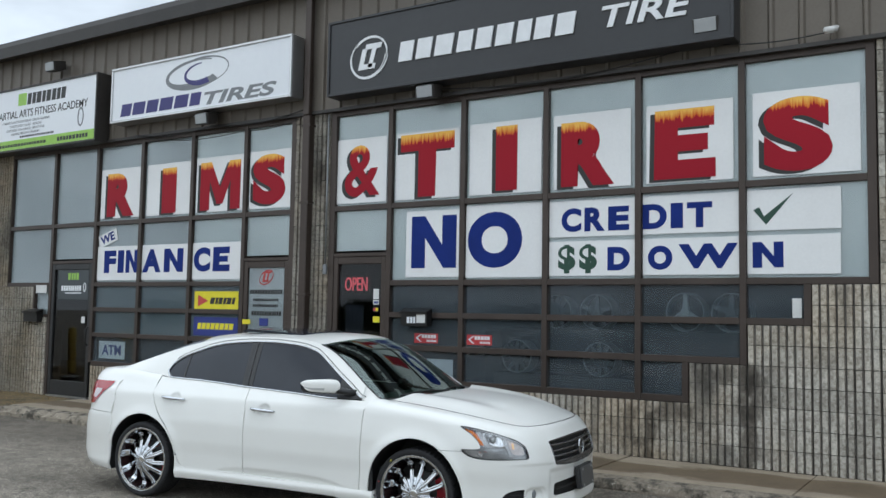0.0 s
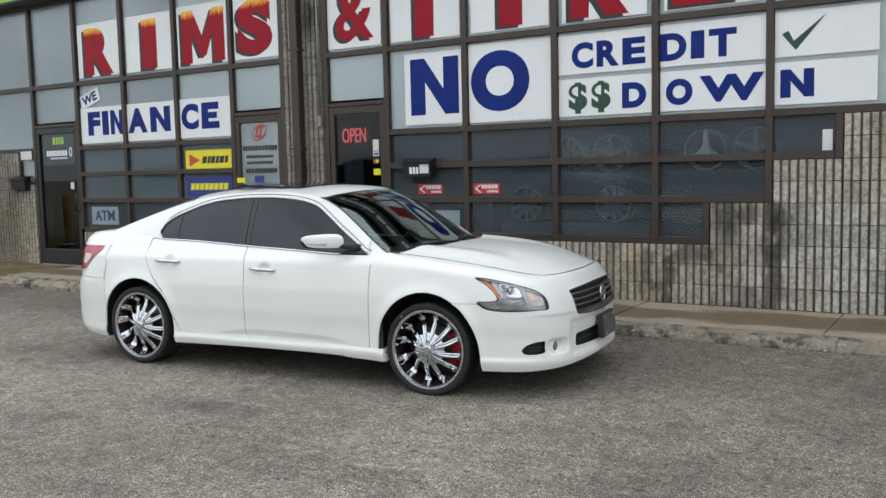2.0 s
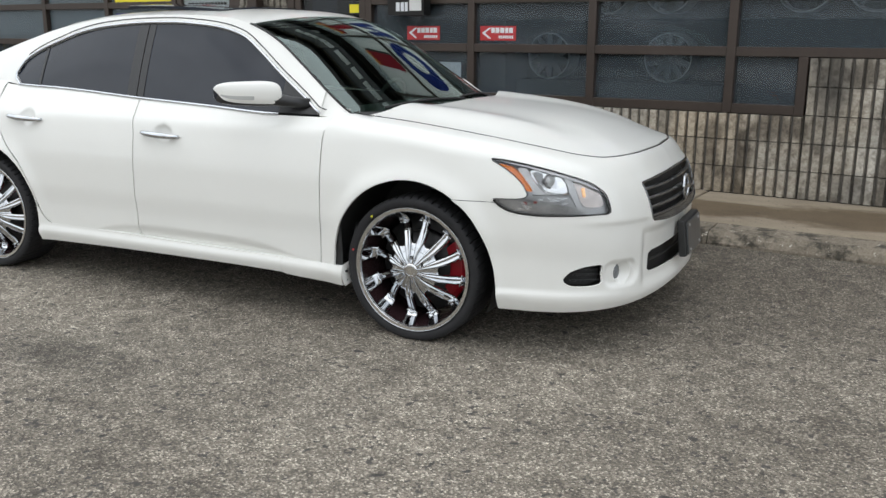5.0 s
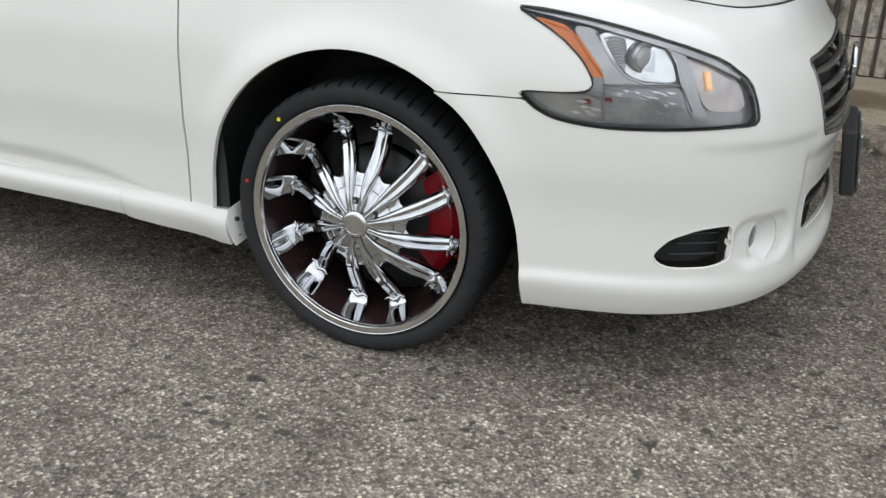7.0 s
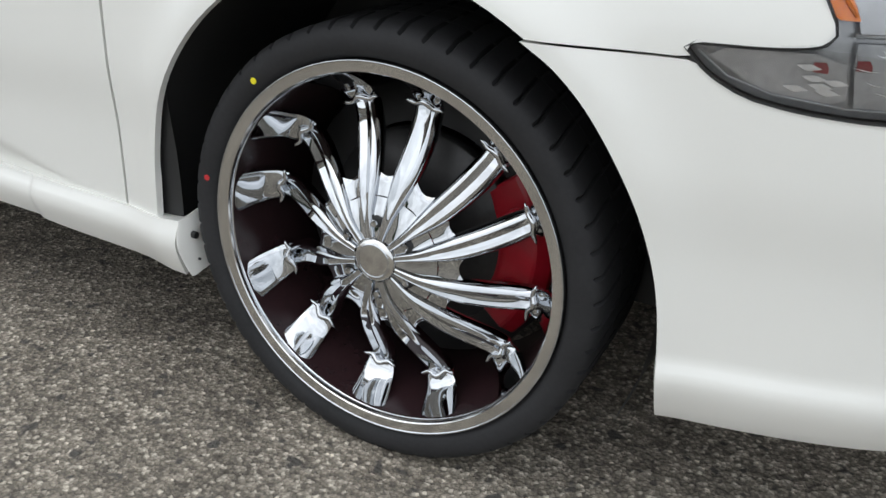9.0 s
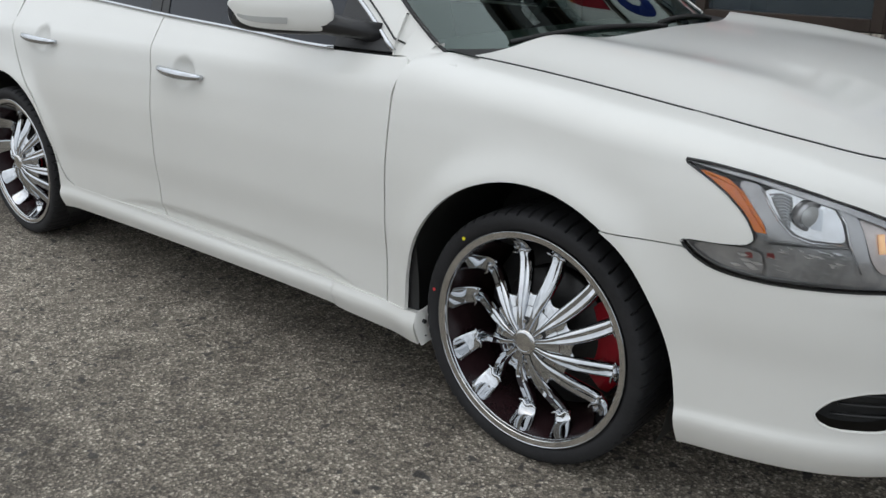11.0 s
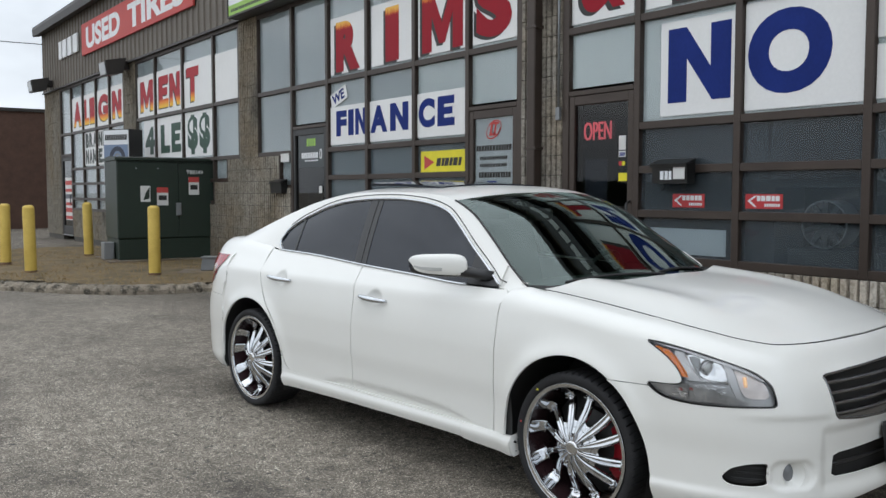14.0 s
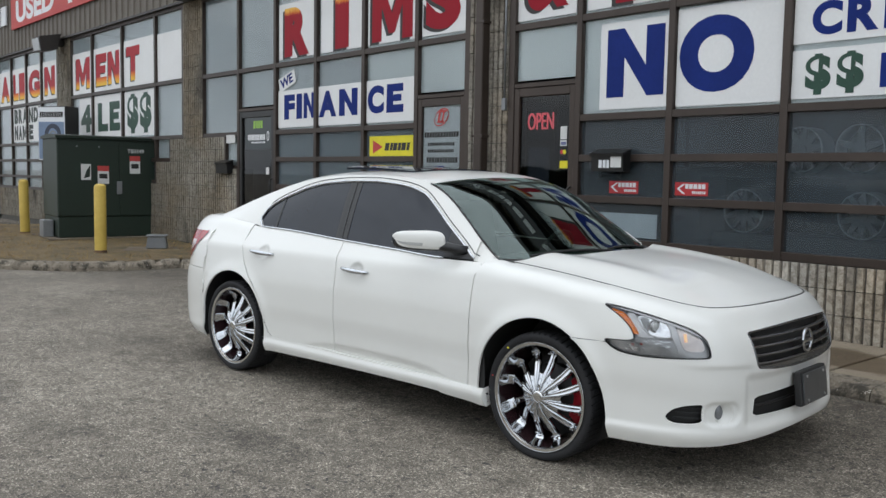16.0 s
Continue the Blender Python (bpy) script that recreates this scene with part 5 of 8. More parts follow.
for sg, side in ((1, "right"), (-1, "left")):
    # fender
    bm = bmesh.new()

    def fender(u, v):
        lead = max(0.0, 1 - (u - 0.905) / 0.12) ** 2
        zb = fender_low(u)
        zl = RIM_F(s_of_x(u))[2] - 0.085
        if v <= 1:
            z = lerp(zb, zl, v)
            x = u + (DOOR_F(z) + 0.006 - 0.905) * lead
            s = s_of_x(x)
            return skin(s, z), (s, z)
        s = s_of_x(u + (DOOR_F(zl) + 0.006 - 0.905) * lead)
        q = roll(s, RIM_F, v - 1, zl)
        return q, (s, q.z)

    patch(bm, X_FEND, steps(0, 1, 36) + steps(1.06, 1.985, 15), fender, lambda s, z: in_poly(s, z, HEADLIGHT), sg, lambda q, z: nearest_on((HEADLIGHT,), q, z))
    panel("front_fender", bm)

    # doors
    def door(xr, xf, low):
        def f(u, v):
            x = lerp(-0.6, 0.3, u)
            for _ in range(3):
                z = lerp(low(x), BELT(x) - 0.004, v)
                x = lerp(xr(z), xf(z), u)
            dent = 0.0
            for hx, hz in ((-0.055, 0.862), (-1.038, 0.902)):
                d = math.hypot((x - hx) / 0.058, (z - hz) / 0.044)
                dent = max(dent, 0.02 * max(0.0, 1 - d * d) ** 0.7)
            crease = 0.302 + 0.066 * max(0.0, 1 - ((x - 0.1) / 0.66) ** 4)
            under = 0.36 * max(0.0, crease - z)
            return skin(s_of_x(x), z, dent + under), (x, z)
        return f

    bm = bmesh.new()
    patch(bm, steps(0, 1, 110), steps(0, 1, 70), door(lambda z: -0.252 - 0.02 * min(1.0, max(0.0, (z - 0.84) / 0.17)), DOOR_F, lambda x: lerp(0.303, 0.292, (x + 0.28) / 1.2)), None, sg)
    door_f = panel("front_door", bm)
    bm = bmesh.new()
    patch(bm, steps(0, 1, 100), steps(0, 1, 70), door(lambda z: DOOR_R(z) + 0.005, lambda z: -0.258 - 0.02 * min(1.0, max(0.0, (z - 0.84) / 0.17)), lambda x: 0.308), None, sg)
    door_r = panel("rear_door", bm)

    # sill, with a fuller end section before the wheel
    SILL = smooth_table([(-1.0, 0.21), (-0.29, 0.222), (0.2, 0.225), (0.67, 0.221), (0.69, 0.216), (0.85, 0.208), (1.03, 0.203)])
    def sill_at(u, v):
        z = lerp(SILL(u), 0.311 if u < -0.28 else lerp(0.3075, 0.299, (u + 0.28) / 1.2) if u < 0.92 else lerp(0.299, 0.303, min(1.0, (u - 0.92) / 0.1)), v)
        proud = 0.001 + 0.0045 * min(1.0, max(0.0, (u - 0.668) / 0.008)) + 0.0012 * math.sin(math.pi * v)
        return skin(s_of_x(u), z, -proud)
    bm = bmesh.new()
    patch(bm, steps(-0.985, 0.66, 40) + [0.668, 0.672, 0.676, 0.69] + steps(0.72, 1.03, 10), [0, 0.08, 0.2, 0.35, 0.5, 0.65, 0.8, 0.92, 1], lambda u, v: (sill_at(u, v), (0, 0)), None, sg)
    sill = panel("side_sill", bm, depth=0.03)
    bm = bmesh.new()
    patch(bm, [0.0, 0.06, 1.0], steps(0, 1, 8), lambda u, v: ((lambda p: ((p[0] + 0.012 * (1 - v) + 0.003 * min(1.0, u * 15), p[1] + 0.085 * u, p[2] + 0.012 * u), (0, 0)))(sill_at(1.03, v))), None, sg)
    end = panel("end_plate", bm, M_PAINT, sill, "", 0.004)
    for du, z, r in ((0.034, 0.272, 0.0062), (0.03, 0.228, 0.0022)):
        p = sill_at(1.03, (z - 0.203) / 0.094)
        bm = bmesh.new()
        tube(bm, [(1.03, sg * (p[1] + du), z), (1.0455 - 0.03 * (z - 0.228), sg * (p[1] + du), z)], r, 10)
        part("clip", bm, M_TRIM, end, "dark clip")

    # rear quarter, with the pillar behind the door
    bm = bmesh.new()
    EDGE = smooth_table(sorted((DOOR_R(z), z) for z in (0.41, 0.508, 0.58, 0.65, 0.70, 0.75, 0.81, 0.865, 0.92, 0.978)))
    xs = [-WHEEL_X + ARCH_R * math.cos(radians(a)) for a in range(9, 78, 4)] + [-1.3119, -1.3121] + [-WHEEL_X + ARCH_R * math.cos(radians(a)) for a in range(82, 178, 5)] + [-1.7865]

    def quarter(u, v):
        zb = arch(u, -WHEEL_X) if u > -1.787 else 0.72
        s = s_of_x(u)
        if u > -1.312:
            z = lerp(zb, max(EDGE(u) - 0.006, zb + 0.001), min(v, 1.0))
            return skin(s, z), (s, z)
        zl = RIM_R(s)[2] - 0.1
        if v <= 1:
            z = lerp(zb, zl, v)
            return skin(s, z), (s, z)
        q = roll(s, RIM_R, v - 1, zl)
        return q, (s, q.z)

    V_Q = steps(0, 1, 26) + [1.2, 1.4, 1.6, 1.8, 2.0]
    patch(bm, xs, V_Q, quarter, None, sg)
    def tail_side(q, v):
        zl = RIM_R(q)[2] - 0.1
        if v <= 1:
            return skin(q, lerp(0.72, zl, v)), (0, 0)
        return roll(q, RIM_R, v - 1, zl), (0, 0)

    patch(bm, steps(s_of_x(-1.7866), S_END, 56), V_Q, tail_side, None, sg)

    def behind_door(u, v):
        z = lerp(0.3, 0.402, v)
        x = lerp(DOOR_R(z) - 0.004, -WHEEL_X + math.sqrt(max(0.0, ARCH_R**2 - (z - HUB_Z) ** 2)), u)
        return skin(s_of_x(x), z), (0, 0)

    patch(bm, steps(0, 1, 6), steps(0, 1, 8), behind_door, None, sg)
    panel("rear_quarter", bm)

    # cabin flank: frame over and behind the windows
    bm = bmesh.new()
    WIN_LOW = lambda x: max(BELT(x) + 0.006, lerp(1.115, 1.075, min(max((x + 1.25) / 0.05, 0), 1))) if x < -1.2 else BELT(x) + 0.006
    frame_xs = steps(-1.88, -1.256, 22) + [-1.2505]
    patch(bm, frame_xs, steps(0, 1, 12), lambda u, v: (upper(u, lerp(BELT(u), RAIL(u)[1], v)), (0, 0)), None, sg)
    patch(bm, steps(-1.25, 0.862, 96), steps(0, 1, 6), lambda u, v: (upper(u, lerp(DLO(u), RAIL(u)[1], v)), (0, 0)), None, sg)
    patch(bm, steps(-1.25, -1.195, 8), steps(0, 1, 5), lambda u, v: (upper(u, lerp(BELT(u) - 0.002, WIN_LOW(u), v)), (0, 0)), None, sg)
    patch(bm, steps(0.862, 0.998, 10), steps(0, 1, 8), lambda u, v: (upper(u, lerp(BELT(u) - 0.004, RAIL(u)[1], v)), (0, 0)), None, sg)
    def scuttle(u, v):
        a, c = Vector(skin(s_of_x(u), 0.94, 0.006)), Vector(crown(min(u, 1.056), 0.0))
        b = Vector(skin(s_of_x(u), 0.985, 0.012))
        q = a.lerp(b, v * 2) if v < 0.5 else b.lerp(c, v * 2 - 1)
        return (q.x, q.y, q.z - 0.002), (0, 0)
    patch(bm, steps(0.868, 1.085, 14), steps(0, 1, 10), scuttle, None, sg)
    panel("cabin_frame", bm)

    # side glass
    def glazing(name, a, b, mat, parent, inset, label="", low=None, top=None):
        bm = bmesh.new()
        def f(u, v):
            z0, z1 = (low or WIN_LOW)(u), (top or DLO)(u)
            p = upper(u, lerp(z0, max(z1, z0 + 0.0005), v))
            return (p[0], p[1] + inset, p[2]), (0, 0)
        patch(bm, steps(a, b, max(4, round((b - a) / 0.025))), steps(0, 1, 12), f, None, sg)
        return panel(name, bm, mat, parent, label, 0.004)

    g = glazing("window_pane", -0.262, 0.70, M_TINT, door_f, 0.006, "dark tinted glass")
    glazing("window_pane", -1.042, -0.378, M_TINT, door_r, 0.006, "dark tinted glass")
    glazing("quarter_pane", -1.249, -1.056, M_TINT, car, 0.006, "dark tinted quarter glass")
    glazing("pillar_trim", -0.378, -0.312, M_TRIM, door_r, 0.003, "black pillar trim")
    glazing("pillar_trim", -0.306, -0.262, M_TRIM, door_f, 0.003, "black pillar trim")
    glazing("glass_divider", -1.058, -1.040, M_TRIM, door_r, 0.002)
    glazing("sail_trim", 0.625, 0.86, M_TRIM, door_f, 0.001, "black mirror sail")
    for nm, fn, a, b, r in (("belt_trim", lambda x: BELT(x) + 0.001, -1.2, 0.63, 0.0075), ("window_trim", lambda x: DLO(x) + 0.007, -1.248, 0.862, 0.0072)):
        bm = bmesh.new()
        pts = [upper(x, fn(x)) for x in steps(a, b, 70)]
        if nm == "window_trim":
            pts = [upper(x, WIN_LOW(x) - 0.006) for x in steps(-1.195, -1.256, 6)] + pts
        tube(bm, [(p[0], (p[1] - 0.003) * sg, p[2]) for p in pts], r, 8)
        part(nm, bm, M_CHROME, car, "chrome window surround", True)
    bm = bmesh.new()
    tube(bm, [(p[0], (p[1] - 0.001) * sg, p[2]) for p in [upper(x, min(DLO(x) + 0.03, RAIL(x)[1] - 0.004)) for x in steps(-1.2, 0.885, 60)]], 0.003, 5)
    part("door_gap", bm, M_LINER, car, "dark door gap", True)

    # handles
    for parent, xa, xb, z in ((door_f, -0.2, 0.055, 0.862), (door_r, -1.19, -0.92, 0.902)):
        xm = (xa + xb) / 2
        bm = bmesh.new()
        n = 16
        pts, rad = [], []
        for k in range(n + 1):
            t = k / n
            x = lerp(xa, xb, t)
            p = skin(s_of_x(x), z - 0.012 * t)
            out = 0.034 * math.sin(math.pi * t) ** 0.5
            pts.append((p[0], (p[1] - out) * sg, p[2]))
            rad.append(0.007 + 0.0095 * math.sin(math.pi * t) ** 0.5)
        tube(bm, pts, rad, 10)
        part("door_handle", bm, M_CHROME, parent, "chrome door handle", True)
    # mirror
    mirror = new("wing_mirror")
    mirror.parent = car
    axis = Vector((-0.28, -0.19, 0.0)).normalized()
    across = Vector((0.7, -0.72, 0.0)).normalized()
    c0 = Vector((0.555, -0.953, 1.089))
    def shell(lo, hi, grow=1.0):
        bm = bmesh.new()
        def f(u, v):
            a, b = lerp(-math.pi / 2, math.pi / 2, v), lerp(lo, hi, u)
            sp = lambda q, e: math.copysign(abs(q) ** e, q)
            l, m, n = 0.134 * sp(math.sin(a), 0.62), 0.066 * sp(math.cos(a), 0.45) * sp(math.cos(b), 0.8), 0.058 * sp(math.cos(a), 0.36) * sp(math.sin(b), 0.8)
            sweep = -0.02 * (l / 0.15) ** 2
            return c0 + axis * l * grow + Vector((1, 0, 0)) * (m * 0.95 + sweep) * grow + Vector((0, 0, 1)) * n * grow * (1.0 - 0.1 * l / 0.17), (0, 0)
        patch(bm, steps(0, 1, 24), steps(0, 1, 28), f, None, sg)
        bmesh.ops.remove_doubles(bm, verts=bm.verts[:], dist=0.0005)
        return bm
    part("housing", shell(radians(-48), radians(150)), M_PAINT, mirror, "white mirror cap", True)
    part("mirror_glass", shell(radians(150), radians(240), 0.985), M_TINT, mirror, "dark mirror glass", True)
    part("base", shell(radians(238), radians(314), 0.99), M_TRIM, mirror, "black mirror underside", True)
    bm = bmesh.new()
    def strip(u, v):
        b = radians(lerp(-22, -6, v))
        a = lerp(0.06, 0.97, u) * math.pi / 2
        sp = lambda q, e: math.copysign(abs(q) ** e, q)
        l, m, n = 0.134 * sp(math.sin(a), 0.62), 0.0685 * sp(math.cos(a), 0.45) * sp(math.cos(b), 0.8), 0.06 * sp(math.cos(a), 0.36) * sp(math.sin(b), 0.8)
        return c0 + axis * l + Vector((1, 0, 0)) * (m * 0.97 - 0.02 * (l / 0.15) ** 2) + Vector((0, 0, 1)) * n, (0, 0)
    patch(bm, steps(0, 1, 16), steps(0, 1, 4), strip, None, sg)
    part("indicator", bm, M_CLEARLAMP, mirror, "clear side indicator", True)
    bm = bmesh.new()
    pa, pb = Vector((0.78, -0.79, 1.035)), Vector((0.64, -0.89, 1.065))
    tube(bm, [(p.x, p.y * sg, p.z) for p in (pa, pa.lerp(pb, 0.5), pb)], [0.032, 0.027, 0.034], 12)
    part("arm", bm, M_TRIM, mirror, "black mirror arm", True)

    # headlight
    lamp = new("headlight")
    lamp.parent = car

    def columns(poly, inset, n=46):
        bm = bmesh.new()
        s0, s1 = min(p[0] for p in poly) + 0.001, max(p[0] for p in poly) - 0.001
        last = None
        for k in range(n + 1):
            s = lerp(s0, s1, k / n)
            zs = sorted(ya + (yb - ya) * (s - xa) / (xb - xa) for (xa, ya), (xb, yb) in zip(poly, poly[1:] + poly[:1]) if (xa > s) != (xb > s))
            col = []
            for z0, z1 in zip(zs[::2], zs[1::2]):
                col.append([bm.verts.new((lambda p: (p[0], p[1] * sg, p[2]))(skin(s, lerp(z0, z1, j / 8), inset))) for j in range(9)])
            if last and len(last) == len(col):
                for a, b in zip(last, col):
                    for j in range(8):
                        bm.faces.new((a[j], a[j + 1], b[j + 1], b[j]))
            elif last and col:
                big, small = (last, col) if len(last) > len(col) else (col, last)
                whole = small[0]
                half = len(whole) // 2
                for part_, ks in ((big[0], range(0, 4)), (big[-1], range(4, 8))):
                    for q, j in enumerate(ks):
                        i0, i1 = q * 2, q * 2 + 2
                        bm.faces.new((whole[j], whole[j + 1], part_[i1], part_[i0]))
            last = col
        bm.normal_update()
        if sum(f.normal.dot(Vector((0.5, -sg, 0.1))) for f in bm.faces) < 0:
            bmesh.ops.reverse_faces(bm, faces=bm.faces[:])
        return bm

    def border(poly, inset, width, closed=True):
        """A band along an outline on the skin."""
        bm = bmesh.new()
        dense = []
        for (xa, ya), (xb, yb) in zip(poly, poly[1:] + poly[:1]):
            n = max(1, round(math.hypot(xb - xa, yb - ya) / 0.012))
            dense += [(lerp(xa, xb, k / n), lerp(ya, yb, k / n)) for k in range(n)]
        pts = [Vector((lambda p: (p[0], p[1] * sg, p[2]))(skin(s, z, inset))) for s, z in dense]
        tube(bm, pts + [pts[0]], width, 6, False)
        return bm

    def on_skin(rows, inset):
        return [(lambda p: (p[0], p[1] * sg, p[2]))(skin(q, z, inset)) for q, z in rows]

    def line(rows, inset, radius, mat, name, label=""):
        bm = bmesh.new()
        tube(bm, on_skin(rows, inset), radius, 6)
        return part(name, bm, mat, lamp, label, True)

    part("seal", border(HEADLIGHT, 0.0035, 0.0038), M_LINER, lamp, "black rubber seal", True)
    part("bucket", columns(HEADLIGHT, 0.027), M_LAMPDARK, lamp, "dark grey inner housing", True)
    part("side_marker", columns(round_off([(1.292, 0.841), (1.2, 0.822), (1.119, 0.726), (1.152, 0.726), (1.188, 0.763), (1.242, 0.805)], 1), 0.008, 24), M_AMBER, lamp, "amber side marker", True)
    line([(1.27, 0.833), (1.2, 0.813), (1.16, 0.765), (1.131, 0.731)], 0.006, 0.0022, M_AMBER, "marker_ridge")
    part("upper_bezel", columns(round_off([(1.205, 0.826), (1.148, 0.819), (1.125, 0.775), (1.1, 0.742), (1.07, 0.72), (0.985, 0.714), (1.125, 0.708), (1.122, 0.728), (1.155, 0.768)], 1), 0.012, 24), M_LAMPGREY, lamp, "dark grey bezel", True)
    part("reflector", columns(round_off([(1.148, 0.812), (1.07, 0.812), (0.995, 0.79), (0.972, 0.73), (0.975, 0.719), (1.06, 0.722), (1.103, 0.752), (1.13, 0.782)], 1), 0.019, 30), M_REFLECTOR, lamp, "silver main reflector", True)
    line([(1.15, 0.813), (1.13, 0.782), (1.106, 0.752), (1.077, 0.727), (1.04, 0.717), (0.968, 0.717)], 0.012, 0.0026, M_REFLECTOR, "chamber_edge")
    part("upper_rail", columns([(1.31, 0.852), (1.17, 0.835), (1.005, 0.8), (0.9, 0.771), (0.82, 0.735), (0.82, 0.727), (0.9, 0.758), (1.0, 0.788), (1.16, 0.826)], 0.007, 34), M_LAMPGREY, lamp, "grey upper rail", True)
    # fluted side wall of the main chamber
    part("flute_wall", columns(round_off([(1.135, 0.803), (1.085, 0.806), (1.083, 0.737), (1.095, 0.742)], 1), 0.016, 14), M_BEZEL, lamp, "shaded fluted wall", True)
    for k in range(11):
        t = k / 10
        qa, za = lerp(1.133, 1.092, t), lerp(0.801, 0.744, t)
        qb, zb = lerp(1.088, 1.084, t), lerp(0.803, 0.741, t)
        line([(lerp(qa, qb, e), lerp(za, zb, e) + 0.006 * math.sin(math.pi * e) - 0.004 * e) for e in steps(0, 1, 6)], 0.014, 0.0017, M_CHROME, "reflector_rib")
    q, z, r = 1.058, 0.766, 0.031
    d = Vector((0.78, -0.62, 0.05)).normalized() * 0.02
    base = Vector(skin(q, z, 0.032))
    bm = bmesh.new()
    tube(bm, [(w.x, w.y * sg, w.z) for w in (base, base + d * 0.8, base + d, base + d * 0.95)], [r * 1.04, r, r * 0.97, r * 0.86], 28)
    ob = part("projector", bm, M_LAMPGREY, lamp, "grey projector ring", True)
    bm = bmesh.new()
    tube(bm, [(w.x, w.y * sg, w.z) for w in (base + d * 0.88, base + d * 1.1, base + d * 1.28, base + d * 1.34)], [r * 0.74, r * 0.66, r * 0.4, r * 0.08], 24)
    part("projector_lens", bm, M_CLEARLAMP, ob, "pale projector lens", True)
    part("ledge", columns([(1.045, 0.744), (1.02, 0.74), (1.024, 0.782), (1.04, 0.786)], 0.0155, 6), M_CHROME, lamp, "silver ledge", True)
    part("divider", columns(round_off([(0.998, 0.79), (0.958, 0.779), (0.94, 0.745), (0.918, 0.678), (0.896, 0.65), (0.936, 0.648), (0.965, 0.722), (0.975, 0.76)], 1), 0.01, 16), M_LAMPGREY, lamp, "grey divider", True)
    line([(0.998, 0.789), (0.976, 0.76), (0.965, 0.722), (0.936, 0.665)], 0.0085, 0.0018, M_REFLECTOR, "divider_edge")
    part("reflector", columns(round_off([(0.952, 0.772), (0.88, 0.752), (0.81, 0.717), (0.795, 0.66), (0.89, 0.66), (0.915, 0.683), (0.937, 0.742)], 1), 0.02, 26), M_INDICATOR, lamp, "pinkish silver indicator reflector", True)
    line([(0.904, 0.742), (0.902, 0.73), (0.899, 0.715), (0.897, 0.705)], 0.016, 0.007, M_BULB, "indicator_bulb", "warm lit bulb")
    # shelf, streaked lower strip and wing; the streaks are glints drawn as silver slivers
    line([(1.128, 0.711), (1.08, 0.713), (1.02, 0.713), (0.966, 0.714)], 0.009, 0.0026, M_BEZEL, "shelf")
    part("lower_strip", columns([(1.124, 0.703), (0.962, 0.709), (0.936, 0.655), (0.93, 0.638), (1.12, 0.634)], 0.014, 20), M_LAMPDARK, lamp, "dark lower strip", True)
    part("wing", columns(round_off([(1.288, 0.686), (1.13, 0.69), (1.12, 0.635), (1.21, 0.643)], 1), 0.014, 20), M_LAMPGREY, lamp, "grey wing of the lamp", True)
    line([(1.285, 0.683), (1.25, 0.658), (1.2, 0.643), (1.12, 0.635), (1.0, 0.636)], 0.009, 0.0013, M_BEZEL, "wing_edge")
    streaks = random.Random(5)
    for k in range(24):
        far_end = k % 3 == 0
        qa = streaks.uniform(0.962, 1.0) if far_end else streaks.uniform(0.99, 1.1)
        za = streaks.uniform(0.668, 0.702) if far_end else streaks.uniform(0.688, 0.702) if k % 2 else streaks.uniform(0.65, 0.69)
        span, thick = streaks.uniform(0.012, 0.034), streaks.uniform(0.0008, 0.0024) * (1.0 if za > 0.685 or far_end else 0.5)
        part("flute", columns([(qa, za), (qa + span * 0.4, za + thick), (qa + span, za + 0.4 * thick + 0.003), (qa + span * 0.5, za - thick)], 0.0115 - 0.0001 * k, 6), M_REFLECTOR if k % 4 else M_BEZEL, lamp, "silver streak", True)
    for k, (qa, za) in enumerate(((1.165, 0.675), (1.158, 0.664), (1.15, 0.656), (1.142, 0.65), (1.175, 0.652), (1.135, 0.661))):
        part("flute", columns([(qa - 0.012, za - 0.001), (qa, za + 0.004), (qa + 0.016, za + 0.002), (qa + 0.004, za - 0.004)], 0.0115 - 0.0002 * k, 6), M_REFLECTOR, lamp, "silver streak", True)
    for qa, za in ((1.155, 0.676), (1.112, 0.681)):
        part("red_mark", columns([(qa - 0.009, za - 0.006), (qa - 0.007, za + 0.006), (qa + 0.008, za + 0.005), (qa + 0.009, za - 0.005)], 0.0118, 4), M_REDMARK, lamp, "small dull red mark", True)
    lens = part("lens", columns(HEADLIGHT, -0.002), M_LENS, lamp, "clear lens", True)
    lens.visible_shadow = False

    # vent and fog lamp
    part("vent_lip", border(VENT, 0.003, 0.004), M_PAINT, bumper, "", True)
    part("vent_mesh", columns(VENT, 0.05, 20), M_LINER, bumper, "black vent", True)
    for k, z in enumerate((0.34, 0.365, 0.388)):
        bm = bmesh.new()
        tube(bm, [(lambda p: (p[0], p[1] * sg, p[2]))(skin(s, z, 0.03)) for s in steps(0.805, 0.945 - 0.012 * k, 8)], 0.004, 6)
        part("vent_bar", bm, M_TRIM, bumper, "", True)
    circ = [(FOG_S + FOG_R * math.cos(a), FOG_Z + FOG_R * math.sin(a)) for a in steps(0, math.tau, 28)[:-1]]
    bm = bmesh.new()
    patch(bm, steps(0, math.tau, 28), [0, 0.5, 1.0], lambda u, v: (skin(FOG_S + lerp(FOG_R * 1.12, 0.026, v) * math.cos(u) + 0.012 * v, FOG_Z + lerp(FOG_R * 1.12, 0.034, v) * math.sin(u), lerp(0.0115, 0.045, v)), (0, 0)), None, sg)
    part("fog_cup", bm, M_PAINT, bumper, "", True)
    bm = bmesh.new()
    patch(bm, steps(0, math.tau, 24), [0.02, 0.5, 1], lambda u, v: (skin(FOG_S + 0.012 + 0.027 * v * math.cos(u), FOG_Z + 0.035 * v * math.sin(u), 0.044 - 0.008 * (1 - v * v)), (0, 0)), None, sg)
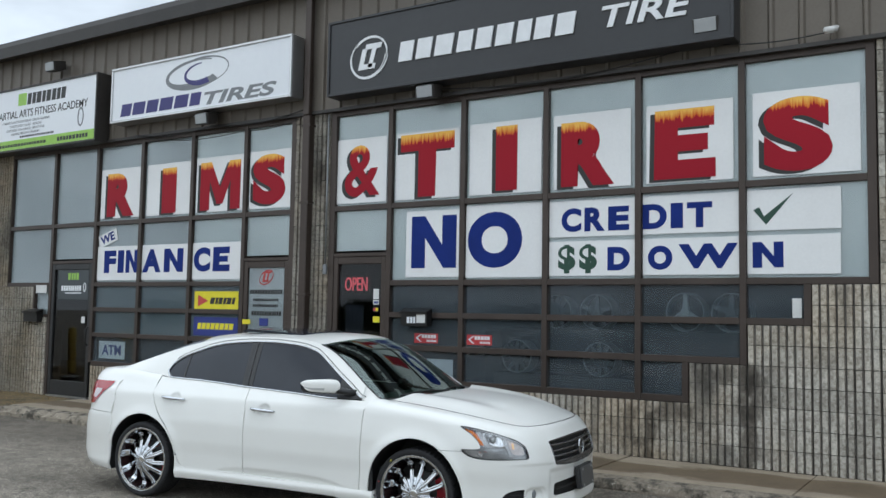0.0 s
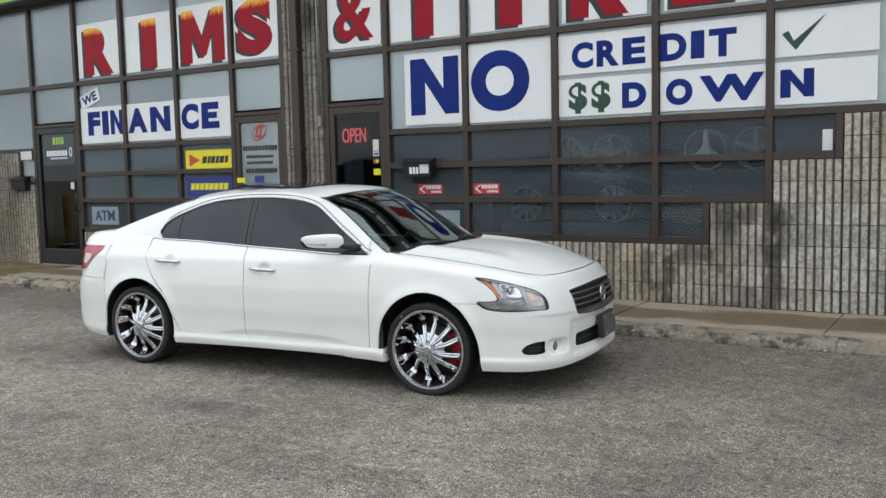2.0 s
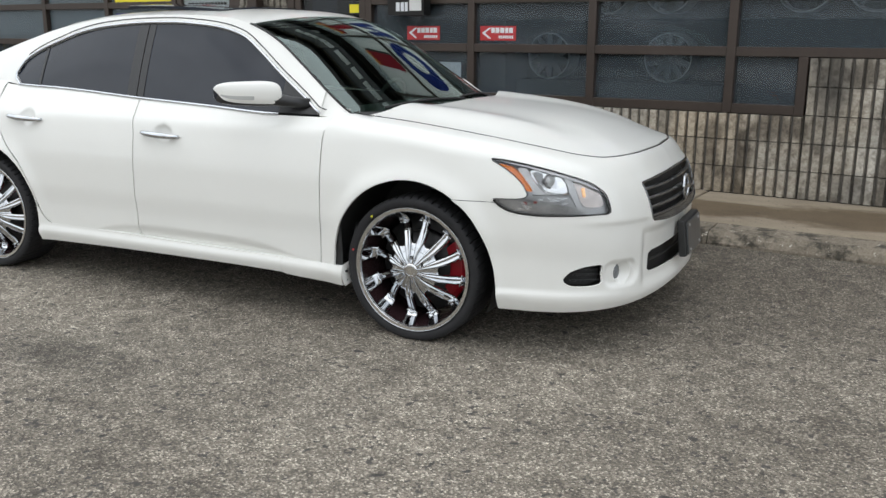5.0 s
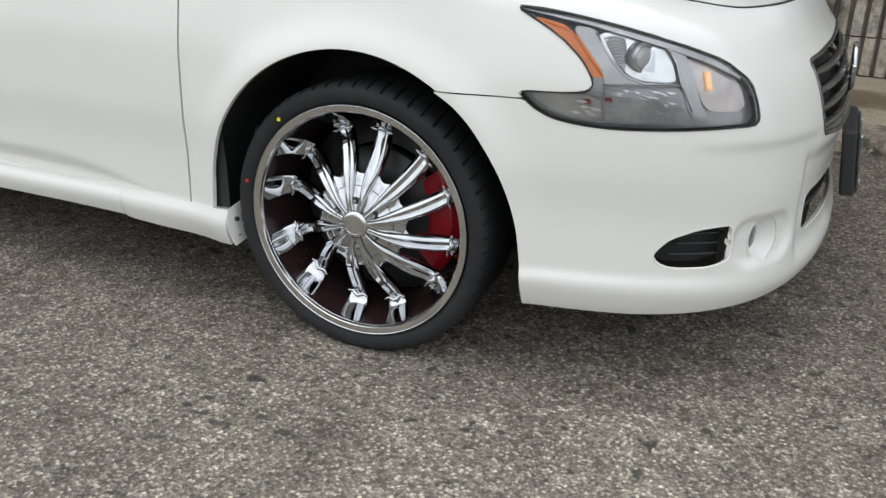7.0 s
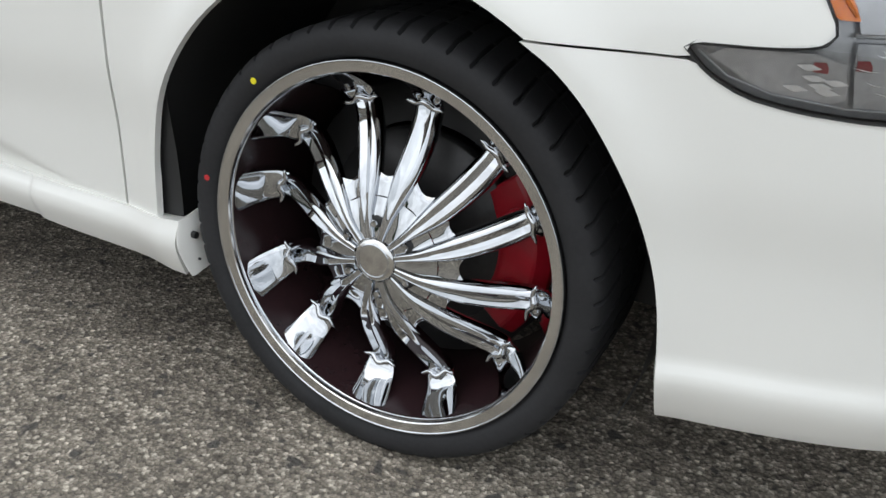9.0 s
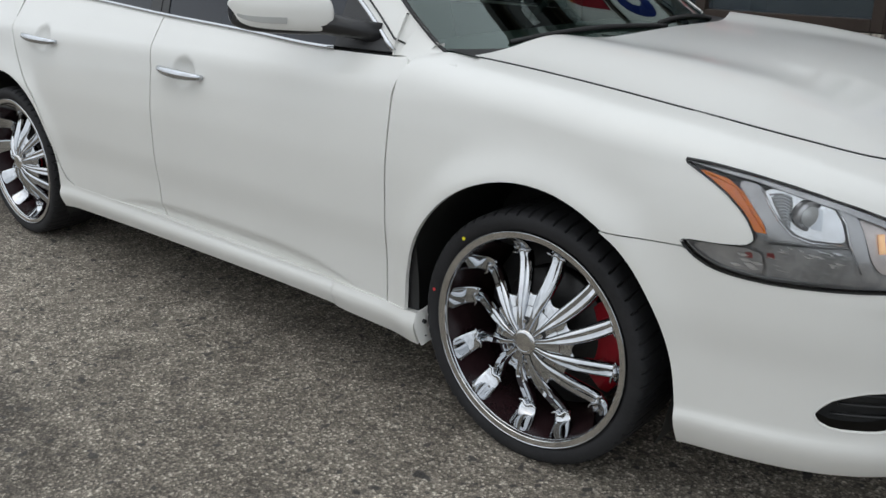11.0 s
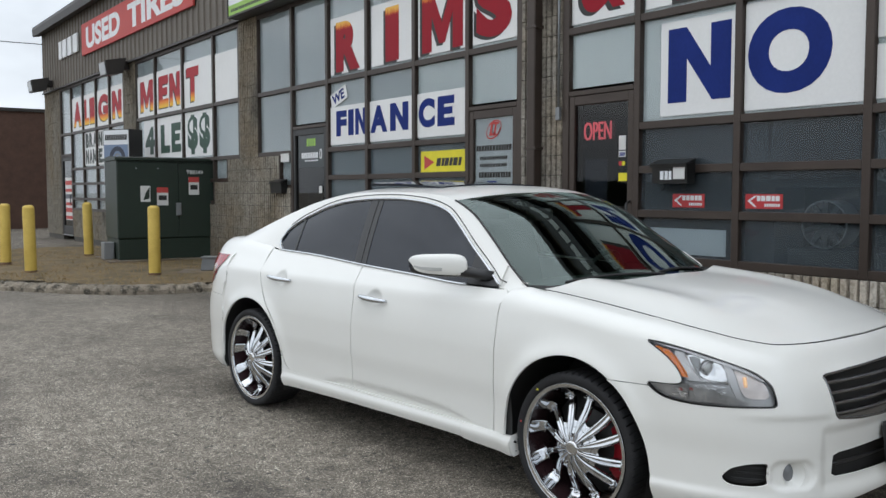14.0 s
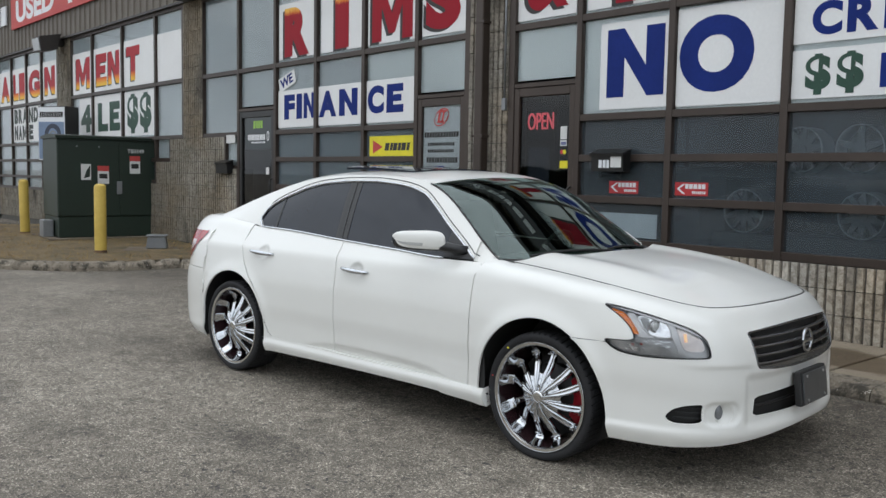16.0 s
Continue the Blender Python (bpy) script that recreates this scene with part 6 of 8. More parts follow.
    part("fog_lamp", bm, M_TINTGREY, bumper, "small round fog lamp", True)

    # tail lamp
    bm = columns([(s_of_x(-1.87), 1.0), (s_of_x(-1.90), 0.945), (s_of_x(-1.99), 0.885), (s_of_x(-2.10), 0.79), (s_of_x(-2.2), 0.775), (5.42, 0.79), (5.50, 0.99)], -0.006, 30)
    tail = part("tail_lamp", bm, M_TAIL, car, "red wraparound tail lamp", True)
    bm = columns([(s_of_x(-2.0), 0.925), (s_of_x(-2.02), 0.885), (s_of_x(-2.10), 0.835), (s_of_x(-2.17), 0.845), (s_of_x(-2.12), 0.925)], -0.0075, 14)
    part("reverse_lens", bm, M_TAILW, tail, "clear segment", True)

# tail and boot
bm = bmesh.new()
for sg in (1, -1):
    patch(bm, steps(0, 1, 50), steps(0, 1, 20), lambda u, v: ((lambda z: (skin(lerp(s_of_x(lerp(-1.80, -1.77, min(1, max(0, (z - 0.2) / 0.3)))), S_END, u), z), (0, 0)))(lerp(lerp(0.20, 0.24, u), 0.716, v))), None, sg)
panel("rear_bumper", bm)
bm = bmesh.new()


for sg in (1, -1):
    patch(bm, steps(0, 1, 30), steps(0, 1, 10), lambda u, v: ((lambda a, b: ((lerp(a[0], b[0], v), lerp(-a[1], b[1], v), lerp(a[2], b[2], v) + 0.006 * math.sin(math.pi * v)), (0, 0)))(RIM_R(lerp(s_of_x(-1.83), S_END, u)), crown(-1.9, u))), None, sg)
panel("boot_lid", bm)

# roof, glass, bonnet
bm = bmesh.new()
W = [1 - math.cos(math.pi / 2 * k / 16) for k in range(17)]
for sg in (1, -1):
    patch(bm, steps(-0.955, 0.34, 54), W, lambda u, v: (crown(u, v), (0, 0)), None, sg)
roof_panel = panel("roof_panel", bm)
bm = bmesh.new()
for sg in (1, -1):
    patch(bm, steps(-0.62, -0.02, 16), steps(0.28, 1, 12), lambda u, v: ((lambda p: ((p[0], p[1], p[2] + 0.009 + 0.032 * max(0, (-u - 0.02) / 0.6)), (0, 0)))(crown(u, v))), None, sg)
panel("sunroof", bm, M_TINT, roof_panel, "dark glass sunroof, tilted slightly open", 0.015)
bm = bmesh.new()
for sg in (1, -1):
    patch(bm, steps(0.343, 1.056, 36), W, lambda u, v: (crown(u, v), (0, 0)), None, sg)
ws = panel("windscreen", bm, M_WSHIELD, car, "raked windscreen that mirrors the shop signs", 0.003)
bm = bmesh.new()
for sg in (1, -1):
    patch(bm, steps(-1.888, -0.958, 34), W, lambda u, v: (crown(u, v), (0, 0)), None, sg)
panel("rear_window", bm, M_TINT, car, "dark rear window", 0.003)
for sg in (1, -1):
    bm = bmesh.new()
    tube(bm, [(lambda p: (p[0] - 0.004, sg * p[1], p[2] + 0.001))(crown(x, 0.0)) for x in steps(0.34, 1.056, 22)], 0.006, 6)
    part("windscreen_seal", bm, M_LINER, car, "", True)


def hood_back(y):
    return 1.085 + 0.19 * (1 - (min(abs(y), 0.77) / 0.775) ** 3)


bm = bmesh.new()


def bonnet(u, v):
    y = 0.763 * math.sin(u * math.pi / 2)
    x0, x1 = hood_back(y), HOOD_X(abs(y)) - 0.01
    x = lerp(x0, x1, v)
    return (x, -y, hood_z(x, y)), (0, 0)


patch(bm, steps(-1, 1, 84), steps(0, 1, 48), bonnet)
panel("bonnet", bm, None, None, "", 0.018)
bm = bmesh.new()
edge = [RIM_F(q) for q in steps(0.0, s_of_x(1.07), 70)]
tube(bm, [(x - 0.003, y - 0.003, z + 0.0005) for x, y, z in edge[::-1]] + [(x - 0.003, -y + 0.003, z + 0.0005) for x, y, z in edge[1:]], 0.0023, 6)
part("bonnet_gap", bm, M_LINER, car, "dark gap round the bonnet", True)
bm = bmesh.new()


def cowl(u, v):
    y = 0.785 * u
    a = crown(1.045 - 0.04 * u**6, 1 - abs(u))
    b = (hood_back(y) + 0.03, -y, hood_z(hood_back(y) + 0.03, y) - 0.022 + 0.024 * u**8)
    q = (a[0], a[1] if u >= 0 else -a[1], a[2] + 0.004)
    return tuple(lerp(q[i], b[i], v) for i in range(3)), (0, 0)


patch(bm, steps(-1, 1, 60), steps(0, 1, 6), cowl)
part("cowl", bm, M_LINER, car, "black cowl under the windscreen", True)
for y0, y1 in ((0.05, -0.60), (0.60, 0.03)):
    bm = bmesh.new()
    pts = []
    for t in steps(0, 1, 12):
        y = lerp(y0, y1, t)
        w = 1 - abs(y) / 0.775
        p = crown(1.03 - 0.022 * math.sin(math.pi * t * 0.8), w)
        pts.append((p[0] + 0.004, p[1] if y < 0 else -p[1], p[2] + 0.005))
    tube(bm, pts, 0.007, 6)
    part("wiper", bm, M_LINER, car, "black wiper blade", True)

# grille, intake, badge, plate
grille = new("grille")
grille.parent = car


def nose_band(poly, inset, width, mat, name, parent):
    bm = bmesh.new()
    dense = []
    for (xa, ya), (xb, yb) in zip(poly, poly[1:] + poly[:1]):
        n = max(1, round(math.hypot(xb - xa, yb - ya) / 0.012))
        dense += [(lerp(xa, xb, k / n), lerp(ya, yb, k / n)) for k in range(n)]
    pts = [sskin(s, z, inset) for s, z in dense]
    tube(bm, pts + [pts[0]], width, 8, False)
    return part(name, bm, mat, parent, "", True)


nose_band(GRILLE, 0.002, 0.006, M_DARKCHROME, "surround", grille)
nose_band(INTAKE, 0.017, 0.004, M_PAINT, "intake_lip", bumper)
bm = bmesh.new()
patch(bm, steps(-0.515, 0.515, 40), steps(0.558, 0.75, 10), lambda u, v: (sskin(u, v, 0.05), (0, 0)))
part("mesh", bm, M_LINER, grille, "black grille mesh", True)
for k, z in enumerate((0.592, 0.632, 0.672, 0.712)):
    bm = bmesh.new()
    half = lerp(0.494, 0.514, k / 3)
    rows = []
    for s in steps(-half, half, 36):
        rows.append([bm.verts.new(sskin(s, z + dz, ins)) for dz, ins in ((0.009, 0.012), (0.0035, 0.0), (-0.006, 0.003), (-0.009, 0.02))])
    for a, b in zip(rows, rows[1:]):
        for i in range(4):
            bm.faces.new((a[i], a[(i + 1) % 4], b[(i + 1) % 4], b[i]))
    part("grille_bar", bm, M_DARKCHROME, grille, "dark chrome bar", True)
bm = bmesh.new()
patch(bm, steps(-0.475, 0.475, 40), steps(0.563, 0.582, 3), lambda u, v: (sskin(u, v, 0.0 + 0.01 * (v - 0.563) / 0.019), (0, 0)))
part("foot_trim", bm, M_DARKCHROME, grille, "", True)
badge = new("badge")
badge.parent = grille
bm = bmesh.new()
rows = []
for k in range(33):
    a = k * math.tau / 32
    cx, cy, cz = sskin(0.0, 0.66, -0.012)
    ring = []
    for j in range(8):
        b = j * math.tau / 8
        r = 0.056 + 0.009 * math.cos(b)
        ring.append(bm.verts.new((cx + 0.008 * math.sin(b) - 0.1 * r * math.sin(a) * 0.5, r * math.cos(a), cz + r * math.sin(a))))
    rows.append(ring)
for a, b in zip(rows, rows[1:]):
    for j in range(8):
        bm.faces.new((a[j], a[(j + 1) % 8], b[(j + 1) % 8], b[j]))
part("ring", bm, M_CHROME, badge, "chrome ring badge", True)
bm = bmesh.new()
box(bm, cx - 0.006, cx + 0.008, -0.066, 0.066, cz - 0.011, cz + 0.011)
bmesh.ops.bevel(bm, geom=bm.edges[:], offset=0.003, segments=1, affect="EDGES")
part("bar", bm, M_CHROME, badge)
bm = bmesh.new()
patch(bm, steps(-0.5, 0.5, 30), steps(0.25, 0.462, 7), lambda u, v: (sskin(u, v, 0.06), (0, 0)))
part("intake_mesh", bm, M_LINER, bumper, "black lower intake", True)
bm = bmesh.new()
tube(bm, [sskin(s, 0.385, 0.03) for s in steps(-0.49, 0.49, 24)], 0.007, 6)
part("intake_bar", bm, M_TRIM, bumper, "", True)
plate_ob = new("number_plate")
plate_ob.parent = car
plate_ob.matrix_basis = pose(2.46, 0, 0.43, 0, -7, 0)
part("bracket", soft_box(-0.02, 0.018, -0.172, 0.172, -0.086, 0.09, 0.008, 2), M_LINER, plate_ob, "black plate bracket")
part("cover", soft_box(0.019, 0.027, -0.158, 0.158, -0.078, 0.078, 0.004, 2), M_PLATE, plate_ob, "blank grey plate cover")
for y in (-0.11, 0.11):
    for z in (-0.06, 0.06):
        bm = bmesh.new()
        tube(bm, [(0.027, y, z), (0.031, y, z)], 0.007, 10)
        part("screw", bm, M_ALU, plate_ob)

# underside, wheel housings, cabin
bm = bmesh.new()
box(bm, -2.25, 2.2, -0.62, 0.62, 0.21, 0.42)
box(bm, -0.97, 0.97, -0.84, 0.84, 0.23, 0.34)
part("underbody", bm, M_LINER, car, "dark underbody")
for wx in (WHEEL_X, -WHEEL_X):
    for sg in (1, -1):
        bm = bmesh.new()
        patch(bm, [radians(a) for a in range(-25, 206, 7)], [0.0, 1.0], lambda u, v: ((wx + (ARCH_R + 0.012) * math.cos(u), lerp(skin(s_of_x(wx + (ARCH_R + 0.012) * math.cos(u)), max(0.2, HUB_Z + ARCH_R * math.sin(u)))[1] + 0.012, -0.52, v), HUB_Z + (ARCH_R + 0.012) * math.sin(u)), (0, 0)), None, sg)
        patch(bm, [radians(a) for a in range(-25, 206, 7)], [0.0, 1.0], lambda u, v: ((wx + (ARCH_R + 0.012) * v * math.cos(u), -0.52, HUB_Z + (ARCH_R + 0.012) * v * math.sin(u)), (0, 0)), None, sg)
        part("wheel_housing", bm, M_LINER, car, "", True)
bm = bmesh.new()
box(bm, -1.7, 1.0, -0.74, 0.74, 0.35, 0.5)
part("cabin_floor", bm, M_CABIN, car)
part("dashboard", soft_box(0.62, 1.02, -0.7, 0.7, 0.6, 0.985, 0.05, 3), M_CABIN, car, "dark dashboard")
for y in (-0.38, 0.38):
    seat = new("front_seat")
    seat.parent = car
    part("cushion", soft_box(-0.15, 0.38, y - 0.25, y + 0.25, 0.5, 0.68, 0.05, 3), M_CABIN, seat)
    bm = soft_box(-0.1, 0.08, y - 0.24, y + 0.24, 0.0, 0.62, 0.06, 3)
    for v in bm.verts:
        v.co = (v.co.x - 0.25 * v.co.z - 0.12, v.co.y, v.co.z + 0.66)
    part("seat_back", bm, M_CABIN, seat)
    part("headrest", soft_box(-0.42, -0.32, y - 0.13, y + 0.13, 1.22, 1.38, 0.04, 3), M_CABIN, seat)
bm = bmesh.new()
tube(bm, [(0.55 + 0.07 * math.sin(a), 0.38 + 0.18 * math.cos(a), 0.93 + 0.17 * math.sin(a)) for a in steps(0, math.tau, 28)], 0.014, 8, False)
part("steering_wheel", bm, M_LINER, car, "", True)
part("rear_view_mirror", soft_box(0.36, 0.40, -0.11, 0.11, 1.29, 1.36, 0.012, 2), M_LINER, car)


# ---- wheels ----
def spun(bm, prof, n=72):
    """A turned body round the wheel's axle; prof rows are (radius, y)."""
    rings = [[bm.verts.new((r * math.cos(k * math.tau / n), y, r * math.sin(k * math.tau / n))) for k in range(n)] for r, y in prof]
    for a, b in zip(rings, rings[1:]):
        for k in range(n):
            bm.faces.new((a[k], a[(k + 1) % n], b[(k + 1) % n], b[k]))


def wheel(name="wheel"):
    w = new(name)
    w.parent = car
    # tyre; y grows towards the car's middle, the face lies at y = 0
    bm = bmesh.new()
    lugs, per = 58, 9
    n = lugs * per
    prof = [(0.297, 0.02), (0.3025, 0.0), (0.311, -0.007), (0.331, -0.009), (0.3435, -0.003), (0.350, 0.009), (0.3515, 0.03), (0.352, 0.07), (0.3522, 0.125), (0.352, 0.18), (0.3515, 0.215), (0.349, 0.23), (0.341, 0.243), (0.312, 0.252), (0.295, 0.236)]
    rings = []
    for i, (r, y) in enumerate(prof):
        ring = []
        for k in range(n):
            notch = (0.004 if i in (4, 12) else 0.007) if k % per == 0 and i in (4, 5, 6, 7, 9, 10, 11, 12) else 0.0
            a = (k + (1.2 * (i - 5) if 5 <= i <= 11 else 0.0)) * math.tau / n
            ring.append(bm.verts.new(((r - notch) * math.cos(a), y, (r - notch) * math.sin(a))))
        rings.append(ring)
    for a, b in zip(rings, rings[1:]):
        for k in range(n):
            bm.faces.new((a[k], a[(k + 1) % n], b[(k + 1) % n], b[k]))
    tyre = part("tyre", bm, M_RUBBER, w, "black low-profile tyre", True)
    tyre.data.set_sharp_from_angle(angle=radians(40))
    for rr, yy, d in ((0.352, 0.085, 0.004), (0.352, 0.13, 0.004), (0.352, 0.17, 0.004)):
        bm = bmesh.new()
        spun(bm, [(rr + 0.0007, yy - d), (rr - 0.001, yy), (rr + 0.0007, yy + d)])
        part("tread_groove", bm, M_LINER, tyre, "", True)
    # rim
    rim = new("rim")
    rim.parent = w
    bm = bmesh.new()
    spun(bm, [(0.3, 0.012), (0.2995, 0.0), (0.2975, -0.005), (0.2825, -0.003), (0.2812, -0.001), (0.2805, 0.003)], 96)
    lip_ob = part("lip", bm, M_LIP, rim, "brushed outer lip", True)
    lip_ob.data.set_sharp_from_angle(angle=radians(12))
    bm = bmesh.new()
    spun(bm, [(0.3005, -0.003), (0.2995, -0.0062), (0.298, -0.0072), (0.2965, -0.0048)], 96)
    part("rim_edge", bm, M_CHROME, rim, "bright rim edge", True)
    bm = bmesh.new()
    spun(bm, [(0.2805, 0.003), (0.2795, 0.007), (0.2787, 0.008)], 96)
    part("step", bm, M_CHROME, rim, "thin chrome edge of the lip", True)
    bm = bmesh.new()
    spun(bm, [(0.2787, 0.008), (0.274, 0.05), (0.262, 0.12), (0.26, 0.23)], 72)
    part("barrel", bm, M_BARREL, rim, "black barrel", True)
    # spokes: twin-ridged blades that fall from the hub to a fin, then flare out to the lip as a wide band
    ELBOW = 0.232
    Y_AT = smooth_table([(0.036, -0.006), (0.07, -0.002), (0.1, 0.007), (0.13, 0.02), (0.165, 0.041), (0.2, 0.062), (0.22, 0.072), (0.232, 0.0745), (0.242, 0.0715), (0.252, 0.062), (0.262, 0.046), (0.271, 0.028), (0.279, 0.01)])
    HALF = smooth_table([(0.036, 0.0068), (0.07, 0.0092), (0.1, 0.0145), (0.13, 0.0195), (0.16, 0.0215), (0.2, 0.0225), (0.226, 0.0215), (0.235, 0.025), (0.25, 0.028), (0.265, 0.032), (0.279, 0.036)])
    R_ROWS = steps(0.036, 0.226, 18) + [0.2285, 0.2325, 0.2375, 0.2425, 0.2475, 0.2525, 0.257, 0.261, 0.265, 0.269, 0.2735, 0.2783]

    def sweep(r):
        t = (r - 0.036) / 0.236
        return 0.21 * t * t - 0.09 * t

    def blade(turn):
        bm = bmesh.new()
        rows = []
        for r in R_ROWS:
            a, y, h = sweep(r) + turn, Y_AT(r), HALF(r)
            band = min(1.0, max(0.0, (r - 0.228) / 0.006))
            slope = (Y_AT(min(r + 0.002, 0.279)) - Y_AT(r - 0.002)) / (min(r + 0.002, 0.279) - r + 0.002)
            norm = math.hypot(1.0, slope)
            ring = []
            # a flat narrow ridge by the hub opens into a broad hollow blade with raised shoulders
            open_ = min(1.0, max(0.0, (r - 0.06) / 0.07))
            for du, dy, flat in ((-1.0, 0.019, 0.006), (-0.97, 0.0105, 0.0022), (-0.86, 0.0052, 0.0006), (-0.66, 0.0006, 0.0), (-0.48, -0.0008, -0.0003), (-0.26, 0.0016 * open_, -0.0007), (0.0, 0.0036 * open_, -0.0009), (0.26, 0.0016 * open_, -0.0007), (0.48, -0.0008, -0.0003), (0.66, 0.0006, 0.0), (0.86, 0.0052, 0.0006), (0.97, 0.0105, 0.0022), (1.0, 0.019, 0.006)):
                u, o = du * h, lerp(dy, flat, band) / norm
                rr = r - slope * o
                ring.append(bm.verts.new((rr * math.cos(a) - u * math.sin(a), y + o, rr * math.sin(a) + u * math.cos(a))))
            rows.append(ring)
        for p, q in zip(rows, rows[1:]):
            for j in range(12):
                bm.faces.new((p[j], p[j + 1], q[j + 1], q[j]))
        bm.faces.new(rows[0])
        bm.faces.new(rows[-1][::-1])
        return bm

    def fin(turn):
        """A small bow-tie rib across the spoke at its elbow."""
        bm = bmesh.new()
        a = sweep(ELBOW) + turn
        pts, rad = [], []
        for u in steps(-1, 1, 12):
            w = u * 0.0315
            r = ELBOW - 0.006 * u * u + 0.003 * math.cos(u * math.pi * 2)
            y = Y_AT(ELBOW) - 0.004 - 0.002 * math.cos(u * math.pi * 2) + 0.002 * u * u
            pts.append((r * math.cos(a) - w * math.sin(a), y, r * math.sin(a) + w * math.cos(a)))
            rad.append(0.0012 + 0.0034 * (1 - u ** 4) + 0.0012 * math.exp(-(u / 0.2) ** 2))
        tube(bm, pts, rad, 8)
        return bm

    def web(turn, r0, r1, bow):
        """A dished petal between two spokes at the hub; it ends in a rounded notch."""
        bm = bmesh.new()
        def f(u, v):
            r = lerp(r0, r1 + bow * u * u, v)
            a = turn + math.pi / 12 + sweep(r) + 0.262 * u
            y = Y_AT(r) + 0.005 + 0.009 * (1 - u * u) * min(1.0, (r - 0.034) / 0.06)
            return (r * math.cos(a), y + 0.012 * max(0.0, v - 0.82) * (r1 > 0.11), r * math.sin(a)), (0, 0)
        patch(bm, steps(-1, 1, 10), steps(0, 1, 8), f)
        return bm

    for k in range(12):
        turn = k * math.tau / 12 + 0.02 * (-1) ** k
        sp = part("spoke", blade(turn), M_CHROME, rim, "chrome spoke", True)
        sp.data.set_sharp_from_angle(angle=radians(30))
        part("fin", fin(turn), M_CHROME, sp, "", True)
        part("web", web(k * math.tau / 12, 0.034, 0.0935, 0.006), M_CHROME, rim, "chrome hub petal", True)
        part("web", web(k * math.tau / 12, 0.0955, 0.122, 0.034), M_CHROME, rim, "chrome petal between two spokes", True)
    bm = bmesh.new()
    spun(bm, [(0.0005, -0.011), (0.02, -0.0105), (0.031, -0.009), (0.0345, -0.005), (0.0355, 0.004)], 40)
    cap = part("hub_cap", bm, M_LIP, rim, "brushed hub cap", True)
    bm = bmesh.new()
    spun(bm, [(0.0245, -0.0102), (0.0262, -0.0118), (0.028, -0.0098)], 40)
    part("ring", bm, M_CHROME, cap, "", True)
    for k in range(6):
        a = k * math.tau / 6 + 0.3
        c0 = Vector((0.058 * math.cos(a), 0, 0.058 * math.sin(a)))
        bm = bmesh.new()
        tube(bm, [c0 + Vector((0, y, 0)) for y in (0.02, 0.0035, 0.003)], [0.0105, 0.0105, 0.008], 14)
        part("lug_recess", bm, M_LINER, rim, "dark lug recess", True)
        bm = bmesh.new()
        tube(bm, [c0 + Vector((0, y, 0)) for y in (0.01, -0.002, -0.0045)], [0.0062, 0.0062, 0.0048], 6)
        part("lug_nut", bm, M_CHROME, rim, "chrome lug nut")
    bm = bmesh.new()
    spun(bm, [(0.034, 0.008), (0.05, 0.016), (0.078, 0.024), (0.092, 0.036), (0.088, 0.07)], 48)
    part("hub", bm, M_CHROME, rim, "chrome hub", True)
    # brake
    bm = bmesh.new()
    spun(bm, [(0.06, 0.125), (0.165, 0.13), (0.168, 0.135), (0.168, 0.155), (0.06, 0.16)], 60)
    part("brake_disc", bm, M_DISC, w, "grey brake disc", True)
    bm = bmesh.new()
    spun(bm, [(0.172, 0.16), (0.235, 0.165), (0.24, 0.21)], 48)
    part("backing_plate", bm, M_LINER, w, "dark backing plate", True)
    return w


def caliper(w):
    bm = bmesh.new()
    rows = []
    for a in [radians(v) for v in range(-40, 41, 8)]:
        edge = 0.004 * math.cos(a * 2.2)
        rows.append([bm.verts.new((r * math.cos(a), y, r * math.sin(a))) for r, y in ((0.115, 0.092), (0.15, 0.078 - edge), (0.205, 0.078 - edge), (0.228, 0.095), (0.228, 0.17), (0.115, 0.17))])
    for p, q in zip(rows, rows[1:]):
        for j in range(6):
            bm.faces.new((p[j], p[(j + 1) % 6], q[(j + 1) % 6], q[j]))
    bm.faces.new(rows[0])
    bm.faces.new(rows[-1][::-1])
    bmesh.ops.bevel(bm, geom=[e for e in bm.edges], offset=0.003, segments=1, affect="EDGES")
    c = part("caliper", bm, M_CALIPER, w, "red brake caliper")
    for z in (-0.06, 0.06):
        bm = bmesh.new()
        tube(bm, [(0.172, 0.085, z), (0.172, 0.066, z), (0.172, 0.063, z)], [0.024, 0.024, 0.018], 16)
        part("piston_boss", bm, M_CALIPER, c, "", True)


FACE_Y, FRONT_Z, REAR_Z = -0.903, 0.32, 0.332
K = 0.968  # the wheels were drawn a little larger than they stand
first = wheel()
first.matrix_basis = Matrix.Translation((WHEEL_X, FACE_Y, FRONT_Z)) @ Matrix.Rotation(radians(-16), 4, "Y") @ Matrix.Scale(K, 4)
for x, y, z, turn, spin in ((-WHEEL_X, FACE_Y, REAR_Z, 0, 41), (WHEEL_X, -FACE_Y, FRONT_Z, 180, 20), (-WHEEL_X, -FACE_Y, REAR_Z, 180, 70)):
    copy_thing(first, Matrix.Translation((x, y, z)) @ Matrix.Rotation(radians(turn), 4, "Z") @ Matrix.Rotation(radians(spin), 4, "Y") @ Matrix.Scale(K, 4))
for x, z in ((WHEEL_X, FRONT_Z), (-WHEEL_X, REAR_Z)):
    c = new("brake")
    c.parent = car
    c.matrix_basis = Matrix.Translation((x, FACE_Y + 0.05, z)) @ Matrix.Rotation(radians(2), 4, "Y") @ Matrix.Scale(K, 4)
    caliper(c)
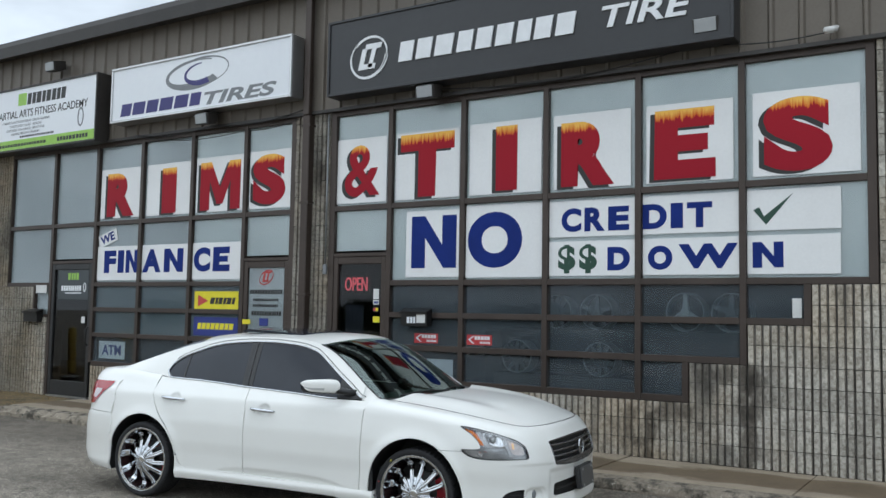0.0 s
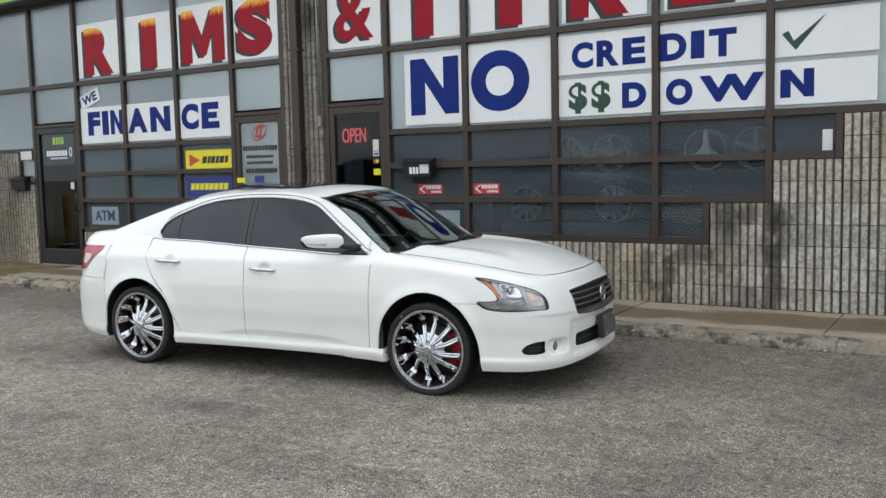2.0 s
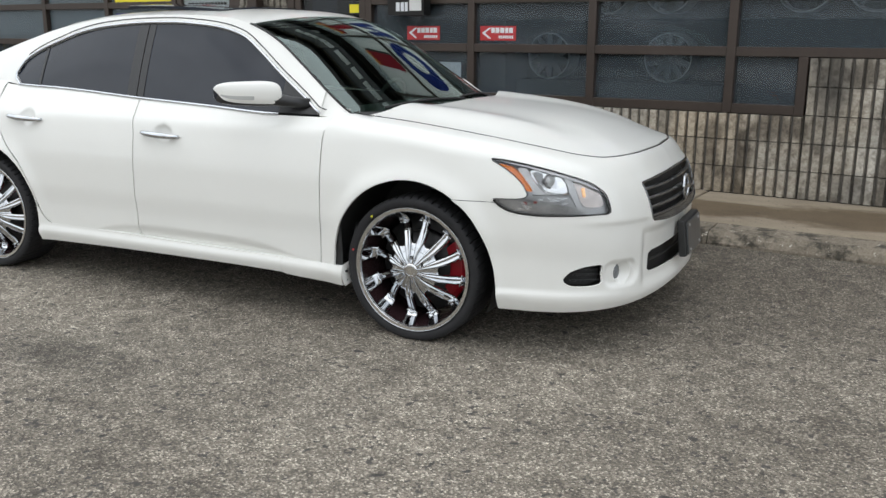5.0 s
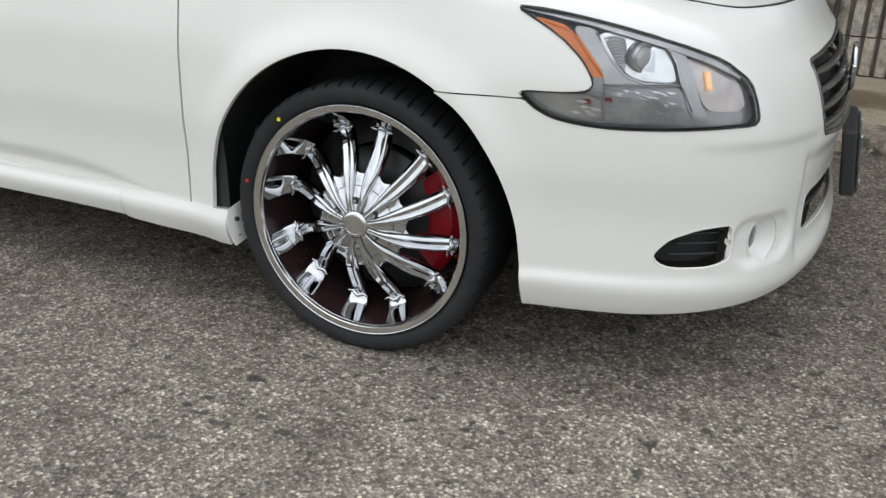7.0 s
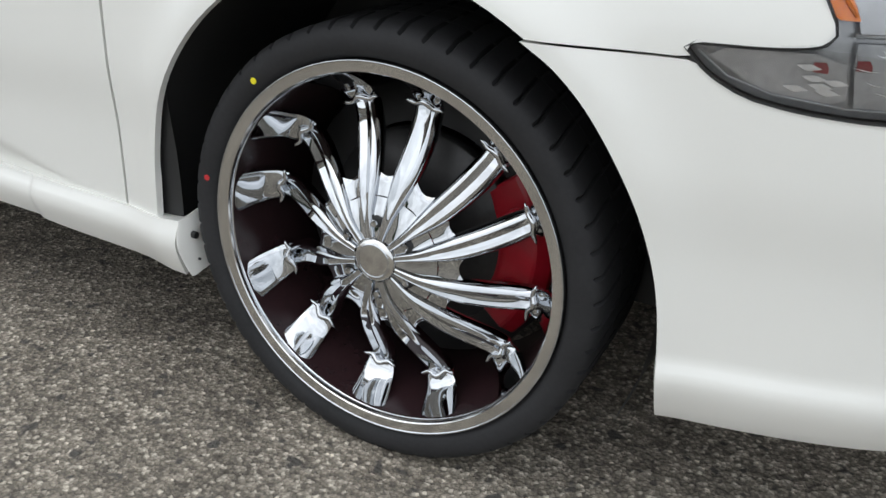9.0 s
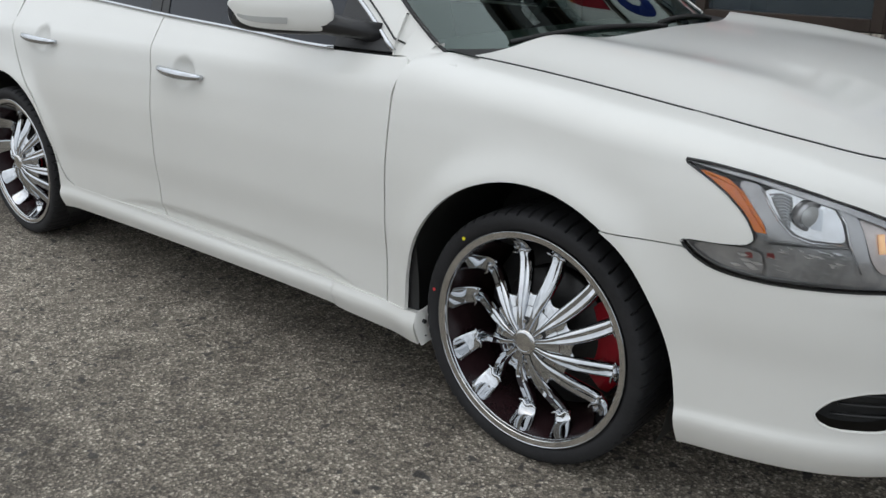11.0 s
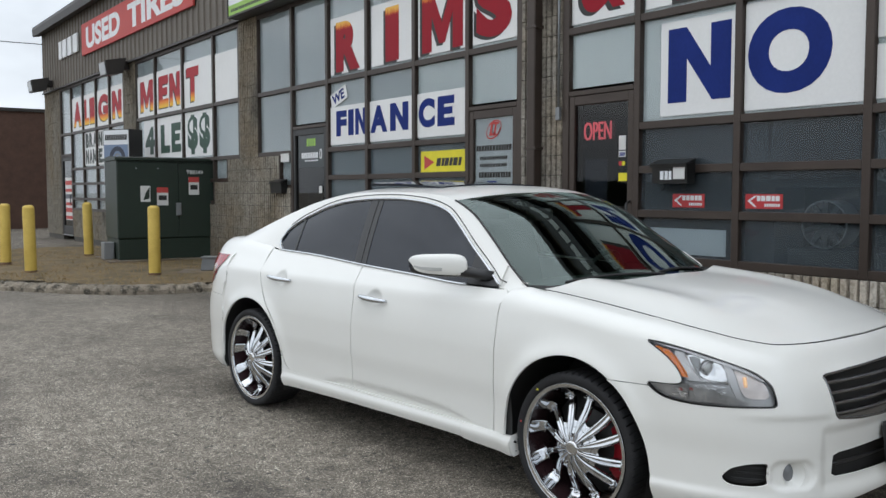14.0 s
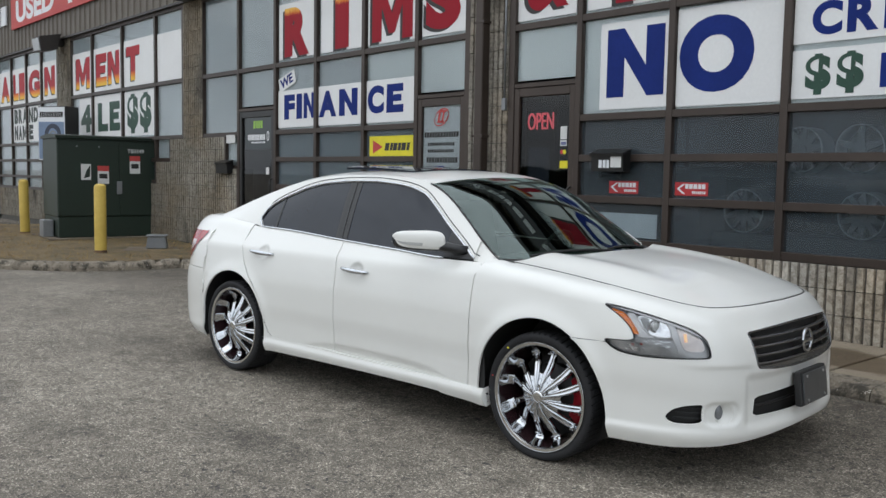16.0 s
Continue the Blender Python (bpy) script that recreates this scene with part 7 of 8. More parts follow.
# dabs of marking paint on the front tyre's wall
front_tyre = [o for o in first.children if o.name.startswith("tyre")][0]
for a, r, m, nm in ((radians(115), 0.319, M_YELLOWS, "yellow paint dab"), (radians(152), 0.321, M_REDS, "red paint dab")):
    bm = bmesh.new()
    tube(bm, [(r * math.cos(a), -0.004, r * math.sin(a)), (r * math.cos(a), -0.0092, r * math.sin(a))], [0.0055, 0.005], 10)
    part("paint_dab", bm, m, front_tyre, nm)

# ---- painted sign boards in the window panes ----
BOARD_Y = 0.04
RIM_RED = "white board painted with a flame-topped red letter in a shop window"


def board(x0, x1, z0, z1, label, group=""):
    b = thing("sign_board", label, "sign board", group)
    bm = soft_box(x0, x1, BOARD_Y - 0.008, BOARD_Y, z0, z1, 0.002, 1)
    part("panel", bm, M_WHITE, b)
    return b


def red_letter(b, ch, x0, x1, z0, z1, paint, bold=0.055, shade=0.055):
    bm = lettering(ch, x0 - shade, x1 - shade, z0 - shade * 0.55, z1 - shade * 0.55, BOARD_Y - 0.0085, 0.0015, bold)
    part("letter_shade", bm, M_BLACKP, b, "black painted drop shade")
    bm = lettering(ch, x0, x1, z0, z1, BOARD_Y - 0.0105, 0.002, bold)
    part("letter", bm, paint, b)


def flat_letters(b, text, x0, x1, z0, z1, mat, bold=0.05, name="letter"):
    """Single letters side by side, each as wide as its share."""
    wide = {"I": 0.5, "M": 1.25, "W": 1.45, "1": 0.6, " ": 0.45}
    share = [wide.get(c, 1.0) for c in text]
    gap = 0.16
    unit = (x1 - x0) / (sum(share) + gap * (len(text) - 1))
    x = x0
    for c, s in zip(text, share):
        if c != " ":
            part(name, lettering(c, x, x + s * unit, z0, z1, BOARD_Y - 0.0085, 0.0025, bold), mat, b)
        x += (s + gap) * unit


for ch, bx0, bx1, bz0, bz1, x0, x1, z0, z1 in (
    ("&", -7.54, -6.69, 3.18, 4.08, -7.40, -6.80, 3.27, 3.98),
    ("T", -6.54, -5.54, 3.18, 4.08, -6.46, -5.62, 3.21, 4.05),
    ("I", -5.39, -4.38, 3.18, 4.09, -5.01, -4.71, 3.22, 4.03),
    ("R", -4.22, -3.25, 3.18, 4.08, -4.12, -3.45, 3.21, 3.98),
    ("E", -3.07, -2.10, 3.18, 4.07, -2.98, -2.29, 3.22, 4.00),
    ("S", -1.90, -0.85, 3.18, 4.08, -1.79, -1.11, 3.22, 4.00),
    ("R", -12.69, -11.66, 3.19, 4.03, -12.52, -11.83, 3.22, 3.95),
    ("I", -11.52, -10.47, 3.19, 4.03, -11.15, -10.82, 3.22, 3.95),
    ("M", -10.37, -9.32, 3.19, 4.05, -10.27, -9.41, 3.22, 3.97),
    ("S", -9.22, -8.37, 3.19, 4.06, -9.15, -8.50, 3.25, 4.00),
):
    b = board(bx0, bx1, bz0, bz1, RIM_RED, "red letter boards")
    red_letter(b, ch, x0, x1, z0, z1, M_RED, {"I": 0.075, "&": 0.02, "M": 0.025, "S": 0.062, "R": 0.066}.get(ch, 0.085))

b = board(-6.35, -5.52, 2.15, 3.02, "white board with a large blue letter N")
part("letter", lettering("N", -6.26, -5.57, 2.27, 2.95, BOARD_Y - 0.0085, 0.0025, 0.06), M_BLUEP, b)
b = board(-5.43, -4.355, 2.14, 3.05, "white board with a large blue letter O")
part("letter", lettering("O", -5.40, -4.63, 2.26, 2.96, BOARD_Y - 0.0085, 0.0025, 0.06), M_BLUEP, b)
b = board(-4.27, -3.20, 2.61, 3.04, "white board with blue letters of the word credit")
flat_letters(b, "CRE", -4.11, -3.27, 2.67, 2.95, M_BLUEP, 0.05)
b = board(-3.11, -2.04, 2.61, 3.04, "white board with blue letters of the word credit")
flat_letters(b, "DIT", -3.11, -2.33, 2.67, 2.95, M_BLUEP, 0.05)
b = board(-1.965, -1.04, 2.61, 3.04, "white board with a dark green tick")
bm = bmesh.new()
prism(bm, [(-1.90, 2.83), (-1.84, 2.86), (-1.79, 2.76), (-1.50, 2.99), (-1.77, 2.67)], BOARD_Y - 0.0085, BOARD_Y - 0.011, lambda u, v, d: (u, d, v))
part("tick", bm, M_GREENP, b)
b = board(-4.27, -3.20, 2.15, 2.56, "white board with green dollar signs and blue letter")
for x in (-4.15, -3.88):
    part("dollar_sign", lettering("$", x, x + 0.22, 2.18, 2.52, BOARD_Y - 0.0085, 0.0025, 0.044), M_GREENP, b)
part("letter", lettering("D", -3.53, -3.26, 2.21, 2.48, BOARD_Y - 0.0085, 0.0025, 0.06), M_BLUEP, b)
b = board(-3.11, -2.045, 2.15, 2.56, "white board with blue letters of the word down")
part("letter", lettering("O", -3.05, -2.77, 2.21, 2.48, BOARD_Y - 0.0085, 0.0025, 0.06), M_BLUEP, b)
part("letter", lettering("W", -2.70, -2.06, 2.22, 2.49, BOARD_Y - 0.0085, 0.0025, 0.05), M_BLUEP, b)
b = board(-1.965, -1.05, 2.15, 2.56, "white board with a blue letter N")
part("letter", lettering("N", -1.91, -1.60, 2.22, 2.49, BOARD_Y - 0.0085, 0.0025, 0.06), M_BLUEP, b)

for text, bx0, bx1, x0, x1 in (("FIN", -12.71, -11.655, -12.53, -11.67), ("AN", -11.575, -10.475, -11.56, -10.60), ("CE", -10.39, -9.34, -10.36, -9.58)):
    b = board(bx0, bx1, 2.145, 2.715, "white board with blue letters of the word finance")
    flat_letters(b, text, x0, x1, 2.27, 2.645, M_BLUEP, 0.058)
b = thing("sign_card", "small tilted white card with the word we", "sign card", at=pose(-12.46, 0, 2.86, 0, -17, 0))
part("panel", soft_box(-0.24, 0.24, BOARD_Y - 0.006, BOARD_Y, -0.105, 0.105, 0.002, 1), M_WHITE, b)
part("lettering", lettering("WE", -0.19, 0.17, -0.07, 0.075, BOARD_Y - 0.0065, 0.002, 0.03), M_BLUEP, b)

for text, bx0, bx1, x0, x1 in (("A", -27.86, -26.72, -27.7, -26.82), ("LI", -26.6, -25.4, -26.55, -25.5), ("G", -25.29, -24.17, -25.2, -24.25), ("N", -24.05, -22.93, -23.95, -23.1),
                               ("M", -21.9, -20.66, -21.7, -20.75), ("EN", -20.56, -18.96, -20.45, -19.05), ("T", -18.86, -17.3, -18.75, -18.0)):
    b = board(bx0, bx1, 3.16, 4.09, "white board with red and yellow letters of the word alignment", "alignment boards")
    n = len(text)
    w = (x1 - x0) / n
    for i, ch in enumerate(text):
        red_letter(b, ch, x0 + i * w + 0.03, x0 + (i + 1) * w - 0.05, 3.27, 3.96, M_REDLOW, 0.06, 0.045)
board(-17.2, -16.06, 3.16, 4.06, "blank white board in a shop window")
b = board(-26.6, -25.4, 2.15, 3.05, "white board with black letters about brand names")
flat_letters(b, "BRA", -26.5, -25.42, 2.64, 3.02, M_BLACKGREEN, 0.058)
flat_letters(b, "NAM", -26.5, -25.42, 2.2, 2.5799999999999996, M_BLACKGREEN, 0.058)
b = board(-25.29, -24.17, 2.15, 3.05, "white board with black letters about brand names")
flat_letters(b, "ND", -25.25, -24.5, 2.64, 3.02, M_BLACKGREEN, 0.058)
flat_letters(b, "E", -25.25, -24.9, 2.2, 2.5799999999999996, M_BLACKGREEN, 0.058)
for text, bx0, bx1, x0, x1 in (("4", -21.5, -20.67, -21.4, -20.75), ("LE", -20.56, -18.97, -20.35, -19.1), ("$$", -18.85, -17.35, -18.7, -17.5)):
    b = board(bx0, bx1, 2.15, 3.05, "white board with dark green letters", "green letter boards")
    flat_letters(b, text, x0, x1, 2.2 if "$" in text else 2.28, 3.0 if "$" in text else 2.9, M_GREENP, 0.06)


# ---- box signs on the cladding ----
def box_sign(name, x0, x1, z0, z1, label, face, rim, depth=0.26, rim_w=0.035):
    s = thing(name, label, "sign")
    part("cabinet", soft_box(x0, x1, -0.3, -0.3 + depth - 0.01, z0, z1, 0.01, 2), rim, s)
    part("face", soft_box(x0 + rim_w, x1 - rim_w, -0.306, -0.298, z0 + rim_w, z1 - rim_w, 0.002, 1), face, s)
    for a, b_, c, d in ((x0, x1, z0, z0 + rim_w), (x0, x1, z1 - rim_w, z1), (x0, x0 + rim_w, z0 + rim_w, z1 - rim_w), (x1 - rim_w, x1, z0 + rim_w, z1 - rim_w)):
        part("rim", soft_box(a, b_, -0.325, -0.2995, c, d, 0.004, 1), rim, s)
    for x in (x0 + 0.3, x1 - 0.3):
        bm = bmesh.new()
        box(bm, x - 0.04, x + 0.04, -0.052, -0.02, z0 + 0.1, z1 - 0.1)
        part("bracket", bm, M_FLASH, s)
    return s


FACE = -0.3065
s = box_sign("light_box_sign", -12.08, -8.14, 4.71, 5.62, "white light-box sign with grey and blue tyre brand marks", M_SIGNWHITE, M_ALU)
part("emblem", ring_arc(-10.14, 5.31, 0.6, 0.2, 50, 320, 0.02, 0.13, FACE, 0.002, 0.06), M_GREYLOGO, s)
part("emblem", ring_arc(-10.02, 5.31, 0.62, 0.22, -70, 100, 0.012, 0.03, FACE - 0.0003, 0.002, 0.06), M_GREYLOGO, s)
part("emblem", ring_arc(-10.0, 5.3, 0.33, 0.15, 85, 300, 0.015, 0.1, FACE - 0.0006, 0.002, 0.06), M_NAVYLOGO, s)
part("word_bars", bars(-11.84, -9.96, 4.80, 5.0, FACE, 6, 0.002, 0.2, 0.14, 3), M_NAVYLOGO, s, "navy bars in place of a brand name")
part("lettering", lettering("TIRES", -9.9, -8.42, 4.78, 4.98, FACE, 0.002, 0.03, 0.25), M_GREYLOGO, s, "slanted grey letters")

s = box_sign("light_box_sign", -15.75, -12.45, 4.47, 5.64, "white light-box sign of a fitness academy with green foot", M_SIGNWHITE, M_FLASH)
part("foot_band", plate_bm(-15.71, -12.49, 4.51, 4.68, FACE, 0.002), M_LIME, s, "lime green band")
part("emblem", plate_bm(-14.7, -14.45, 5.3, 5.52, FACE, 0.002), M_LIME, s)
part("word_bars", bars(-14.43, -13.3, 5.3, 5.5, FACE, 8, 0.002, 0.1, 0.2, 7), M_BLACKP, s, "black bars in place of a name")
part("lettering", lettering("MARTIAL ARTS FITNESS ACADEMY", -15.4, -12.7, 5.08, 5.22, FACE, 0.002, 0.008), M_BLACKP, s)
for k, line in enumerate(("STRENGTH & CONDITIONING · CROSS TRAINING", "CHILDREN'S CLASSES · BOXING", "CAPOEIRA · KRAV MAGA · MUAY THAI", "GROUP/CORPORATE TRAINING")):
    w = 0.035 * len(line)
    part("lettering", lettering(line, -14.35 - w / 2 - 0.1, -14.35 + w / 2 - 0.1, 4.985 - k * 0.072, 5.03 - k * 0.072, FACE, 0.002, 0.004), M_GREYLOGO, s)
part("word_bars", bars(-14.6, -13.6, 4.71, 4.745, FACE, 16, 0.002, 0, 0.25, 8), M_BLACKP, s)
part("word_bars", bars(-15.6, -13.8, 4.56, 4.61, FACE - 0.0022, 22, 0.002, 0, 0.25, 9), M_BLACKP, s)
part("word_bars", bars(-13.5, -12.65, 4.555, 4.625, FACE - 0.0022, 10, 0.002, 0, 0.25, 10), M_BLACKP, s)
part("figure_mark", ring_arc(-12.88, 4.92, 0.07, 0.15, 0, 360, 0.03, 0.03, FACE, 0.002), M_GREYLOGO, s, "small grey emblem")

s = box_sign("shop_sign", -7.48, -2.0, 4.62, 5.66, "long black box sign with raised white shop name", M_SIGNBLACK, M_SIGNBLACK)
part("emblem", ring_arc(-6.78, 5.08, 0.3, 0.27, 100, 330, 0.015, 0.05, FACE, 0.012, 0.5), M_LETTERW, s)
part("emblem", ring_arc(-6.78, 5.08, 0.31, 0.26, -80, 110, 0.012, 0.04, FACE, 0.012, 0.5), M_LETTERW, s)
bm = bmesh.new()
for q in ([(-6.95, 4.92), (-6.68, 4.92), (-6.665, 4.99), (-6.86, 4.99), (-6.80, 5.2), (-6.88, 5.2)], [(-6.82, 5.26), (-6.56, 5.26), (-6.575, 5.19), (-6.65, 5.19), (-6.72, 4.94), (-6.79, 4.94), (-6.72, 5.19), (-6.835, 5.19)]):
    prism(bm, q, FACE, FACE - 0.012, lambda u, v, d: (u, d, v))
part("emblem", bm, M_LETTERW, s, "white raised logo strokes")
part("word_bars", bars(-6.29, -3.76, 4.945, 5.205, FACE, 9, 0.02, 0.16, 0.22, 11), M_LETTERW, s, "raised white bars in place of the name")
part("lettering", lettering("TIRE", -3.47, -2.44, 4.945, 5.195, FACE, 0.02, 0.02, 0.2), M_LETTERW, s, "raised slanted white letters")

s = thing("banner_sign", "red banner with white words about used tyres", "sign")
bm = soft_box(-26.15, -17.95, -0.1, -0.058, 5.1, 5.93, 0.005, 1)
part("panel", bm, M_BANNER, s)
part("lettering", lettering("USED", -25.7, -22.7, 5.22, 5.8, -0.1005, 0.003, 0.04), M_LETTERW, s)
part("lettering", lettering("TIRES", -22.1, -18.4, 5.22, 5.8, -0.1005, 0.003, 0.04), M_LETTERW, s)
s = thing("number_sign", "white raised bars in place of a number", "sign")
part("word_bars", bars(-28.7, -26.45, 5.3, 5.8, -0.056, 4, 0.04, 0, 0.3, 14), M_LETTERW, s)

# ---- stickers and plates on glass ----
GY = 0.043


def plate(name, x0, x1, z0, z1, mat, label, category="sticker", y=GY):
    t = thing(name, label, category)
    part("panel", plate_bm(x0, x1, z0, z1, y, 0.004), mat, t)
    return t


t = plate("tyre_sign", -10.32, -9.38, 1.675, 1.965, M_YELLOWS, "yellow tyre brand plate with dark marks", "sign")
bm = bmesh.new()
prism(bm, [(-10.24, 1.73), (-10.24, 1.91), (-10.02, 1.82)], GY - 0.0042, GY - 0.006, lambda u, v, d: (u, d, v))
part("arrow_mark", bm, M_BANNER, t)
part("word_bars", bars(-9.98, -9.45, 1.77, 1.87, GY - 0.0042, 6, 0.002, 0.25, 0.18, 15), M_BLACKP, t)
t = plate("tyre_sign", -10.32, -9.38, 1.285, 1.57, M_NAVYS, "navy tyre brand plate with yellow marks", "sign")
part("word_bars", bars(-10.24, -9.46, 1.385, 1.48, GY - 0.0042, 8, 0.002, 0.2, 0.18, 16), M_YELLOWS, t)
t = plate("cash_sign", -12.62, -11.96, 0.84, 1.13, M_SIGNWHITE, "pale card in the window with the word ATM", "sign", 0.075)
part("lettering", lettering("ATM", -12.54, -12.05, 0.90, 1.07, 0.0708, 0.002, 0.03), M_NAVYS, t)
for x in (-6.19, -5.40):
    t = plate("red_sticker", x, x + 0.36, 1.3, 1.425, M_REDS, "red tyre brand sticker on the glass")
    bm = bmesh.new()
    prism(bm, [(x + 0.02, 1.365), (x + 0.09, 1.41), (x + 0.115, 1.41), (x + 0.05, 1.365), (x + 0.115, 1.315), (x + 0.09, 1.315)], GY - 0.0042, GY - 0.006, lambda u, v, d: (u, d, v))
    part("arrow_mark", bm, M_LETTERW, t)
    part("word_bars", bars(x + 0.115, x + 0.34, 1.365, 1.41, GY - 0.0042, 5, 0.002, 0, 0.2, 17), M_LETTERW, t)
    part("word_bars", bars(x + 0.19, x + 0.34, 1.318, 1.343, GY - 0.0042, 7, 0.002, 0, 0.25, 18), M_LETTERW, t)
plate("white_card", -1.52, -1.43, 1.70, 1.90, M_PAPER, "small blank white card in the window", "card")
plate("poster", -6.5, -5.62, 0.86, 1.1, M_SIGNWHITE, "pale faded poster behind the glass", "poster", 0.08)
plate("paper_note", -14.33, -14.02, 1.93, 2.07, M_PAPER, "white paper note taped at the window", "note", -0.012)

# neon sign in door_1
t = thing("neon_sign", "lit red neon open sign behind the door glass", "neon sign")
part("tubes", lettering("OPEN", -7.37, -6.99, 1.975, 2.16, 0.062, 0.012, 0.0), M_NEON, t)
part("backing", plate_bm(-7.42, -6.95, 1.93, 2.2, 0.085, 0.006), M_BLACKGLOSS, t)
DY = 0.0295
t = plate("card_sticker", -6.86, -6.77, 1.86, 2.0, M_PAPER, "white card payment sticker on door glass", "sticker", DY)
t = plate("card_sticker", -6.86, -6.77, 1.79, 1.85, M_PAPER, "white and blue card payment sticker", "sticker", DY)
part("word_bars", bars(-6.85, -6.78, 1.8, 1.835, DY - 0.0042, 4, 0.001, 0.2, 0.2, 19), M_NAVYS, t)
t = plate("card_sticker", -6.86, -6.77, 1.69, 1.76, M_BLACKGLOSS, "dark card payment sticker with two discs", "sticker", DY)
for x, m in ((-6.833, M_BANNER), (-6.797, M_YELLOWS)):
    part("disc", ring_arc(x, 1.725, 0.012, 0.012, 0, 360, 0.024, 0.024, DY - 0.0042, 0.001), m, t)
plate("gold_sticker", -6.86, -6.75, 1.55, 1.63, M_YELLOWS, "small gold sticker on door glass", "sticker", DY)
plate("door_notice", -7.36, -7.05, 1.35, 1.78, M_POSTER, "dark red notice behind the door glass", "notice", 0.07)

# logo and words on door_3
t = thing("door_print", "red and black print on the grey door film", "print")
part("emblem", ring_arc(-8.82, 2.17, 0.14, 0.09, 110, 330, 0.008, 0.022, DY, 0.0015, 0.5), M_BANNER, t)
part("emblem", ring_arc(-8.82, 2.17, 0.145, 0.09, -80, 110, 0.006, 0.02, DY, 0.0015, 0.5), M_BANNER, t)
bm = bmesh.new()
for q in ([(-8.90, 2.10), (-8.78, 2.10), (-8.772, 2.13), (-8.855, 2.13), (-8.83, 2.24), (-8.865, 2.24)], [(-8.84, 2.26), (-8.72, 2.26), (-8.728, 2.23), (-8.76, 2.23), (-8.79, 2.11), (-8.82, 2.11), (-8.79, 2.23), (-8.846, 2.23)]):
    prism(bm, q, DY, DY - 0.0015, lambda u, v, d: (u, d, v))
part("emblem", bm, M_BANNER, t)
part("word_bars", bars(-9.14, -8.49, 1.925, 1.99, DY, 13, 0.0015, 0.1, 0.25, 21), M_BLACKP, t)
for k, (a, b_) in enumerate(((-9.07, -8.56), (-9.07, -8.57))):
    part("word_bars", bars(a, b_, 1.82 - k * 0.085, 1.86 - k * 0.085, DY, 16, 0.0015, 0, 0.3, 22 + k), M_BLACKP, t)
part("word_bars", bars(-9.09, -8.5, 1.61, 1.675, DY, 12, 0.0015, 0, 0.25, 25), M_BLACKP, t)
plate("yellow_note", -9.24, -9.08, 1.48, 1.55, M_YELLOWS, "small yellow note on the door", "note", -0.004)
plate("blue_sticker", -8.93, -8.76, 1.46, 1.57, M_NAVYS, "small blue and white sticker on the door", "sticker", DY)

# print on door_2
t = thing("door_print", "green and white print on the black glass door", "print")
part("panel", plate_bm(-13.76, -12.92, 1.82, 2.33, DY, 0.001), plain("smoky_panel", (0.045, 0.055, 0.06), 0.3), t)
part("word_bars", bars(-13.48, -13.17, 2.16, 2.28, DY - 0.0012, 4, 0.0015, 0, 0.25, 26), M_LIME, t, "green bars in place of a number")
part("word_bars", bars(-13.66, -13.1, 1.97, 2.06, DY - 0.0012, 9, 0.0015, 0, 0.2, 27), M_LETTERW, t)
part("word_bars", bars(-13.55, -13.1, 1.92, 1.945, DY - 0.0012, 14, 0.0015, 0, 0.25, 28), M_LETTERW, t)
part("figure_mark", ring_arc(-13.02, 2.03, 0.03, 0.07, 0, 360, 0.02, 0.02, DY - 0.0012, 0.0015), M_LETTERW, t)
plate("lock_card", -13.02, -12.93, 1.42, 1.53, M_PAPER, "white card by the door lock", "card", -0.002)

# poster on door_4
t = plate("door_poster", -28.85, -28.1, 0.6, 1.85, M_PAPER, "red and white poster on the glass door", "poster", DY)
for k in range(6):
    part("poster_band", plate_bm(-28.83, -28.12, 0.63 + k * 0.2, 0.72 + k * 0.2 + 0.04 * (k % 2), DY - 0.0042, 0.001), M_BANNER if k != 3 else M_POSTER, t)


# ---- wall fittings ----
def mailbox(x, z, label):
    t = thing("mailbox", label, "mailbox")
    bm = bmesh.new()
    prism(bm, [(-0.01, 0.0), (-0.12, 0.0), (-0.13, 0.17), (-0.01, 0.21)], x - 0.2, x + 0.2, lambda u, v, d: (d, u, z + v))
    part("body", bm, M_BLACKGLOSS, t)
    bm = bmesh.new()
    prism(bm, [(-0.008, 0.214), (-0.145, 0.172), (-0.15, 0.15), (-0.154, 0.18), (-0.008, 0.23)], x - 0.21, x + 0.21, lambda u, v, d: (d, u, z + v))
    part("lid", bm, M_BLACKGLOSS, t)
    for dx in (-0.12, 0.12):
        bm = bmesh.new()
        tube(bm, [(x + dx, -0.05, z), (x + dx, -0.05, z - 0.05), (x + dx, -0.09, z - 0.06), (x + dx, -0.09, z - 0.03)], 0.005, 6)
        part("hook", bm, M_BLACKGLOSS, t, "", True)
    return t


t = mailbox(-6.10, 1.52, "black metal mailbox with a white label")
part("label_card", plate_bm(-6.05, -5.92, 1.56, 1.68, -0.132, 0.003), M_PAPER, t)
part("number_bars", bars(-6.2, -6.06, 1.555, 1.635, -0.131, 3, 0.003, 0, 0.25, 30), M_SIGNWHITE, t, "pale bars in place of a number")
mailbox(-14.3, 1.42, "black metal mailbox on the block wall")

t = thing("downpipe", "dark brown metal downpipe on the pillar", "downpipe")
part("pipe", soft_box(-8.06, -7.93, -0.14, -0.02, 0.18, 4.46, 0.015, 2), M_BRONZE, t)
part("pipe", soft_box(-8.05, -7.94, -0.15, -0.066, 4.465, 6.3, 0.015, 2), M_BRONZE, t)
for z in (0.6, 1.9, 3.2, 4.3):
    part("strap", soft_box(-8.08, -7.91, -0.143, -0.018, z, z + 0.03, 0.004, 1), M_BRONZE, t)


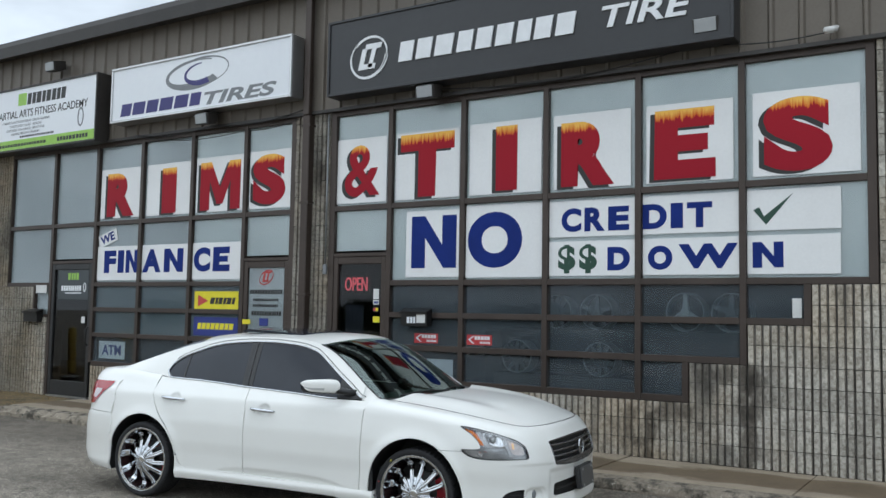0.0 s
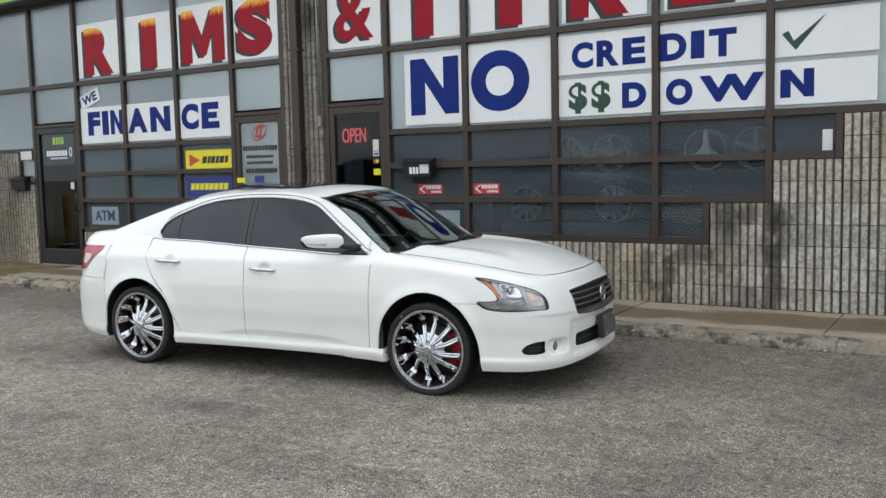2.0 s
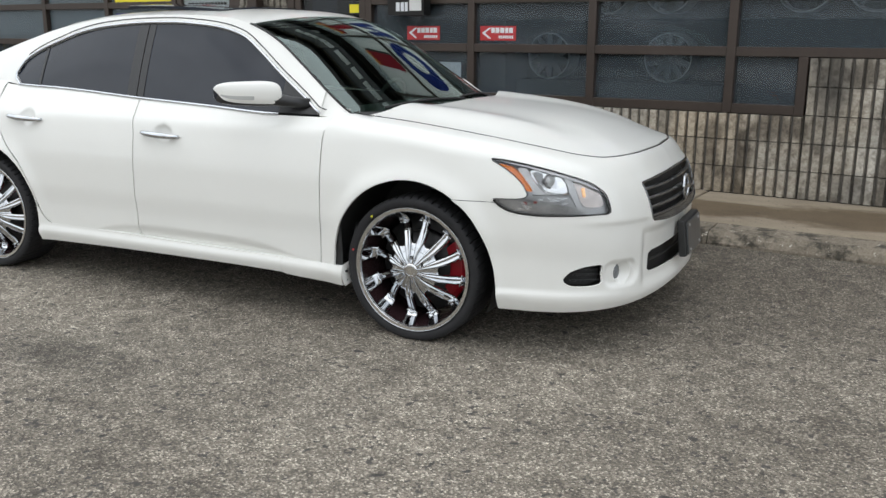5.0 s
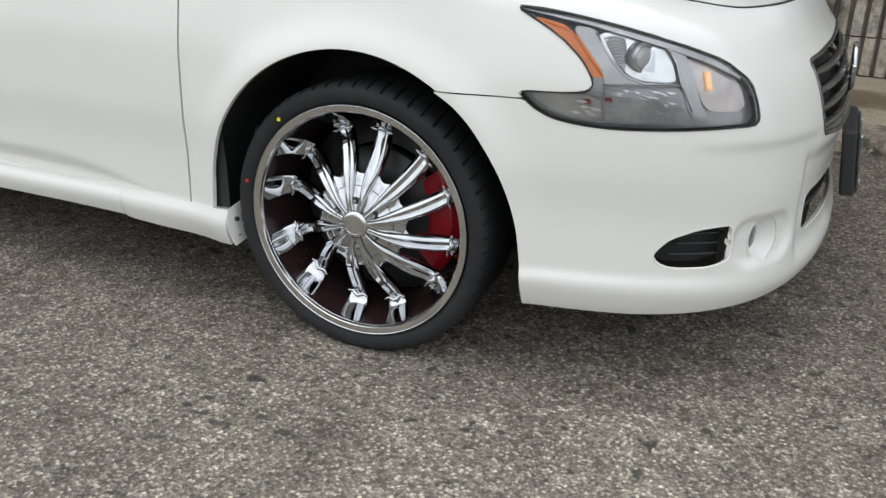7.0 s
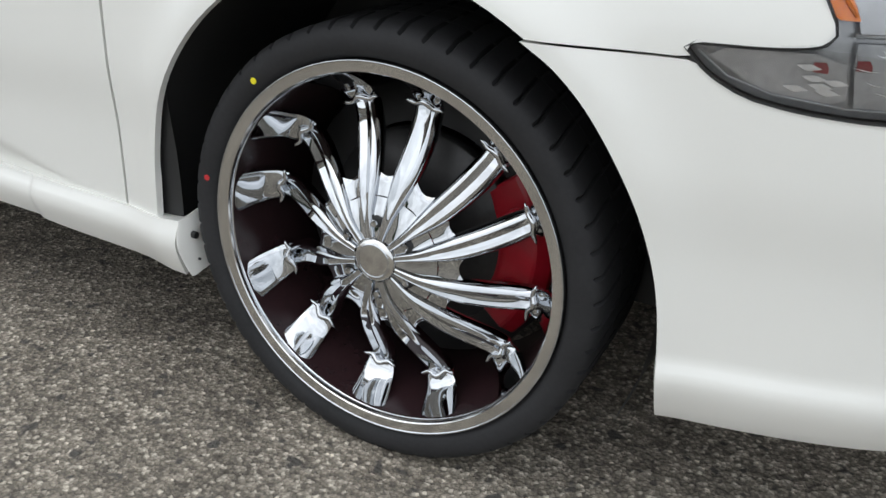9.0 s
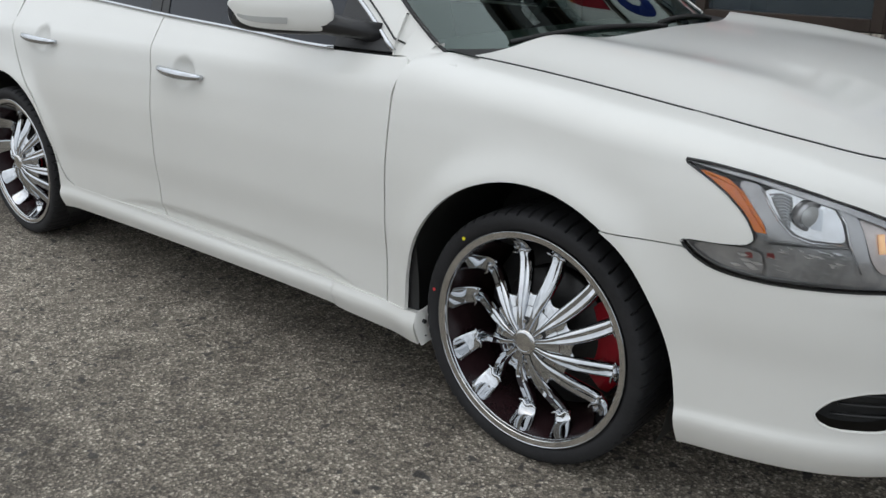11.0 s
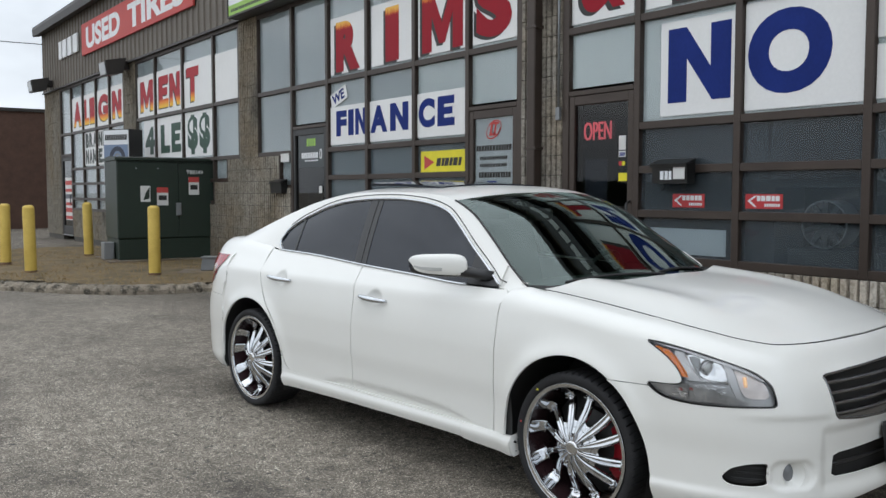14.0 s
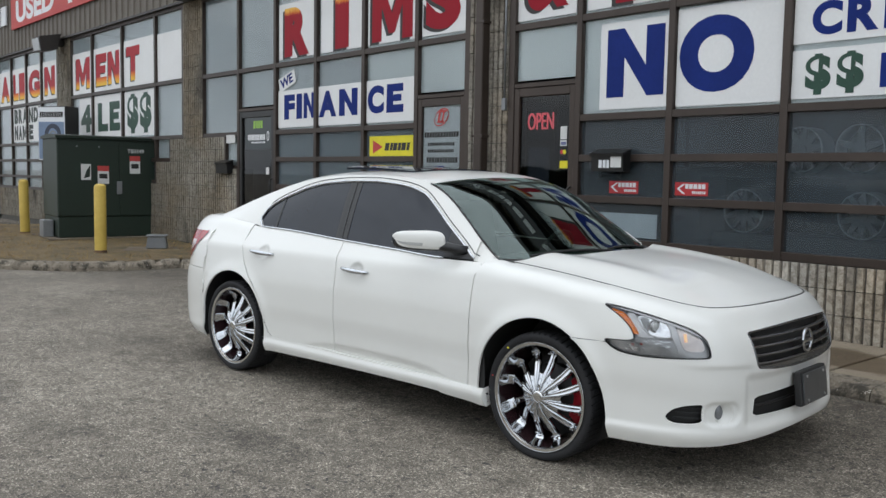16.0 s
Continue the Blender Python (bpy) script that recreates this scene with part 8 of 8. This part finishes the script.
def flood_light(x, z, label, y=-0.06, k=1.0):
    t = thing("flood_light", label, "lamp")
    part("mount", soft_box(x - 0.05 * k, x + 0.05 * k, y - 0.06 * k, y, z - 0.05 * k, z + 0.05 * k, 0.01, 2), M_FLASH, t)
    bm = bmesh.new()
    prism(bm, [(-0.06 * k, 0.08 * k), (-0.3 * k, 0.03 * k), (-0.28 * k, -0.14 * k), (-0.1 * k, -0.1 * k)], x - 0.14 * k, x + 0.14 * k, lambda u, v, d: (d, y + u, z + v))
    bmesh.ops.bevel(bm, geom=bm.edges[:], offset=0.012, segments=2, affect="EDGES")
    part("housing", bm, M_FLASH, t)
    bm = bmesh.new()
    prism(bm, [(-0.306 * k, 0.018 * k), (-0.312 * k, 0.012 * k), (-0.292 * k, -0.125 * k), (-0.284 * k, -0.125 * k)], x - 0.115 * k, x + 0.115 * k, lambda u, v, d: (d, y + u, z + v))
    part("lens", bm, M_CLEARPANE, t, "pale glass lens")
    return t


flood_light(-13.75, 5.95, "grey security lamp under the eaves")
flood_light(-22.4, 4.42, "large dark wall lamp on the pillar", -0.02, 2.0)
flood_light(-29.8, 4.7, "dark wall lamp at the building's corner", -0.06, 2.1)
flood_light(-5.85, 4.55, "small dark lamp under the shop sign")
flood_light(-2.3, 4.85, "small dark lamp under the shop sign", -0.03)
flood_light(-9.9, 4.62, "small dark lamp under the light-box sign")
t = thing("security_camera", "small pale bullet camera on the cladding", "camera")
bm = bmesh.new()
tube(bm, [(-1.05, -0.1, 4.62), (-1.12, -0.22, 4.58)], 0.035, 12)
part("barrel", bm, M_PAPER, t, "", True)
bm = bmesh.new()
tube(bm, [(-1.04, -0.03, 4.66), (-1.05, -0.1, 4.62)], 0.015, 8)
part("arm", bm, M_PAPER, t, "", True)


def cable(points, label, r=0.008):
    bm = bmesh.new()
    pts = []
    for (a, b_) in zip(points, points[1:]):
        for k in range(10):
            u = k / 10
            p = Vector(a).lerp(Vector(b_), u)
            p.z -= 0.12 * math.sin(math.pi * u) * (Vector(b_) - Vector(a)).length / 3
            pts.append(p)
    pts.append(Vector(points[-1]))
    tube(bm, pts, r, 6)
    solid("cable", bm, M_CABLE, label, "cable", "", True)


cable([(-8.1, -0.1, 4.55), (-9.9, -0.12, 4.5), (-11.7, -0.12, 4.52)], "thin black cable sagging across the window heads")
cable([(-8.15, -0.12, 4.42), (-9.2, -0.14, 4.35), (-11.6, -0.13, 4.48)], "thin black cable sagging across the window heads", 0.006)
cable([(-5.8, -0.1, 4.58), (-2.4, -0.1, 4.66), (-1.05, -0.1, 4.6)], "thin black cable under the shop sign", 0.007)
t = thing("conduit", "thin grey conduit and box by the door", "conduit")
bm = bmesh.new()
tube(bm, [(-7.66, -0.04, 2.2), (-7.66, -0.04, 4.45)], 0.012, 8)
part("pipe", bm, M_STEELGREY, t, "", True)
part("box", soft_box(-7.69, -7.63, -0.06, -0.02, 2.2, 2.34, 0.006, 1), M_STEELGREY, t)

# ---- island: transformer, bollards, small box ----
t = thing("transformer_box", "dark green steel transformer cabinet with warning stickers", "transformer", at=pose(-17.62, -1.74, 0.13, 0, 0, 84))
W_, D_, H_ = 1.95, 1.25, 1.95
bm = bmesh.new()
box(bm, -0.2, W_ + 0.2, -0.25, D_ + 0.2, -0.1, 0.03)
part("pad", bm, M_CONCRETE, t, "concrete pad")
part("skirt", soft_box(0.015, W_ - 0.015, 0.015, D_, 0.03, 0.42, 0.01, 1), M_GREENBOX, t)
part("body", soft_box(0.0, W_, 0.02, D_, 0.424, H_ - 0.05, 0.012, 2), M_GREENBOX, t)
for a, b_ in ((0.01, W_ * 0.575), (W_ * 0.58, W_ - 0.01)):
    part("door", soft_box(a, b_, -0.002, 0.019, 0.44, H_ - 0.09, 0.006, 1), M_GREENBOX, t)
bm = bmesh.new()
prism(bm, [(-0.04, H_ - 0.05), (D_ + 0.03, H_ - 0.05), (D_ + 0.03, H_), (D_ * 0.5, H_ + 0.035), (-0.04, H_ - 0.005)], -0.03, W_ + 0.03, lambda u, v, d: (d, u, v))
part("lid", bm, M_GREENBOX, t)
part("latch", soft_box(W_ * 0.55, W_ * 0.6, -0.03, -0.003, 0.85, 1.1, 0.006, 1), M_STEELGREY, t)
bm = bmesh.new()
for x in (0.35, 0.75):
    tube(bm, [(x, -0.004, 1.75), (x, -0.02, 1.75)], 0.014, 8)
part("bolt", bm, M_STEELGREY, t)
for x0, z0, w, h, red in ((0.72, 1.05, 0.21, 0.34, True), (1.32, 1.25, 0.2, 0.34, True), (0.42, 1.12, 0.18, 0.3, False)):
    st = part("sticker", plate_bm(x0, x0 + w, z0, z0 + h, -0.003, 0.003), M_PAPER, t, "white warning sticker")
    if red:
        part("sticker_band", plate_bm(x0, x0 + w, z0 + h - 0.1, z0 + h, -0.0065, 0.001), M_BANNER, st)
        part("sticker_mark", plate_bm(x0 + 0.03, x0 + w - 0.03, z0 + 0.1, z0 + 0.19, -0.0065, 0.001), M_BLACKP, st)
    else:
        bm = bmesh.new()
        prism(bm, [(x0 + 0.05, z0 + 0.03), (x0 + 0.16, z0 + 0.06), (x0 + 0.17, z0 + 0.28), (x0 + 0.1, z0 + 0.18)], -0.0065, -0.0075, lambda u, v, d: (u, d, v))
        part("sticker_mark", bm, M_GREENBOX, st)
part("lettering", lettering("T88349", 1.28, 1.6, 1.645, 1.72, -0.003, 0.002, 0.01), M_PAPER, t)
part("side_box", soft_box(-0.19, -0.004, 0.35, 0.7, 0.03, 0.35, 0.01, 1), M_STEELGREY, t)

bollard = thing("bollard", "yellow painted steel bollard with a rusty foot", "bollard", "bollards on the island", at=pose(-14.65, -2.05, 0.11))
bm = bmesh.new()
prof = [(0.0, 1.12), (0.05, 1.115), (0.084, 1.09), (0.092, 1.06), (0.092, 0.05), (0.092, 0.0)]
sides = 24
rings = [[bm.verts.new((r * math.cos(k * math.tau / sides), r * math.sin(k * math.tau / sides), z)) for k in range(sides)] for r, z in prof[1:]]
for a, b_ in zip(rings, rings[1:]):
    for k in range(sides):
        bm.faces.new((a[k], a[(k + 1) % sides], b_[(k + 1) % sides], b_[k]))
bm.faces.new(rings[0])
part("post", bm, M_YELLOWPOST, bollard, "", True)
bm = bmesh.new()
tube(bm, [(0, 0, -0.03), (0, 0, 0.045), (0, 0, 0.06)], [0.11, 0.1, 0.0935], 20)
part("foot", bm, M_RUST, bollard, "rusty foot", True)
for x, y, h, lean in ((-16.26, -3.53, 1.0, 1.5), (-18.29, -3.54, 1.0, -1), (-19.6, -1.75, 1.0, 2)):
    copy_thing(bollard, pose(x, y, 0.11, lean, lean * 0.6, 40 * h + x))
t = thing("utility_box", "small grey utility box on a concrete slab", "utility box", at=pose(-14.8, -1.05, 0.12, 0, 0, 60))
bm = bmesh.new()
prism(bm, [(-0.17, 0.03), (0.17, 0.03), (0.14, 0.23), (-0.14, 0.23)], -0.12, 0.12, lambda u, v, d: (u, d, v))
bmesh.ops.bevel(bm, geom=bm.edges[:], offset=0.01, segments=1, affect="EDGES")
part("body", bm, M_STEELGREY, t)
part("lid", soft_box(-0.165, 0.165, -0.145, 0.145, 0.232, 0.256, 0.006, 1), M_STEELGREY, t)
part("slab", soft_box(-0.5, 0.4, -0.45, 0.3, -0.06, 0.028, 0.01, 1), M_CONCRETE, t)
t = thing("stand_sign", "upright lit sign with a wheel poster behind the transformer", "sign", at=pose(-21.0, -0.75, 0.12, 0, 0, 30))
part("cabinet", soft_box(-0.38, 0.38, 0.004, 0.42, 1.5, 2.7, 0.01, 1), M_BLACKFRAME, t, "black sign cabinet")
part("face", soft_box(-0.36, 0.36, -0.008, 0.003, 1.52, 2.68, 0.002, 1), M_SIGNWHITE, t)
part("poster", plate_bm(-0.345, 0.345, 1.54, 2.36, -0.0085, 0.002), plain("blue_poster", (0.2, 0.27, 0.4), 0.35), t, "pale blue poster")
part("wheel_mark", ring_arc(0.04, 2.06, 0.18, 0.21, 0, 360, 0.1, 0.1, -0.0107, 0.002), M_POSTER, t, "dark wheel picture")
part("wheel_mark", ring_arc(0.04, 2.06, 0.08, 0.09, 0, 360, 0.04, 0.04, -0.0107, 0.002), M_STEELGREY, t)
part("word_bars", bars(-0.32, 0.32, 2.46, 2.58, -0.0085, 12, 0.002, 0.1, 0.2, 33), M_BLACKP, t)
part("leg", soft_box(-0.06, 0.06, 0.18, 0.3, 0.0, 1.5, 0.01, 1), M_BLACKFRAME, t)

# ---- wheels on show behind the glass ----
def show_rim(x, y, z, r, spokes, m, edge, start=0.31):
    t = thing("alloy_wheel", "dusty alloy wheel on show behind the glass", "alloy wheel", "wheels on show")
    bm = bmesh.new()
    n = 36
    prof = [(r, 0.0), (r * 0.985, -0.02), (r * 0.93, -0.015), (r * 0.9, 0.06), (r * 0.93, 0.18), (r, 0.2)]
    rings = [[bm.verts.new((x + q * math.cos(k * math.tau / n), y + d, z + q * math.sin(k * math.tau / n))) for k in range(n)] for q, d in prof]
    for a, b_ in zip(rings, rings[1:]):
        for k in range(n):
            bm.faces.new((a[k], a[(k + 1) % n], b_[(k + 1) % n], b_[k]))
    part("barrel", bm, edge, t, "", True)
    for k in range(spokes):
        a = k * math.tau / spokes + start
        bm = bmesh.new()
        prism(bm, [(0.03, -0.035), (r * 0.95, -0.02), (r * 0.95, 0.02), (0.03, 0.035)], 0.0, 0.03, lambda u, v, d: (x + u * math.cos(a) - v * math.sin(a), y + d, z + u * math.sin(a) + v * math.cos(a)))
        part("spoke", bm, m, t)
    bm = bmesh.new()
    tube(bm, [(x, y - 0.012, z), (x, y + 0.05, z)], 0.05, 16)
    part("hub", bm, m, t)


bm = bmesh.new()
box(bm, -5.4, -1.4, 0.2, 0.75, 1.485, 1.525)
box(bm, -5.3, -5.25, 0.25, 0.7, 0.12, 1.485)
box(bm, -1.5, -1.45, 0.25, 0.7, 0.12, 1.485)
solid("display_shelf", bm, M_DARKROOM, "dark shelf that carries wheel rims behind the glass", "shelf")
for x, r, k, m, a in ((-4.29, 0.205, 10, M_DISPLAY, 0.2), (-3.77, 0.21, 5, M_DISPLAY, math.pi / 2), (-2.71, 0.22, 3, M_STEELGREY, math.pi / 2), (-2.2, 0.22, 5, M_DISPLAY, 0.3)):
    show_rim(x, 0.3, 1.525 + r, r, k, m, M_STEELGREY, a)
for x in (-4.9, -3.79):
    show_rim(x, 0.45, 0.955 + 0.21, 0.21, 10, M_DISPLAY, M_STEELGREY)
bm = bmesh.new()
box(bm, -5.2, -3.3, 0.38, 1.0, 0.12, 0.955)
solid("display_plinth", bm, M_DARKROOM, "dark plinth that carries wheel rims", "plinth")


# ---- each painted bar or letter of a word is a part of its own ----
def split_word(ob, name):
    bm = bmesh.new()
    bm.from_mesh(ob.data)
    left, islands = set(bm.faces), []
    while left:
        stack, island = [left.pop()], []
        while stack:
            f = stack.pop()
            island.append(f)
            for e in f.edges:
                for g in e.link_faces:
                    if g in left:
                        left.discard(g)
                        stack.append(g)
        islands.append(island)
    if 1 < len(islands) < 120:
        for island in islands:
            index = {}
            for f in island:
                for v in f.verts:
                    index.setdefault(v, len(index))
            me = bpy.data.meshes.new(name)
            me.from_pydata([tuple(v.co) for v in index], [], [[index[v] for v in f.verts] for f in island])
            me.materials.append(ob.data.materials[0])
            o = new(name, me)
            o.parent = ob.parent
            o.matrix_basis = ob.matrix_basis.copy()
        bpy.data.objects.remove(ob)
    bm.free()


for o in [o for o in bpy.data.objects if o.type == "MESH"]:
    kind_of = o.name.split(".")[0]
    if kind_of in ("word_bars", "number_bars"):
        split_word(o, "word_bar")
    elif kind_of == "lettering":
        split_word(o, "letter")

# ---- fluted blocks of the front wall ----
def block_mesh(ribs, variant, pitch=0.08, h=0.192):
    rng = random.Random(variant * 31 + ribs)
    bm = bmesh.new()
    for k in range(ribs):
        x = (k - ribs / 2) * pitch + 0.0145
        w = 0.051
        j = [rng.uniform(-0.005, 0.005) for _ in range(4)]
        f = [bm.verts.new(p) for p in ((x, -0.022 + j[0], 0.0), (x + w, -0.022 + j[1], 0.0), (x + w, -0.022 + j[2], h), (x, -0.022 + j[3], h))]
        b = [bm.verts.new(p) for p in ((x - 0.006, 0.012, 0.0), (x + w + 0.006, 0.012, 0.0), (x + w + 0.006, 0.012, h), (x - 0.006, 0.012, h))]
        bm.faces.new(f)
        for i in range(4):
            bm.faces.new((f[i], b[i], b[(i + 1) % 4], f[(i + 1) % 4]))
        # groove backs get the darker colour, which deepens their shade
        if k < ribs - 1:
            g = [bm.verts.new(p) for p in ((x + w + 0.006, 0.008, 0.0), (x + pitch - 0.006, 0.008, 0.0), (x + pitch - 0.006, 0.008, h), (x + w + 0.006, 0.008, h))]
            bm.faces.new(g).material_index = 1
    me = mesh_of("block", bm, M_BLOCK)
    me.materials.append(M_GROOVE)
    return me


COURSE = 0.2115
BLOCKS = {(n, v): block_mesh(n, v) for n in (1, 2, 3, 4, 5) for v in range(4)}
rng = random.Random(12)
verts, faces, mats = [], [], []
count = 0
for x0, x1, z0, z1 in FLUTED:
    total = max(1, round((x1 - x0) / 0.08))
    pitch = (x1 - x0) / total
    rows = max(1, math.ceil((z1 - z0) / COURSE - 0.08))
    for r in range(rows):
        rh = min(COURSE, z1 - z0 - r * COURSE) if r < rows - 1 else z1 - z0 - r * COURSE
        k = 0
        first = 5 if r % 2 == 0 else 3
        while k < total:
            n = min(first if k == 0 else 5, total - k)
            cx, z = x0 + (k + n / 2) * pitch, z0 + r * COURSE + 0.004
            k += n
            me = BLOCKS[n, rng.randrange(4)]
            sx, sz = pitch / 0.08, rh / 0.2
            if -8.4 < cx < 0.9 and count < 300:
                o = new("block", me)
                o.parent = wall
                o.matrix_basis = Matrix.LocRotScale((cx, 0, z), None, (sx, 1, sz))
                count += 1
            elif cx < 3:
                base = len(verts)
                verts.extend((cx + v.co.x * sx, v.co.y, z + v.co.z * sz) for v in me.vertices)
                faces.extend([base + i for i in p.vertices] for p in me.polygons)
                mats.extend(p.material_index for p in me.polygons)
far_me = bpy.data.meshes.new("block_courses")
far_me.from_pydata(verts, [], faces)
far_me.materials.append(M_BLOCK)
far_me.materials.append(M_GROOVE)
far_me.polygons.foreach_set("material_index", mats)
o = new("block_courses", far_me)
o.parent = wall
o["kind"] = "stuff"
